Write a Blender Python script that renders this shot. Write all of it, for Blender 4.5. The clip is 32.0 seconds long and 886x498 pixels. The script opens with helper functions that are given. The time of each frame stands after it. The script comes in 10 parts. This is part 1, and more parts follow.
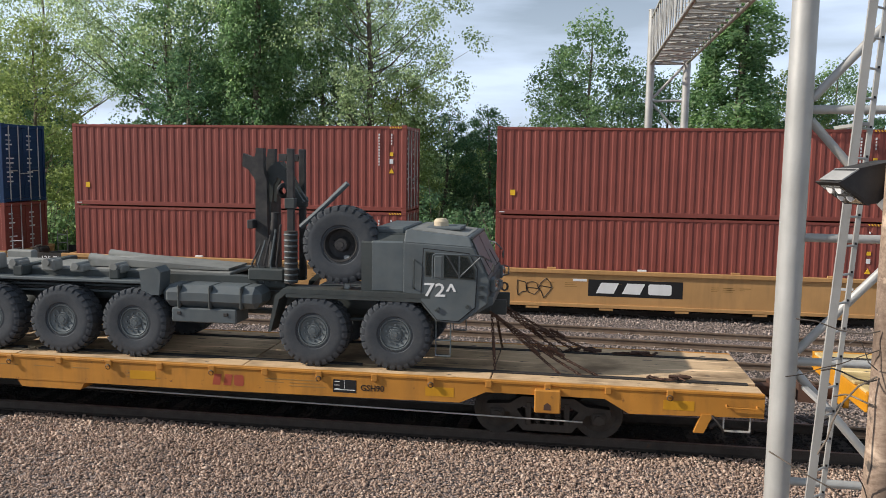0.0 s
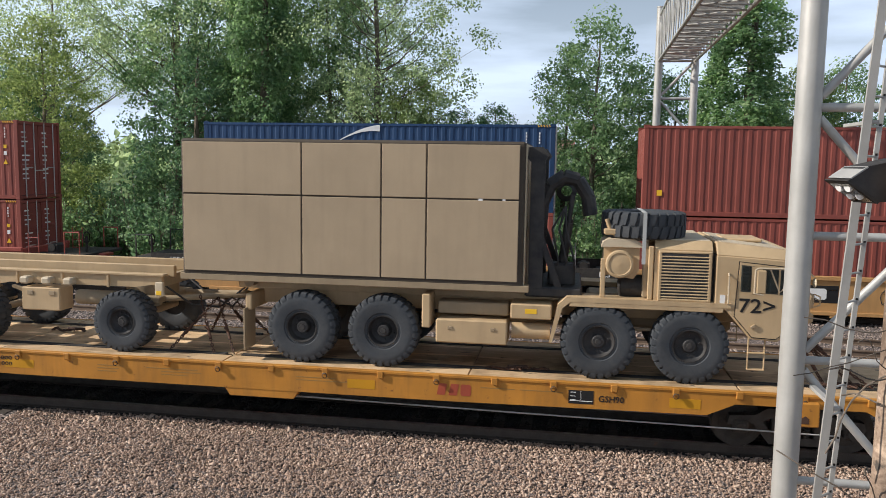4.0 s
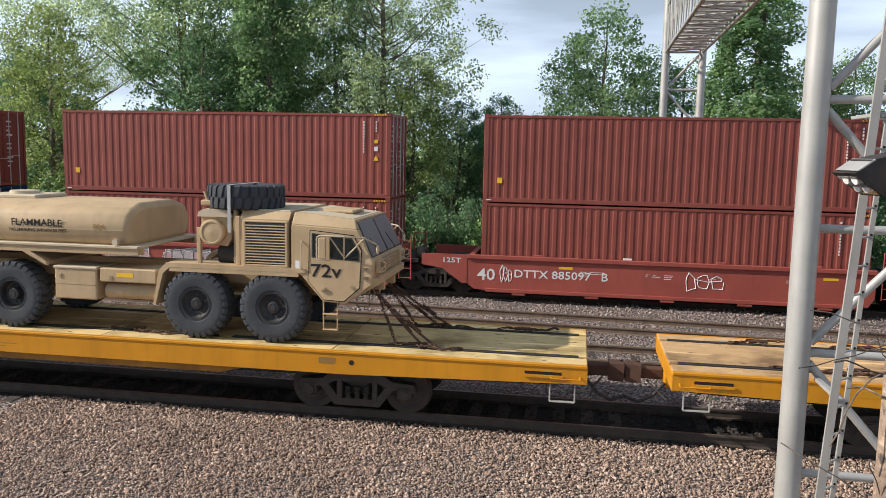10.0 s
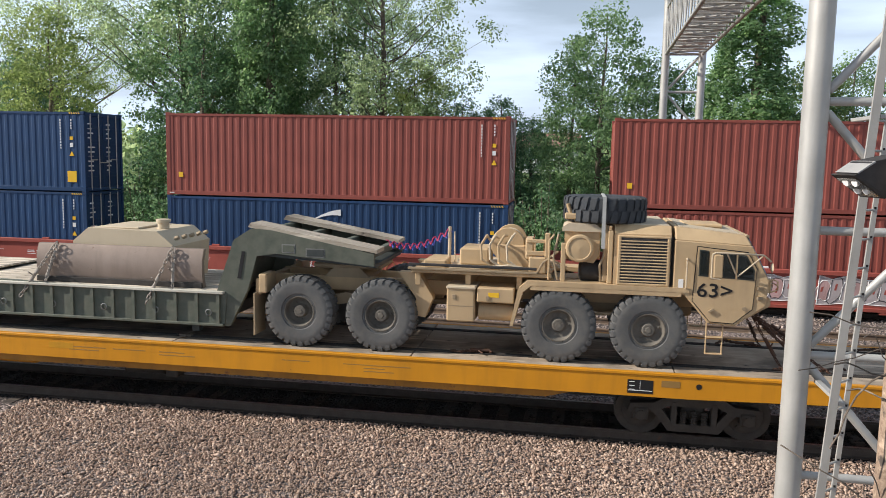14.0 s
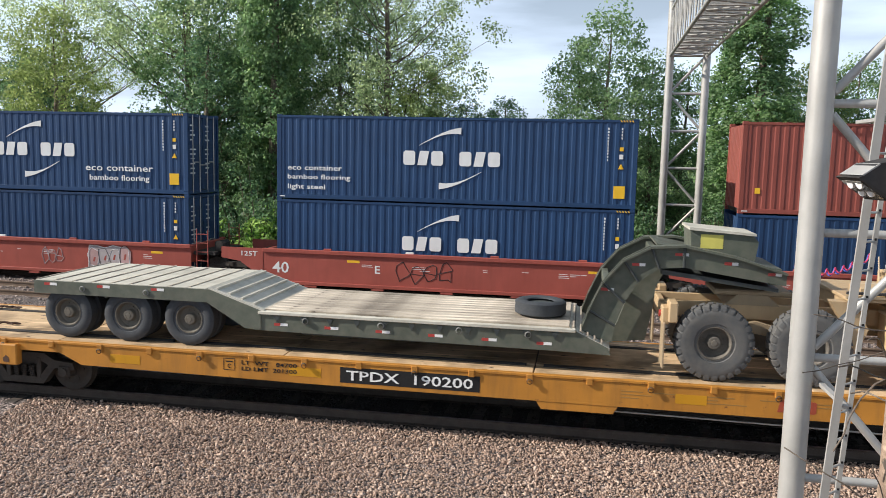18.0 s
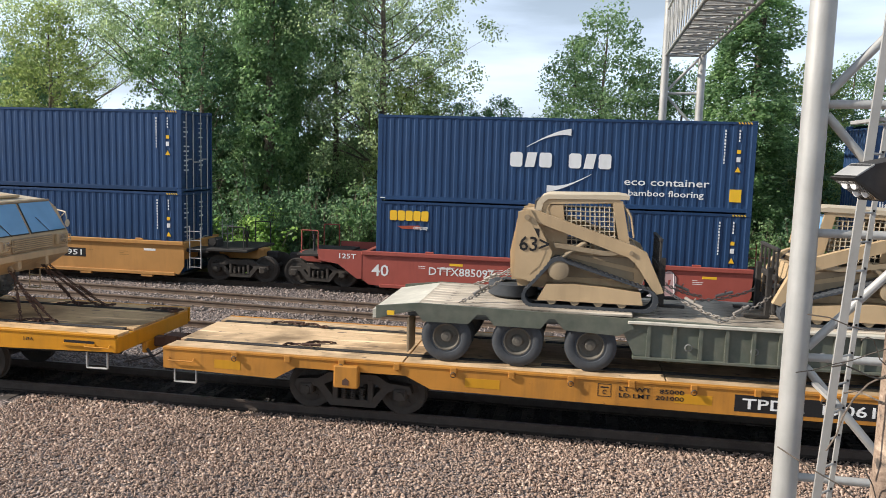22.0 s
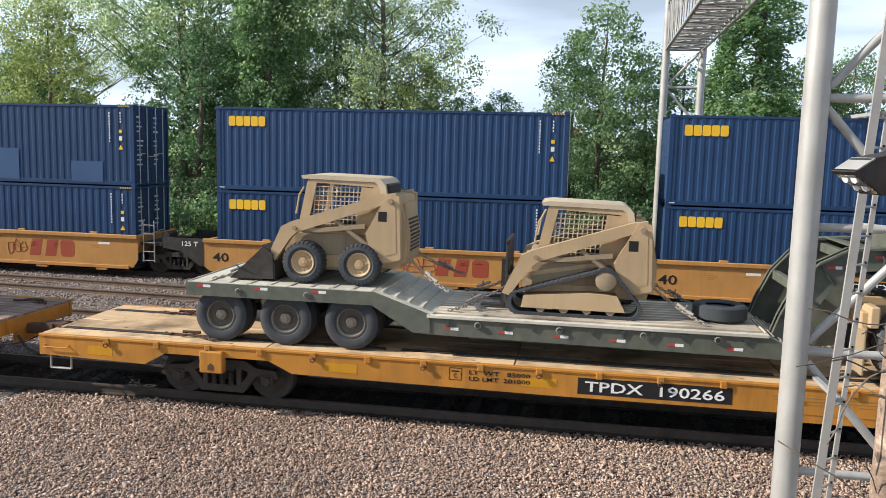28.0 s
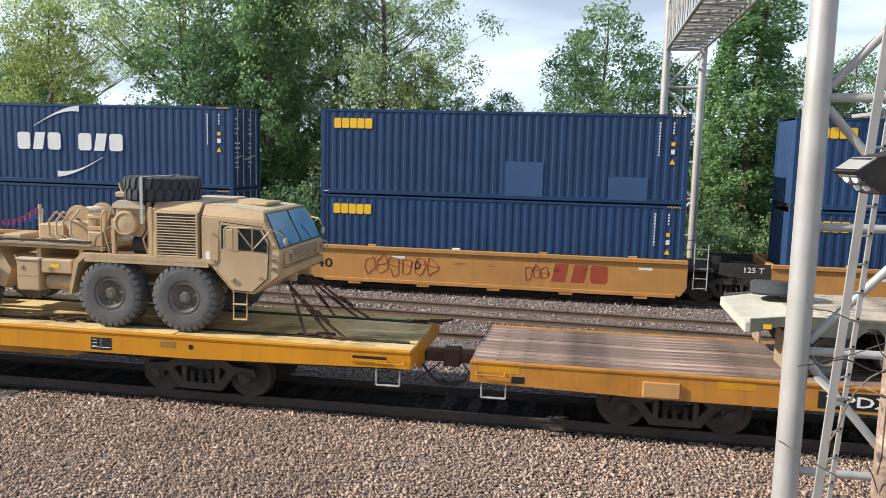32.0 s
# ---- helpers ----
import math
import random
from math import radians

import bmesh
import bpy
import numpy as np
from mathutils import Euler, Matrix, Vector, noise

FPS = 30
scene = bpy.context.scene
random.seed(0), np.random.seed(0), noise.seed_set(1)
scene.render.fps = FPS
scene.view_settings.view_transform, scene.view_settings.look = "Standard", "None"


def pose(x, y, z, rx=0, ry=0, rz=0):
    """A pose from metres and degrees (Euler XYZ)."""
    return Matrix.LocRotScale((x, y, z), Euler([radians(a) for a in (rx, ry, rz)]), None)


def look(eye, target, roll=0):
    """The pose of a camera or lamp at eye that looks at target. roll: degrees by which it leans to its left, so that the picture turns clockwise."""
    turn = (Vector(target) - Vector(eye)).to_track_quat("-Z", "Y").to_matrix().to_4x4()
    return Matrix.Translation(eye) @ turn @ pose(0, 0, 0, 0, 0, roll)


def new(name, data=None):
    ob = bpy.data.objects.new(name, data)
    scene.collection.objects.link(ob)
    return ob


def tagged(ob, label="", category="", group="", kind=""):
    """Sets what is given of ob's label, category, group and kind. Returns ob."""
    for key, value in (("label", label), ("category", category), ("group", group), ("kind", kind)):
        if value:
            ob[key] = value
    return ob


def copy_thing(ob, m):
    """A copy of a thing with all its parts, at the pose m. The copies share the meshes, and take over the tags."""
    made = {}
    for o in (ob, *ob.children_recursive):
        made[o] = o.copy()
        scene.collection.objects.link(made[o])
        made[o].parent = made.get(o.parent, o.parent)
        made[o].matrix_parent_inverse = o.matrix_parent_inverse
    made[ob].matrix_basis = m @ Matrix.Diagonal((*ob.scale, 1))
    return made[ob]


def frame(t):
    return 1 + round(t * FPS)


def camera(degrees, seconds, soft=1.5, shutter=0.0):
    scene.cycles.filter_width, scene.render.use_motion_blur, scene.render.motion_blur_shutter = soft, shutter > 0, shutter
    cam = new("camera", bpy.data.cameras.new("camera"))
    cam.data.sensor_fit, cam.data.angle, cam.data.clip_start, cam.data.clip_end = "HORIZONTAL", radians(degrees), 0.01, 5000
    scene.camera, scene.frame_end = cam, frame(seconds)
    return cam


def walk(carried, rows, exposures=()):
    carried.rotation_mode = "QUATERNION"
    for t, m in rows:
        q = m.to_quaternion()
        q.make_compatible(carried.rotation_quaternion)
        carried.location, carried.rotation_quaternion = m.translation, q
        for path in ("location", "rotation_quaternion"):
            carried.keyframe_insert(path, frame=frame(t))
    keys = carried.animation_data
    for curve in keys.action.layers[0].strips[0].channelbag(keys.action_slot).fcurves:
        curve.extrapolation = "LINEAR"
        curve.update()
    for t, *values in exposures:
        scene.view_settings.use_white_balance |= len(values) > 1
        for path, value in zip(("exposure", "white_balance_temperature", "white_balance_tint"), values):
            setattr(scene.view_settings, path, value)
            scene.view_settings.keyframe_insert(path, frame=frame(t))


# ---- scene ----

# ---------------------------------------------------------------- camera
EYE = Vector((0.0, -14.757, 4.782))
# seconds, degrees turned to the left, degrees tilted down, degrees of lean
VIEW = [(0, 8.653, 6.068, 0.792), (0.5, 8.702, 6.068, 0.787), (1, 8.760, 6.093, 0.805), (1.5, 8.829, 6.126, 0.811), 
        (2, 8.903, 6.157, 0.809), (2.5, 8.978, 6.178, 0.803), (3, 9.053, 6.194, 0.811), (3.5, 9.109, 6.218, 0.841), 
        (5.5, 9.288, 6.397, 0.971), (6, 9.347, 6.443, 1.015), (6.5, 9.407, 6.513, 1.037), (7, 9.459, 6.577, 1.033), 
        (7.5, 9.501, 6.628, 1.035), (8, 9.535, 6.692, 1.059), (8.5, 9.548, 6.772, 1.089), (9, 9.538, 6.843, 1.114), 
        (9.5, 9.529, 6.890, 1.122), (10, 9.521, 6.921, 1.121), (11, 9.520, 6.944, 1.100), (12, 9.489, 6.909, 1.117), 
        (13, 9.492, 6.852, 1.131), (14, 9.512, 6.781, 1.140), (14.5, 9.529, 6.733, 1.136), (16.5, 9.719, 6.662, 1.246), 
        (17, 9.766, 6.671, 1.228), (17.5, 9.783, 6.698, 1.252), (18, 9.764, 6.723, 1.321), (18.5, 9.726, 6.748, 1.392), 
        (19, 9.678, 6.777, 1.436), (19.5, 9.614, 6.798, 1.455), (20, 9.549, 6.800, 1.504), (20.5, 9.501, 6.790, 1.564), 
        (21, 9.471, 6.785, 1.597), (22, 9.418, 6.825, 1.616), (23, 9.411, 6.900, 1.606), (24, 9.447, 6.972, 1.590), 
        (25, 9.464, 7.028, 1.602), (25.5, 9.465, 7.058, 1.645), (27.5, 9.422, 7.131, 1.469), (28, 9.436, 7.178, 1.467), 
        (28.5, 9.443, 7.221, 1.466), (29, 9.452, 7.255, 1.450), (30, 9.455, 7.311, 1.433), (31, 9.464, 7.291, 1.453), 
        (32, 9.493, 7.193, 1.445)]

def gaze(yaw, pitch, roll):
    y, p = radians(yaw), radians(pitch)
    way = Vector((-math.sin(y) * math.cos(p), math.cos(y) * math.cos(p), -math.sin(p)))
    return look(EYE, EYE + way, roll)


cam = camera(57.99, 32.0, soft=0.3, shutter=0.05)
walk(cam, [(t, gaze(a, b, c)) for t, a, b, c in VIEW],
     exposures=[(0, 0.06), (6, 0.12), (12, 0.2), (17, 0.28), (22, 0.34), (32, 0.42)])

# ---------------------------------------------------------------- light
SUN_WAY = Vector((-1.65, -0.42, 1.0)).normalized()
world = bpy.data.worlds.new("sky")
scene.world = world
world.use_nodes = True
wn, wl = world.node_tree.nodes, world.node_tree.links
wn.clear()
sky = wn.new("ShaderNodeTexSky")
sky.sky_type, sky.sun_disc = "NISHITA", False
sky.sun_elevation = math.asin(SUN_WAY.z)
sky.sun_rotation = math.atan2(SUN_WAY.x, SUN_WAY.y)
sky.air_density, sky.dust_density, sky.ozone_density = 1.3, 0.5, 2.0
wc = wn.new("ShaderNodeTexCoord")
wm = wn.new("ShaderNodeMapping")
wm.inputs["Scale"].default_value = (1.2, 1.2, 7.0)
wl.new(wc.outputs["Generated"], wm.inputs["Vector"])
wnoise = wn.new("ShaderNodeTexNoise")
wnoise.inputs["Scale"].default_value, wnoise.inputs["Detail"].default_value = 2.2, 7
wl.new(wm.outputs["Vector"], wnoise.inputs["Vector"])
wramp = wn.new("ShaderNodeValToRGB")
wramp.color_ramp.elements[0].position, wramp.color_ramp.elements[1].position = 0.36, 0.68
wl.new(wnoise.outputs["Fac"], wramp.inputs["Fac"])
wmix = wn.new("ShaderNodeMixRGB")
wmix.inputs["Color2"].default_value = (16.5, 19.6, 24.6, 1)
wsep = wn.new("ShaderNodeSeparateXYZ")
wl.new(wc.outputs["Generated"], wsep.inputs["Vector"])
whaze = wn.new("ShaderNodeMapRange")
for sock, v in (("From Min", 0.0), ("From Max", 0.4), ("To Min", 0.75), ("To Max", 0.0)):
    whaze.inputs[sock].default_value = v
wl.new(wsep.outputs["Z"], whaze.inputs["Value"])
wsum = wn.new("ShaderNodeMath")
wsum.operation, wsum.use_clamp = "ADD", True
wsoft = wn.new("ShaderNodeMath")
wsoft.operation, wsoft.inputs[1].default_value = "MULTIPLY", 0.7
wl.new(wramp.outputs["Color"], wsoft.inputs[0])
wl.new(wsoft.outputs[0], wsum.inputs[0])
wl.new(whaze.outputs["Result"], wsum.inputs[1])
wl.new(wsum.outputs[0], wmix.inputs["Fac"])
wl.new(sky.outputs["Color"], wmix.inputs["Color1"])
wbg = wn.new("ShaderNodeBackground")
wbg.inputs["Strength"].default_value = 0.046
wl.new(wmix.outputs["Color"], wbg.inputs["Color"])
wl.new(wbg.outputs["Background"], wn.new("ShaderNodeOutputWorld").inputs["Surface"])

sun = new("sun", bpy.data.lights.new("sun", "SUN"))
sun.data.energy, sun.data.angle, sun.data.color = 5.0, radians(0.6), (1.0, 0.94, 0.87)
sun.matrix_basis = look(SUN_WAY * 100, (0, 0, 0))

# ---------------------------------------------------------------- materials


def node_mat(name):
    m = bpy.data.materials.new(name)
    m.use_nodes = True
    n = m.node_tree.nodes
    return m, n, m.node_tree.links, n["Principled BSDF"]


def noise_at(n, l, scale, detail=4.0, stretch=(1, 1, 1), rough=0.55):
    co = n.new("ShaderNodeTexCoord")
    mp = n.new("ShaderNodeMapping")
    mp.inputs["Scale"].default_value = stretch
    l.new(co.outputs["Object"], mp.inputs["Vector"])
    t = n.new("ShaderNodeTexNoise")
    t.inputs["Scale"].default_value, t.inputs["Detail"].default_value = scale, detail
    t.inputs["Roughness"].default_value = rough
    l.new(mp.outputs["Vector"], t.inputs["Vector"])
    return t.outputs["Fac"]


def ramp_of(n, l, fac, lo, hi, a=(0, 0, 0, 1), b=(1, 1, 1, 1)):
    r = n.new("ShaderNodeValToRGB")
    e = r.color_ramp.elements
    e[0].position, e[1].position, e[0].color, e[1].color = lo, hi, a, b
    l.new(fac, r.inputs["Fac"])
    return r.outputs["Color"]


def mixed(n, l, fac, a, b):
    m = n.new("ShaderNodeMixRGB")
    for sock, v in (("Fac", fac), ("Color1", a), ("Color2", b)):
        if isinstance(v, (tuple, float, int)):
            m.inputs[sock].default_value = v if sock == "Fac" else (*v[:3], 1)
        else:
            l.new(v, m.inputs[sock])
    return m.outputs["Color"]


def bumped(n, l, bsdf, fac, strength, dist=0.01):
    b = n.new("ShaderNodeBump")
    b.inputs["Strength"].default_value, b.inputs["Distance"].default_value = strength, dist
    l.new(fac, b.inputs["Height"])
    l.new(b.outputs["Normal"], bsdf.inputs["Normal"])


def paint(name, col, rough=0.5, metal=0.0, vary=0.18, grime=0.35, rust=0.0, dust=0.0, rand=0.0, scale=1.0, bump=0.22):
    """Weathered paint: broad fading, streaks of grime, spots of rust, a film of dust."""
    m, n, l, b = node_mat(name)
    lo = tuple(c * (1 - vary) for c in col)
    hi = tuple(min(1, c * (1 + vary)) for c in col)
    c = mixed(n, l, ramp_of(n, l, noise_at(n, l, 0.9 * scale, 5), 0.3, 0.7), lo, hi)
    if grime:
        streak = ramp_of(n, l, noise_at(n, l, 3.0 * scale, 6, (1.6, 1.6, 0.22)), 0.48, 0.8)
        f = n.new("ShaderNodeMath")
        f.operation, f.inputs[1].default_value = "MULTIPLY", grime
        l.new(streak, f.inputs[0])
        c = mixed(n, l, f.outputs[0], c, tuple(x * 0.45 + 0.015 for x in col))
    if dust:
        f = n.new("ShaderNodeMath")
        f.operation, f.inputs[1].default_value = "MULTIPLY", dust
        l.new(ramp_of(n, l, noise_at(n, l, 5 * scale, 6), 0.3, 0.75), f.inputs[0])
        c = mixed(n, l, f.outputs[0], c, (0.36, 0.31, 0.24))
    if rust:
        c = mixed(n, l, ramp_of(n, l, noise_at(n, l, 7 * scale, 8, rough=0.7), 0.72 - rust * 0.3, 0.78 - rust * 0.2), c,
                  (0.13, 0.055, 0.025))
    if rand:
        info = n.new("ShaderNodeObjectInfo")
        hv = n.new("ShaderNodeHueSaturation")
        rr = n.new("ShaderNodeMapRange")
        rr.inputs["To Min"].default_value, rr.inputs["To Max"].default_value = 1 - rand, 1 + rand
        l.new(info.outputs["Random"], rr.inputs["Value"])
        l.new(rr.outputs["Result"], hv.inputs["Value"])
        l.new(c, hv.inputs["Color"])
        c = hv.outputs["Color"]
    l.new(c, b.inputs["Base Color"])
    fine = noise_at(n, l, 26 * scale, 6)
    l.new(ramp_of(n, l, fine, 0.2, 0.8, (rough * 0.75,) * 3 + (1,), (min(1, rough * 1.3),) * 3 + (1,)), b.inputs["Roughness"])
    b.inputs["Metallic"].default_value = metal
    b.inputs["Specular IOR Level"].default_value = 0.32
    bumped(n, l, b, fine, bump, 0.006)
    return m


def planks_mat(name, a, b2, rand=0.25):
    m, n, l, b = node_mat(name)
    g = noise_at(n, l, 3.0, 8, (0.35, 9, 9), 0.65)
    c = mixed(n, l, ramp_of(n, l, g, 0.3, 0.72), a, b2)
    c = mixed(n, l, ramp_of(n, l, noise_at(n, l, 0.8, 5), 0.48, 0.68), c, tuple(x * 0.45 for x in a))
    c = mixed(n, l, ramp_of(n, l, noise_at(n, l, 1.6, 7, (0.25, 3, 3)), 0.58, 0.66), c, tuple(min(1, x * 1.25) for x in b2))
    c = mixed(n, l, ramp_of(n, l, noise_at(n, l, 5.0, 6, (0.6, 1.2, 1)), 0.63, 0.7), c, (0.07, 0.056, 0.044))
    info = n.new("ShaderNodeObjectInfo")
    hv = n.new("ShaderNodeHueSaturation")
    rr = n.new("ShaderNodeMapRange")
    rr.inputs["To Min"].default_value, rr.inputs["To Max"].default_value = 1 - rand, 1 + rand
    l.new(info.outputs["Random"], rr.inputs["Value"])
    l.new(rr.outputs["Result"], hv.inputs["Value"])
    l.new(c, hv.inputs["Color"])
    l.new(hv.outputs["Color"], b.inputs["Base Color"])
    b.inputs["Roughness"].default_value = 0.85
    bumped(n, l, b, g, 0.35, 0.01)
    return m


def stone_mat(name, dark, mid, light):
    m, n, l, b = node_mat(name)
    geo = n.new("ShaderNodeNewGeometry")
    r = n.new("ShaderNodeValToRGB")
    e = r.color_ramp.elements
    e[0].position, e[0].color, e[1].position, e[1].color = 0.0, (*dark, 1), 1.0, (*light, 1)
    k = r.color_ramp.elements.new(0.55)
    k.color = (*mid, 1)
    l.new(geo.outputs["Random Per Island"], r.inputs["Fac"])
    c = mixed(n, l, ramp_of(n, l, noise_at(n, l, 30, 5), 0.35, 0.7), r.outputs["Color"], tuple(x * 0.7 for x in mid))
    c = mixed(n, l, ramp_of(n, l, noise_at(n, l, 0.7, 5), 0.42, 0.75), c, tuple(x * 0.62 for x in mid))
    l.new(c, b.inputs["Base Color"])
    b.inputs["Roughness"].default_value = 0.9
    return m


def ballast_mat(name):
    m, n, l, b = node_mat(name)
    co = n.new("ShaderNodeTexCoord")
    v = n.new("ShaderNodeTexVoronoi")
    v.inputs["Scale"].default_value = 17
    l.new(co.outputs["Object"], v.inputs["Vector"])
    hue = n.new("ShaderNodeSeparateColor")
    l.new(v.outputs["Color"], hue.inputs["Color"])
    c = ramp_of(n, l, hue.outputs["Red"], 0.0, 1.0, (0.17, 0.13, 0.112, 1), (0.52, 0.41, 0.355, 1))
    c = mixed(n, l, ramp_of(n, l, v.outputs["Distance"], 0.25, 0.75), c, (0.035, 0.03, 0.027))
    c = mixed(n, l, ramp_of(n, l, noise_at(n, l, 0.5, 6), 0.45, 0.75), c, (0.12, 0.10, 0.09))
    sep = n.new("ShaderNodeSeparateXYZ")
    l.new(co.outputs["Object"], sep.inputs["Vector"])
    # grass and weeds take over behind the last track
    far = n.new("ShaderNodeMapRange")
    far.inputs["From Min"].default_value, far.inputs["From Max"].default_value = 15.2, 16.6
    l.new(sep.outputs["Y"], far.inputs["Value"])
    grass = mixed(n, l, noise_at(n, l, 1.3, 8), (0.05, 0.085, 0.02), (0.17, 0.24, 0.06))
    # under-car shade and some oil, put into the colour between the near rails
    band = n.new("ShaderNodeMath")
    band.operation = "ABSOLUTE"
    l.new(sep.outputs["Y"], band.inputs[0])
    oil_shade = n.new("ShaderNodeMapRange")
    oil_shade.inputs["From Min"].default_value, oil_shade.inputs["From Max"].default_value = 1.35, 0.95
    l.new(band.outputs[0], oil_shade.inputs["Value"])
    c = mixed(n, l, oil_shade.outputs["Result"], c, (0.014, 0.012, 0.01))
    c = mixed(n, l, far.outputs["Result"], c, grass)
    l.new(c, b.inputs["Base Color"])
    b.inputs["Roughness"].default_value = 0.95
    bumped(n, l, b, v.outputs["Distance"], 1.0, -0.04)
    return m


def leaf_mat(name, a, b2, shine=0.35):
    m = bpy.data.materials.new(name)
    m.use_nodes = True
    n, l = m.node_tree.nodes, m.node_tree.links
    n.clear()
    geo = n.new("ShaderNodeNewGeometry")
    c = ramp_of(n, l, geo.outputs["Random Per Island"], 0.0, 1.0, (*a, 1), (*b2, 1))
    c = mixed(n, l, ramp_of(n, l, noise_at(n, l, 0.5, 3), 0.35, 0.7), c, tuple(x * 0.8 for x in a))
    d = n.new("ShaderNodeBsdfPrincipled")
    d.inputs["Roughness"].default_value = 0.5
    l.new(c, d.inputs["Base Color"])
    tr = n.new("ShaderNodeBsdfTranslucent")
    hv = n.new("ShaderNodeHueSaturation")
    hv.inputs["Value"].default_value = 1.5
    l.new(c, hv.inputs["Color"])
    l.new(hv.outputs["Color"], tr.inputs["Color"])
    mx = n.new("ShaderNodeMixShader")
    mx.inputs["Fac"].default_value = shine
    l.new(d.outputs[0], mx.inputs[1])
    l.new(tr.outputs[0], mx.inputs[2])
    l.new(mx.outputs[0], n.new("ShaderNodeOutputMaterial").inputs["Surface"])
    return m


def glass_mat(name, tint, rough=0.04, clear=0.85):
    m, n, l, b = node_mat(name)
    l.new(mixed(n, l, noise_at(n, l, 2.5, 3), tuple(c * 0.7 for c in tint), tint), b.inputs["Base Color"])
    b.inputs["Roughness"].default_value, b.inputs["Metallic"].default_value = rough, 0.0
    b.inputs["Transmission Weight"].default_value = clear
    return m


RIM_DUSTY = paint("dusty_wheel_steel", (0.105, 0.095, 0.08), 0.8, vary=0.2, grime=0.2, dust=0.3)
TAN = paint("desert_tan_paint", (0.50, 0.355, 0.20), 0.6, vary=0.14, grime=0.34, rust=0.05)
# Darker copy of the tan: shade put into axles, beams and brackets
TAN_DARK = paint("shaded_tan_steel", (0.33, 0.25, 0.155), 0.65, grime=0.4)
# Paler tan of small fittings; on roofs, lids and box front it paints sunlight
TAN_PALE_LIT = paint("pale_and_sunlit_tan_paint", (0.56, 0.46, 0.32), 0.55, vary=0.08, grime=0.14)
GREEN = paint("olive_drab_paint", (0.085, 0.098, 0.074), 0.6, vary=0.18, grime=0.35, rust=0.05, dust=0.2)
GREEN_DARK = paint("dark_forest_paint", (0.046, 0.054, 0.052), 0.5, vary=0.2, grime=0.3, dust=0.06)
# Pale worn green of the bed; also paints sun on the green cab roof
GREEN_WORN_LIT = paint("worn_bed_and_lit_roof_paint", (0.21, 0.21, 0.19), 0.7, vary=0.3, grime=0.5, rust=0.15)
GREEN_BLUE = paint("faded_forest_paint", (0.092, 0.108, 0.112), 0.5, vary=0.18, grime=0.3, dust=0.08)
RUBBER = paint("tyre_rubber", (0.042, 0.048, 0.055), 0.75, vary=0.2, grime=0.0, dust=0.07, bump=0.3)
RUBBER_DUSTY = paint("dusty_tyre_rubber", (0.088, 0.09, 0.09), 0.85, vary=0.15, grime=0.0, dust=0.18, bump=0.3)
BLACK = paint("black_paint", (0.022, 0.022, 0.024), 0.55, grime=0.2, dust=0.12)
RIM_WHITE = paint("dirty_white_wheel", (0.46, 0.45, 0.42), 0.6, vary=0.2, grime=0.6, rust=0.15)
RIM_PALE = paint("scuffed_green_wheel", (0.135, 0.12, 0.095), 0.7, vary=0.25, grime=0.4, rust=0.15)
BLACK_STEEL = paint("black_grimy_steel", (0.028, 0.025, 0.023), 0.7, vary=0.3, grime=0.3, rust=0.2, dust=0.08)
BOGIE = paint("dirty_cast_steel", (0.045, 0.037, 0.030), 0.75, vary=0.3, grime=0.4, rust=0.2, dust=0.08)
RUST = paint("rusty_chain", (0.085, 0.045, 0.03), 0.8, vary=0.35, grime=0.3, rust=0.5)
RAIL = paint("brown_rail_steel", (0.055, 0.04, 0.031), 0.75, vary=0.2, grime=0.3, rust=0.25, dust=0.1)
RAIL_RUSTY = paint("rusty_dusty_rail", (0.15, 0.10, 0.07), 0.8, vary=0.2, grime=0.3, rust=0.3, dust=0.25)
CHAIN_GREY = paint("dusty_grey_chain", (0.30, 0.265, 0.225), 0.7, vary=0.3, grime=0.2, rust=0.2)
RAIL_TOP = paint("polished_rail_head", (0.20, 0.17, 0.15), 0.4, metal=0.6, vary=0.15, grime=0.2)
TIE = planks_mat("creosoted_wood", (0.032, 0.025, 0.02), (0.08, 0.062, 0.048))
YEL_TTX = paint("weathered_railcar_yellow", (0.47, 0.20, 0.030), 0.55, vary=0.2, grime=0.7, rust=0.3)
# Base darkened for the shadowed lower lip; grime and rust come on top
YEL_LOWER_SHADE = paint("grimy_shaded_lower_sill_yellow", (0.34, 0.15, 0.02), 0.6, vary=0.3, grime=0.8, rust=0.4)
YEL_ARMY = paint("bright_railcar_yellow", (0.60, 0.25, 0.012), 0.42, vary=0.1, grime=0.38, rust=0.1)
YEL_NEW = paint("fresh_patch_yellow", (0.56, 0.265, 0.013), 0.5, vary=0.1, grime=0.4, rust=0.1)
YEL_WELL = paint("well_car_yellow", (0.50, 0.275, 0.105), 0.55, vary=0.1, grime=0.4, rust=0.08)
ORANGE_WELL = paint("faded_well_car_orange", (0.50, 0.245, 0.07), 0.6, vary=0.12, grime=0.4, rust=0.1)
RED_WELL = paint("well_car_red", (0.36, 0.085, 0.062), 0.5, vary=0.12, grime=0.35, rust=0.05)
C_RED = paint("container_brown_red", (0.255, 0.066, 0.048), 0.5, vary=0.1, grime=0.25, rand=0.1)
C_RED2 = paint("container_bright_red", (0.33, 0.028, 0.034), 0.5, vary=0.12, grime=0.25, rust=0.06)
C_BLUE = paint("container_navy", (0.017, 0.050, 0.122), 0.45, vary=0.1, grime=0.2, rand=0.12)
C_DARK = paint("container_gasket", (0.035, 0.025, 0.025), 0.7, grime=0.1)
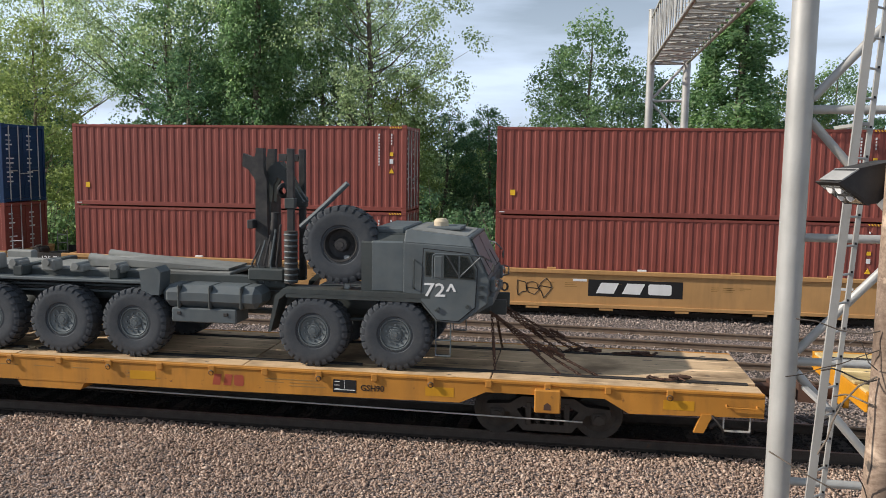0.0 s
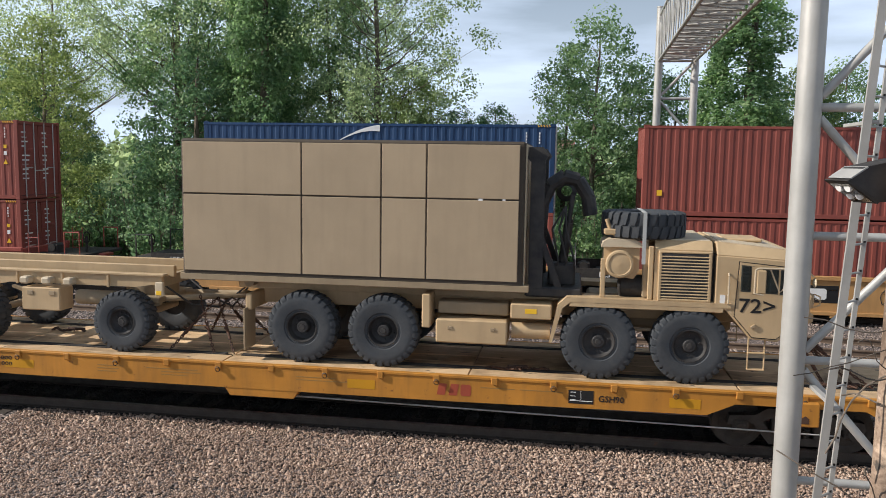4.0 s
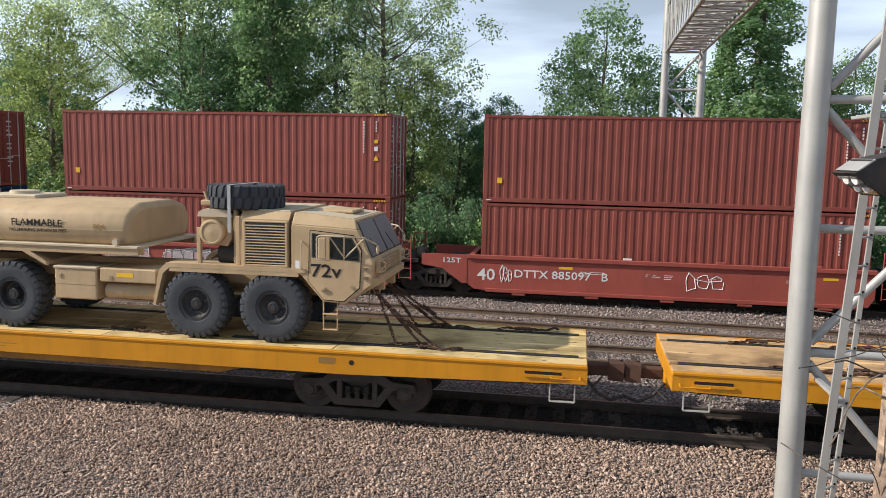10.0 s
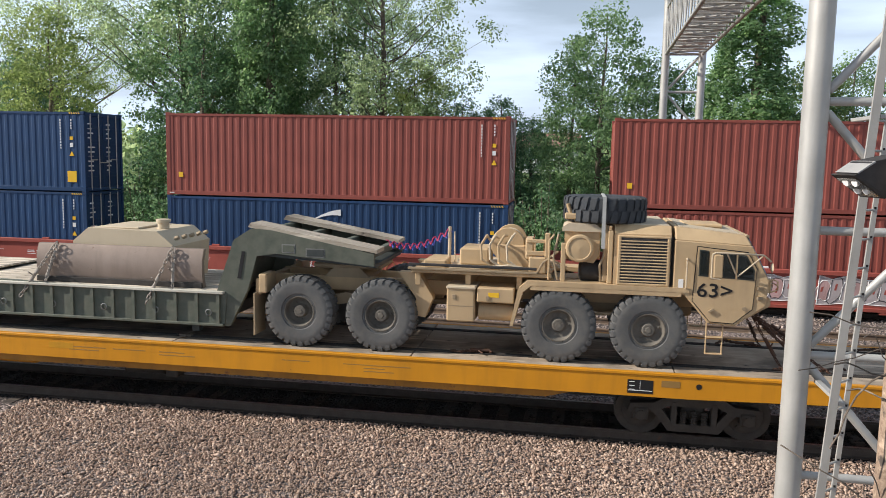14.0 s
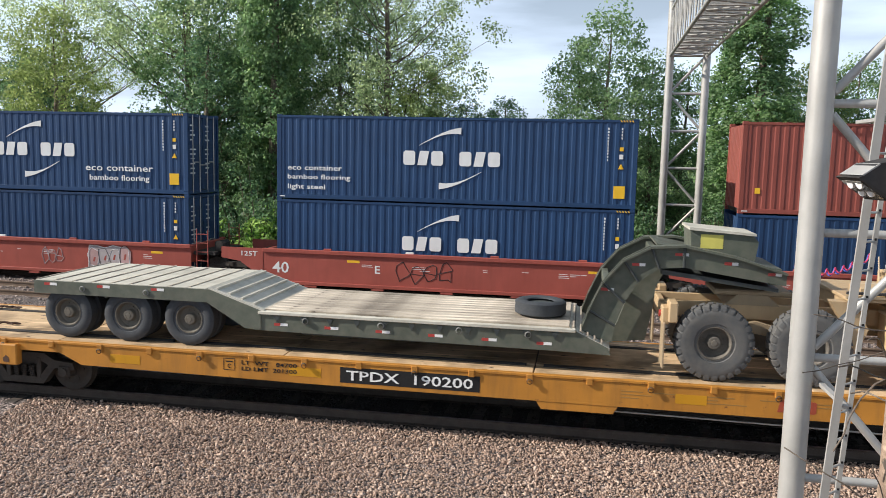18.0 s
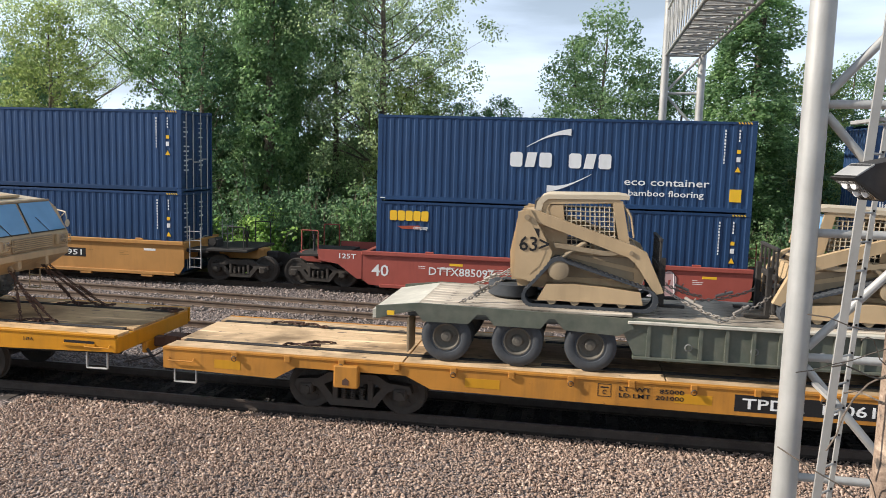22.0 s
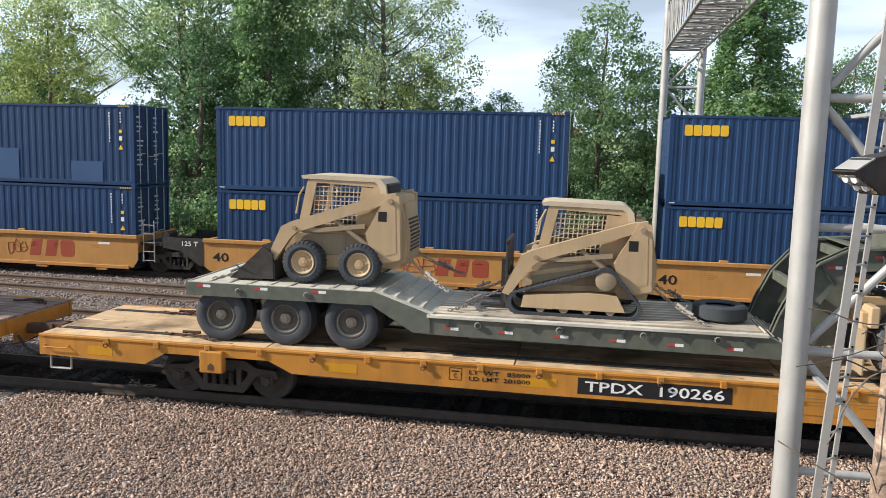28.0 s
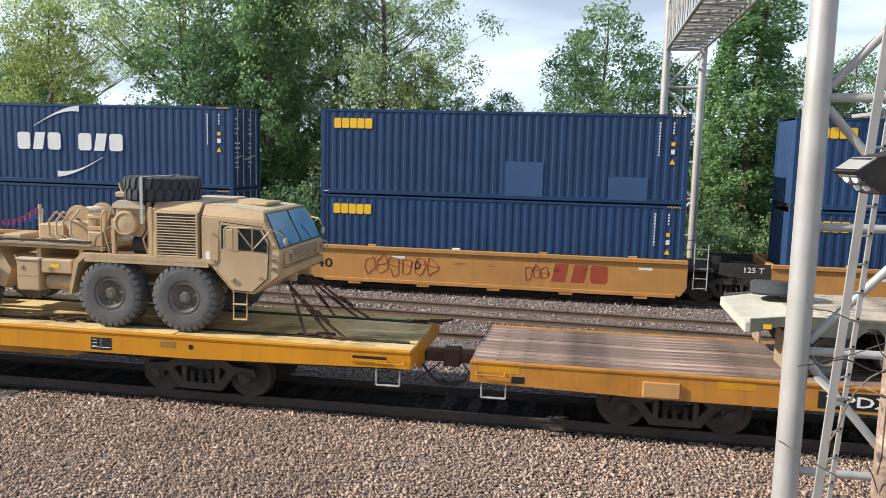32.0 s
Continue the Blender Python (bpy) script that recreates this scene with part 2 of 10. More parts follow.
GALV = paint("galvanised_steel", (0.46, 0.445, 0.41), 0.45, metal=0.3, vary=0.12, grime=0.25, scale=2)
GREY = paint("grey_lamp_housing", (0.36, 0.35, 0.33), 0.5)
WHITE = paint("white_marking", (0.78, 0.77, 0.74), 0.6, vary=0.05, grime=0.15)
INK = paint("black_marking", (0.015, 0.014, 0.014), 0.6, vary=0.1, grime=0.0)
FADED_INK = paint("faded_black_marking", (0.16, 0.08, 0.02), 0.7, vary=0.4, grime=0.1)
DIM = paint("faded_marking", (0.30, 0.17, 0.05), 0.7, vary=0.1, grime=0.1)
REDMARK = paint("red_marking", (0.36, 0.07, 0.035), 0.6, vary=0.12, grime=0.2)
AMBER = paint("yellow_marking", (0.85, 0.50, 0.03), 0.5, vary=0.05, grime=0.05)
LABEL_YELLOW = paint("sun_bleached_label", (0.58, 0.52, 0.12), 0.6, vary=0.15, grime=0.2)
BLUEMARK = paint("blue_marking", (0.05, 0.18, 0.50), 0.5, vary=0.05, grime=0.05)
REFLECT_R = paint("red_reflector", (0.42, 0.06, 0.05), 0.3, vary=0.05, grime=0.0)
DECK_TAN = planks_mat("worn_tan_deck", (0.47, 0.305, 0.155), (0.73, 0.52, 0.31), 0.14)
DECK_GREY = planks_mat("worn_grey_deck", (0.30, 0.235, 0.17), (0.52, 0.42, 0.31), 0.14)
DECK_ORANGE = planks_mat("worn_orange_deck", (0.50, 0.29, 0.12), (0.72, 0.48, 0.24), 0.14)
DECK_YELLOW = planks_mat("worn_yellow_deck", (0.58, 0.40, 0.14), (0.80, 0.61, 0.31), 0.12)
DECK_WOOD = planks_mat("weathered_wood_deck", (0.17, 0.11, 0.085), (0.36, 0.255, 0.20), 0.3)
PLANK_PALE = planks_mat("pale_worn_planks", (0.33, 0.27, 0.20), (0.60, 0.52, 0.41), 0.2)
GREEN_DECK = paint("scuffed_green_deck", (0.56, 0.53, 0.44), 0.75, vary=0.25, grime=0.4, rust=0.1, dust=0.3)
BARK = planks_mat("tree_bark", (0.10, 0.075, 0.055), (0.24, 0.19, 0.14))
POLE_WOOD = planks_mat("weathered_pole_wood", (0.17, 0.11, 0.075), (0.38, 0.28, 0.20))
LEAF = leaf_mat("poplar_leaf", (0.20, 0.28, 0.13), (0.62, 0.71, 0.38), 0.6)
LEAF_LIGHT = leaf_mat("sunlit_aspen_leaf", (0.17, 0.24, 0.075), (0.50, 0.55, 0.21), 0.56)
LEAF_MID = leaf_mat("broad_leaf", (0.12, 0.215, 0.10), (0.44, 0.58, 0.27), 0.56)
LEAF_DARK = leaf_mat("shade_leaf", (0.075, 0.155, 0.08), (0.28, 0.42, 0.20), 0.54)
LEAF_IVY = leaf_mat("ivy_leaf", (0.11, 0.21, 0.095), (0.42, 0.57, 0.25), 0.56)
LEAF_LIT = leaf_mat("sunlit_shrub_leaf", (0.16, 0.30, 0.06), (0.46, 0.63, 0.19), 0.54)
STONE = stone_mat("ballast_stone", (0.18, 0.11, 0.08), (0.51, 0.36, 0.267), (0.85, 0.663, 0.52))
STONE_GREY = stone_mat("grey_ballast_stone", (0.15, 0.115, 0.098), (0.36, 0.285, 0.24), (0.62, 0.50, 0.43))
# near-black stones: shade under the cars is in the colour, with oil
STONE_UNDERCAR = stone_mat("oily_shaded_ballast_stone", (0.012, 0.01, 0.009), (0.03, 0.025, 0.021), (0.085, 0.07, 0.06))
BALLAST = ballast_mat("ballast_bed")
GLASS = glass_mat("vehicle_glass", (0.10, 0.13, 0.13))
# Sheets behind the panes paint the unlit inside of a solid cab
CAB_DARK = paint("shaded_cab_interior", (0.06, 0.062, 0.05), 0.6, vary=0.35, grime=0.3)
# Blue film, with the sky's reflection also put into the base colour
GLASS_BLUE_SKY = glass_mat("blue_film_sky_windscreen", (0.22, 0.50, 0.78), 0.1, 0.25)
# Pale grey-blue of the reflected sky painted into the pane, mostly diffuse
GLASS_PALE_SKY = glass_mat("sky_pale_windscreen", (0.30, 0.38, 0.40), 0.3, 0.45)
LENS = glass_mat("lamp_glass", (0.9, 0.85, 0.75))
MAGENTA = paint("red_air_hose", (0.50, 0.05, 0.12), 0.4, grime=0.1)
BLUEHOSE = paint("blue_air_hose", (0.06, 0.10, 0.42), 0.4, grime=0.1)
STRAP = paint("grey_webbing", (0.42, 0.42, 0.40), 0.8, grime=0.2)

# ---------------------------------------------------------------- mesh helpers


class Geo:
    """Collects faces for one mesh."""

    def __init__(s):
        s.v, s.f = [], []

    def add(s, vs, fs):
        o = len(s.v)
        s.v.extend(tuple(p) for p in vs)
        s.f.extend(tuple(i + o for i in f) for f in fs)
        return s

    def box(s, x0, x1, y0, y1, z0, z1, c=0.0):
        if c <= 0:
            return s.add([(x, y, z) for x in (x0, x1) for y in (y0, y1) for z in (z0, z1)],
                         [(0, 1, 3, 2), (4, 6, 7, 5), (0, 4, 5, 1), (2, 3, 7, 6), (0, 2, 6, 4), (1, 5, 7, 3)])
        c = min(c, (x1 - x0) * 0.45, (y1 - y0) * 0.45, (z1 - z0) * 0.45)
        vs, at = [], {}
        for i, x in enumerate((x0, x1)):
            for j, y in enumerate((y0, y1)):
                for k, z in enumerate((z0, z1)):
                    xi, yi, zi = x + (c, -c)[i], y + (c, -c)[j], z + (c, -c)[k]
                    for a, p in enumerate(((x, yi, zi), (xi, y, zi), (xi, yi, z))):
                        at[i, j, k, a] = len(vs)
                        vs.append(p)
        fs = []
        for i in (0, 1):
            fs.append([at[i, j, k, 0] for j, k in ((0, 0), (0, 1), (1, 1), (1, 0))])
            fs.append([at[j, i, k, 1] for j, k in ((0, 0), (1, 0), (1, 1), (0, 1))])
            fs.append([at[j, k, i, 2] for j, k in ((0, 0), (0, 1), (1, 1), (1, 0))])
        for i in (0, 1):
            for j in (0, 1):
                fs.append([at[i, j, 0, 0], at[i, j, 0, 1], at[i, j, 1, 1], at[i, j, 1, 0]])
                fs.append([at[i, 0, j, 0], at[i, 0, j, 2], at[i, 1, j, 2], at[i, 1, j, 0]])
                fs.append([at[0, i, j, 1], at[0, i, j, 2], at[1, i, j, 2], at[1, i, j, 1]])
                for k in (0, 1):
                    fs.append([at[i, j, k, 0], at[i, j, k, 1], at[i, j, k, 2]])
        return s.add(vs, fs)

    def prism(s, poly, a0, a1, axis="y"):
        """A polygon drawn in the two other axes, extruded along axis."""
        put = {"y": lambda p, a: (p[0], a, p[1]), "x": lambda p, a: (a, p[0], p[1]), "z": lambda p, a: (p[0], p[1], a)}[axis]
        n = len(poly)
        vs = [put(p, a0) for p in poly] + [put(p, a1) for p in poly]
        fs = [tuple(range(n)), tuple(range(2 * n - 1, n - 1, -1))]
        fs += [(i, (i + 1) % n, n + (i + 1) % n, n + i) for i in range(n)]
        return s.add(vs, fs)

    def cyl(s, p0, p1, r, n=12, r2=None, caps=True):
        p0, p1 = Vector(p0), Vector(p1)
        q = (p1 - p0).to_track_quat("Z", "Y")
        r2 = r if r2 is None else r2
        vs = []
        for p, rad in ((p0, r), (p1, r2)):
            vs += [p + q @ Vector((rad * math.cos(2 * math.pi * i / n), rad * math.sin(2 * math.pi * i / n), 0)) for i in range(n)]
        fs = [(i, (i + 1) % n, n + (i + 1) % n, n + i) for i in range(n)]
        if caps:
            fs += [tuple(range(n - 1, -1, -1)), tuple(range(n, 2 * n))]
        return s.add(vs, fs)

    def tube(s, pts, r, n=8):
        for a, b in zip(pts, pts[1:]):
            s.cyl(a, b, r, n)
        return s

    def lathe(s, prof, at=(0, 0, 0), axis="y", n=24):
        """Revolves a profile of (radius, along) about an axis through at."""
        vs, m = [], len(prof)
        for i in range(n):
            a = 2 * math.pi * i / n
            for r, h in prof:
                u, w = r * math.cos(a), r * math.sin(a)
                p = {"y": (u, h, w), "x": (h, u, w), "z": (u, w, h)}[axis]
                vs.append((at[0] + p[0], at[1] + p[1], at[2] + p[2]))
        fs = [(i * m + k, ((i + 1) % n) * m + k, ((i + 1) % n) * m + k + 1, i * m + k + 1) for i in range(n) for k in range(m - 1)]
        return s.add(vs, fs)

    def turned(s, m):
        s.v = [tuple(m @ Vector(p)) for p in s.v]
        return s

    def mesh(s, name, mat=None, smooth=True):
        me = bpy.data.meshes.new(name)
        me.from_pydata(s.v, [], s.f)
        bm = bmesh.new()
        bm.from_mesh(me)
        bmesh.ops.recalc_face_normals(bm, faces=bm.faces)
        bm.to_mesh(me)
        bm.free()
        if smooth:
            me.shade_smooth()
            me.set_sharp_from_angle(angle=radians(34))
        if mat:
            me.materials.append(mat)
        return me


def part(name, geo, mat, parent=None, label="", at=None, smooth=True):
    """Links one mesh under a thing or a part. geo: a Geo, or a mesh to share."""
    me = geo if isinstance(geo, bpy.types.Mesh) else geo.mesh(name, mat, smooth)
    ob = new(name, me)
    ob.parent = parent
    if at is not None:
        ob.matrix_basis = at if isinstance(at, Matrix) else Matrix.Translation(at)
    if label:
        tagged(ob, label)
    return ob


def thing(name, label, category, group="", at=(0, 0, 0), kind=""):
    ob = new(name)
    ob.empty_display_size = 0.3
    ob.matrix_basis = at if isinstance(at, Matrix) else Matrix.Translation(at)
    return tagged(ob, label, category, group, kind)


FONT_CACHE = {}


def words(name, body, x0, x1, z0, z1, y, mat, parent, label=""):
    """Lettering on a wall that faces -y, filling the given box."""
    key = (body, round(x1 - x0, 3), round(z1 - z0, 3), mat.name)
    if key not in FONT_CACHE:
        cu = bpy.data.curves.new(name, "FONT")
        cu.body, cu.size, cu.extrude, cu.resolution_u, cu.offset = body, 1.0, 0.004, 2, 0.012
        ob = bpy.data.objects.new(name, cu)
        me = bpy.data.meshes.new_from_object(ob)
        bpy.data.objects.remove(ob)
        co = np.empty(len(me.vertices) * 3, np.float32)
        me.vertices.foreach_get("co", co)
        co = co.reshape(-1, 3)
        lo, hi = co.min(0), co.max(0)
        co = (co - lo) / np.maximum(hi - lo, 1e-6)
        out = np.stack([co[:, 0] * (x1 - x0), -0.004 + co[:, 2] * -0.003, co[:, 1] * (z1 - z0)], 1)
        me.vertices.foreach_set("co", out.astype(np.float32).ravel())
        me.update()
        me.materials.clear()
        me.materials.append(mat)
        FONT_CACHE[key] = me
    return part(name, FONT_CACHE[key], mat, parent, label, at=(x0, y, z0))


def plate(name, x0, x1, z0, z1, y, mat, parent, label="", proud=0.004):
    return part(name, Geo().box(x0, x1, y - proud, y + 0.004, z0, z1), mat, parent, label)


# ---------------------------------------------------------------- the two trains' progress along their tracks
RUN_NEAR = [(0, 0), (1, 8.1), (2, 16.175), (3, 24.3), (6, 49.0), (7, 57.3), (8, 65.575), (9, 73.9), (10, 82.2), (11, 90.55),
            (12, 99.22), (13, 107.72), (14, 116.23), (17, 142.1), (18, 150.81), (19, 159.64), (20, 168.44), (21, 177.24),
            (22, 186.04), (23, 194.89), (24, 203.75), (25, 212.7), (28, 239.65), (29, 248.69), (30, 257.8), (31, 266.9), (32, 276.05)]
RUN_FAR = [(0, 0), (1, 4.88), (2, 9.86), (3, 14.8), (6, 29.39), (7, 34.24), (8, 39.09), (9, 43.94), (10, 48.76), (11, 53.6),
           (12, 58.66), (13, 63.45), (14, 68.31), (17, 82.84), (18, 87.64), (19, 92.45), (20, 97.25), (21, 102.04), (22, 106.89),
           (23, 111.76), (24, 116.52), (25, 121.3), (28, 135.73), (29, 140.56), (30, 145.3), (31, 150.02), (32, 154.82)]
NEAR_TRAIN, FAR_TRAIN, NEAR_WHEELS, FAR_WHEELS = [], [], [], []


def rides(train, ob):
    train.append(ob)
    return ob

# ---------------------------------------------------------------- ground and tracks
FAR_Y = 12.96


def ground():
    ys = [-400, -120, -60, -30, -16, -9, -6.5, -5.2, -4.2, -3.2, -2.4, -1.7, -1.2, 0, 1.2, 2.2, 3.2, 4.75, 6.2, 7.4, 8.6, 10, 11.4,
          13, 14.4, 15.2, 16.2, 18, 21, 26, 40, 80, 180, 600, 2500]
    zs = [-1.3, -1.3, -1.3, -1.3, -1.3, -1.15, -0.95, -0.8, -0.62, -0.44, -0.3, -0.21, -0.19, -0.19, -0.19, -0.2, -0.2, -0.18, -0.19,
          -0.19, -0.17, -0.18, -0.18, -0.18, -0.2, -0.3, -0.6, -0.9, -1.0, -1.0, -0.9, -0.8, -0.6, 1.0, 6.0]
    xs = [-2500, -900, -400, -200, -100, -60, -45] + list(range(-36, 25, 2)) + [30, 45, 60, 100, 200, 400, 900, 2500]
    g = Geo()
    nx = len(xs)
    vs = [(x, y, z + (0.03 * noise.noise(Vector((x * 0.4, y * 0.7, 0))) if abs(x) < 40 and -9 < y < 20 else 0)) for y, z in zip(ys, zs) for x in xs]
    fs = [(j * nx + i, j * nx + i + 1, (j + 1) * nx + i + 1, (j + 1) * nx + i) for j in range(len(ys) - 1) for i in range(nx - 1)]
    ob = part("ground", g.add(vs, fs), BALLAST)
    return tagged(ob, "grey-pink crushed stone railway ballast, grass beyond the tracks", "ground", kind="structure")


ground()


def stones(name, n, x0, x1, y0, y1, height, size, seed, label, mat=STONE):
    rng = np.random.default_rng(seed)
    base = np.array([(1, 0, 0), (-1, 0, 0), (0, 1, 0), (0, -1, 0), (0, 0, 1), (0, 0, -1)], float)
    tri = np.array([(0, 2, 4), (2, 1, 4), (1, 3, 4), (3, 0, 4), (2, 0, 5), (1, 2, 5), (3, 1, 5), (0, 3, 5)])
    p = base[None] * rng.uniform(0.55, 1.15, (n, 6, 1)) + rng.normal(0, 0.22, (n, 6, 3))
    a, b = rng.uniform(0, 6.28, n), rng.normal(0, 0.6, n)
    ca, sa, cb, sb = np.cos(a), np.sin(a), np.cos(b), np.sin(b)
    p *= (rng.lognormal(math.log(size), 0.3, n)[:, None, None] * rng.uniform(0.75, 1.25, (n, 1, 3))) * np.array((1.15, 1.15, 0.8))
    x, y, z = p[..., 0], p[..., 1], p[..., 2]
    x, z = x * cb[:, None] + z * sb[:, None], -x * sb[:, None] + z * cb[:, None]
    x, y = x * ca[:, None] - y * sa[:, None], x * sa[:, None] + y * ca[:, None]
    px, py = rng.uniform(x0, x1, n), rng.uniform(y0, y1, n)
    pz = height(py) + rng.uniform(-0.012, 0.03, n)
    co = np.stack([x + px[:, None], y + py[:, None], z + pz[:, None]], -1).reshape(-1, 3)
    idx = (tri[None] + np.arange(n)[:, None, None] * 6).reshape(-1)
    me = bpy.data.meshes.new(name)
    me.vertices.add(n * 6)
    me.vertices.foreach_set("co", co.astype(np.float32).ravel())
    me.loops.add(len(idx))
    me.loops.foreach_set("vertex_index", idx.astype(np.int32))
    me.polygons.add(n * 8)
    me.polygons.foreach_set("loop_start", np.arange(0, n * 24, 3, dtype=np.int32))
    me.update(calc_edges=True)
    me.materials.append(mat)
    return tagged(new(name, me), label, "ballast", kind="stuff")


def bed(y):
    return np.interp(y, [-9, -6.5, -5.2, -4.2, -3.2, -2.4, -1.7, -1.2], [-1.15, -0.95, -0.8, -0.62, -0.44, -0.3, -0.21, -0.19])


stones("ballast_stones", 88000, -10.5, 7.5, -5.6, -0.9, bed, 0.0215, 3, "loose crushed pink and grey ballast stones beside the track")
stones("ballast_stones", 9000, -13, 8, -1.0, 1.3, lambda y: -0.2 + 0 * y, 0.03, 4, "ballast stones under the flat cars, coloured dark for shade and oil", STONE_UNDERCAR)
stones("ballast_stones", 24000, -22, 11, 1.4, 7.6, lambda y: -0.195 + 0 * y, 0.029, 5, "loose crushed ballast stones between the tracks", STONE_GREY)
stones("ballast_stones", 12000, -26, 12, 7.6, 12.2, lambda y: -0.185 + 0 * y, 0.036, 6, "loose crushed ballast stones beside the far track", STONE_GREY)


def rail_profile():
    return [(-0.07, -0.18), (0.07, -0.18), (0.07, -0.165), (0.012, -0.15), (0.012, -0.045), (0.036, -0.035), (0.036, -0.004),
            (0.03, 0.0), (-0.03, 0.0), (-0.036, -0.004), (-0.036, -0.035), (-0.012, -0.045), (-0.012, -0.15), (-0.07, -0.165)]


def track(name, y, x0, x1, turn, polished, label):
    t = thing(name, label, "railway track", at=pose(-2.3, y, 0, 0, 0, turn), kind="structure")
    for s in (-0.755, 0.755):
        part("rail", Geo().prism([(s + a, b) for a, b in rail_profile()], x0, x1, "x"), RAIL if polished else RAIL_RUSTY, t)
        part("rail_head", Geo().box(x0, x1, s - 0.03, s + 0.03, 0.001, 0.004), RAIL_TOP if polished else RAIL_RUSTY, t, "shiny worn running surface" if polished else "")
    tie = Geo().box(-0.115, 0.115, -1.3, 1.3, -0.34, -0.172, 0.01).mesh("tie", TIE)
    base = Geo().box(-0.1, 0.1, -0.1, 0.1, -0.172, -0.158, 0.004).mesh("tie_plate", RAIL)
    k = 0
    x, end = (-26.0, 14.0) if y < 1 else ((-20.0, 12.0) if y < 10 else (-16.0, 10.0))
    while x < end:
        part("tie", tie, None, t, at=pose(x, random.uniform(-0.04, 0.04), random.uniform(-0.02, 0.0), 0, 0, random.uniform(-1.2, 1.2)))
        for s in (-0.755, 0.755):
            if -6 < x < 6 and y < 2 and s < 0:
                part("tie_plate", base, None, t, at=(x, s, 0))
        x += 0.53
        k += 1
    return t


track("track_1", 0.0, -340, 300, 0, True, "near railway track on timber ties in ballast")
track("track_2", 4.75, -300, 300, 0, False, "rusty empty railway track in ballast")
track("track_3", 8.6, -48, 30, -2.6, False, "rusty empty railway track running at a slight angle")
track("track_4", FAR_Y, -300, 300, 0, True, "far railway track under the container train")

# ---------------------------------------------------------------- signal gantry


def gantry():
    t = thing("signal_gantry", "galvanised steel lattice signal gantry spanning the tracks", "gantry", at=(0, 0, 0))
    far = [(3.0, 16.5), (4.31, 16.5)]
    near = [(2.61, -5.0), (3.95, -5.0)]
    low, high = 8.62, 10.3

    def tower(pts, base, step, first):
        (xa, ya), (xb, yb) = pts
        for x, y in pts:
            part("leg", Geo().cyl((x, y, base), (x, y, high + 0.25), 0.143, 24).cyl((x, y, high + 0.25), (x, y, high + 0.29), 0.155, 24), GALV, t)
            part("base_plate", Geo().box(x - 0.3, x + 0.3, y - 0.3, y + 0.3, base - 0.02, base + 0.03, 0.01), GALV, t)
        z, k = first, 0
        while z < low + 0.1:
            part("strut", Geo().cyl((xa + 0.13, ya, z), (xb - 0.13, yb, z), 0.05, 12), GALV, t)
            if z + step < low + 0.3:
                a, b = ((xa + 0.13, ya, z + 0.12), (xb - 0.13, yb, z + step - 0.12))
                if k % 2:
                    a, b = (xb - 0.13, yb, z + 0.12), (xa + 0.13, ya, z + step - 0.12)
                part("brace", Geo().cyl(a, b, 0.05, 12), GALV, t)
            z += step
            k += 1

    tower(far, -0.9, 1.38, 1.72)
    tower(near, -1.2, 1.464, -0.4)
    # the box truss, four chords and lattice webs
    lines = []
    for (xf, yf), (xn, yn) in zip(far, near):
        for z in (low, high):
            a, b = Vector((xf, yf, z)), Vector((xn, yn, z))
            lines.append((a, b))
            part("chord", Geo().cyl(a, b, 0.055, 12), GALV, t)
    n = 30
    for i in range(n):
        f0, f1 = i / n, (i + 1) / n
        (al, bl), (ah, bh), (cl, dl), (ch, dh) = lines
        p = lambda ln, f: ln[0].lerp(ln[1], f)
        g = Geo()
        zig = (lines[0], lines[2]) if i % 2 else (lines[2], lines[0])
        g.cyl(p(zig[0], f0), p(zig[1], f1), 0.02, 6)
        g.cyl(p(lines[0], f0), p(lines[2], f0), 0.022, 6)
        part("bottom_lacing", g, GALV, t)
        for lo, hi in ((lines[0], lines[1]), (lines[2], lines[3])):
            g = Geo().cyl(p(lo, f0), p(hi, f0), 0.022, 6)
            g.cyl(p(lo, f0) if i % 2 else p(hi, f0), p(hi, f1) if i % 2 else p(lo, f1), 0.02, 6)
            part("side_lacing", g, GALV, t)
        part("top_lacing", Geo().cyl(p(lines[1], f0), p(lines[3], f1), 0.02, 6), GALV, t)
    # walkway grating under the truss
    g = Geo()
    for i in range(150):
        f = i / 150
        a, b = lines[0][0].lerp(lines[0][1], f), lines[2][0].lerp(lines[2][1], f)
        g.box(a.x + 0.1, b.x - 0.1, a.y - 0.02, a.y + 0.02, low + 0.1, low + 0.13)
    tagged(part("walkway_grating", g, GALV, t), "open steel bar grating", kind="stuff")
    return t


gantry()


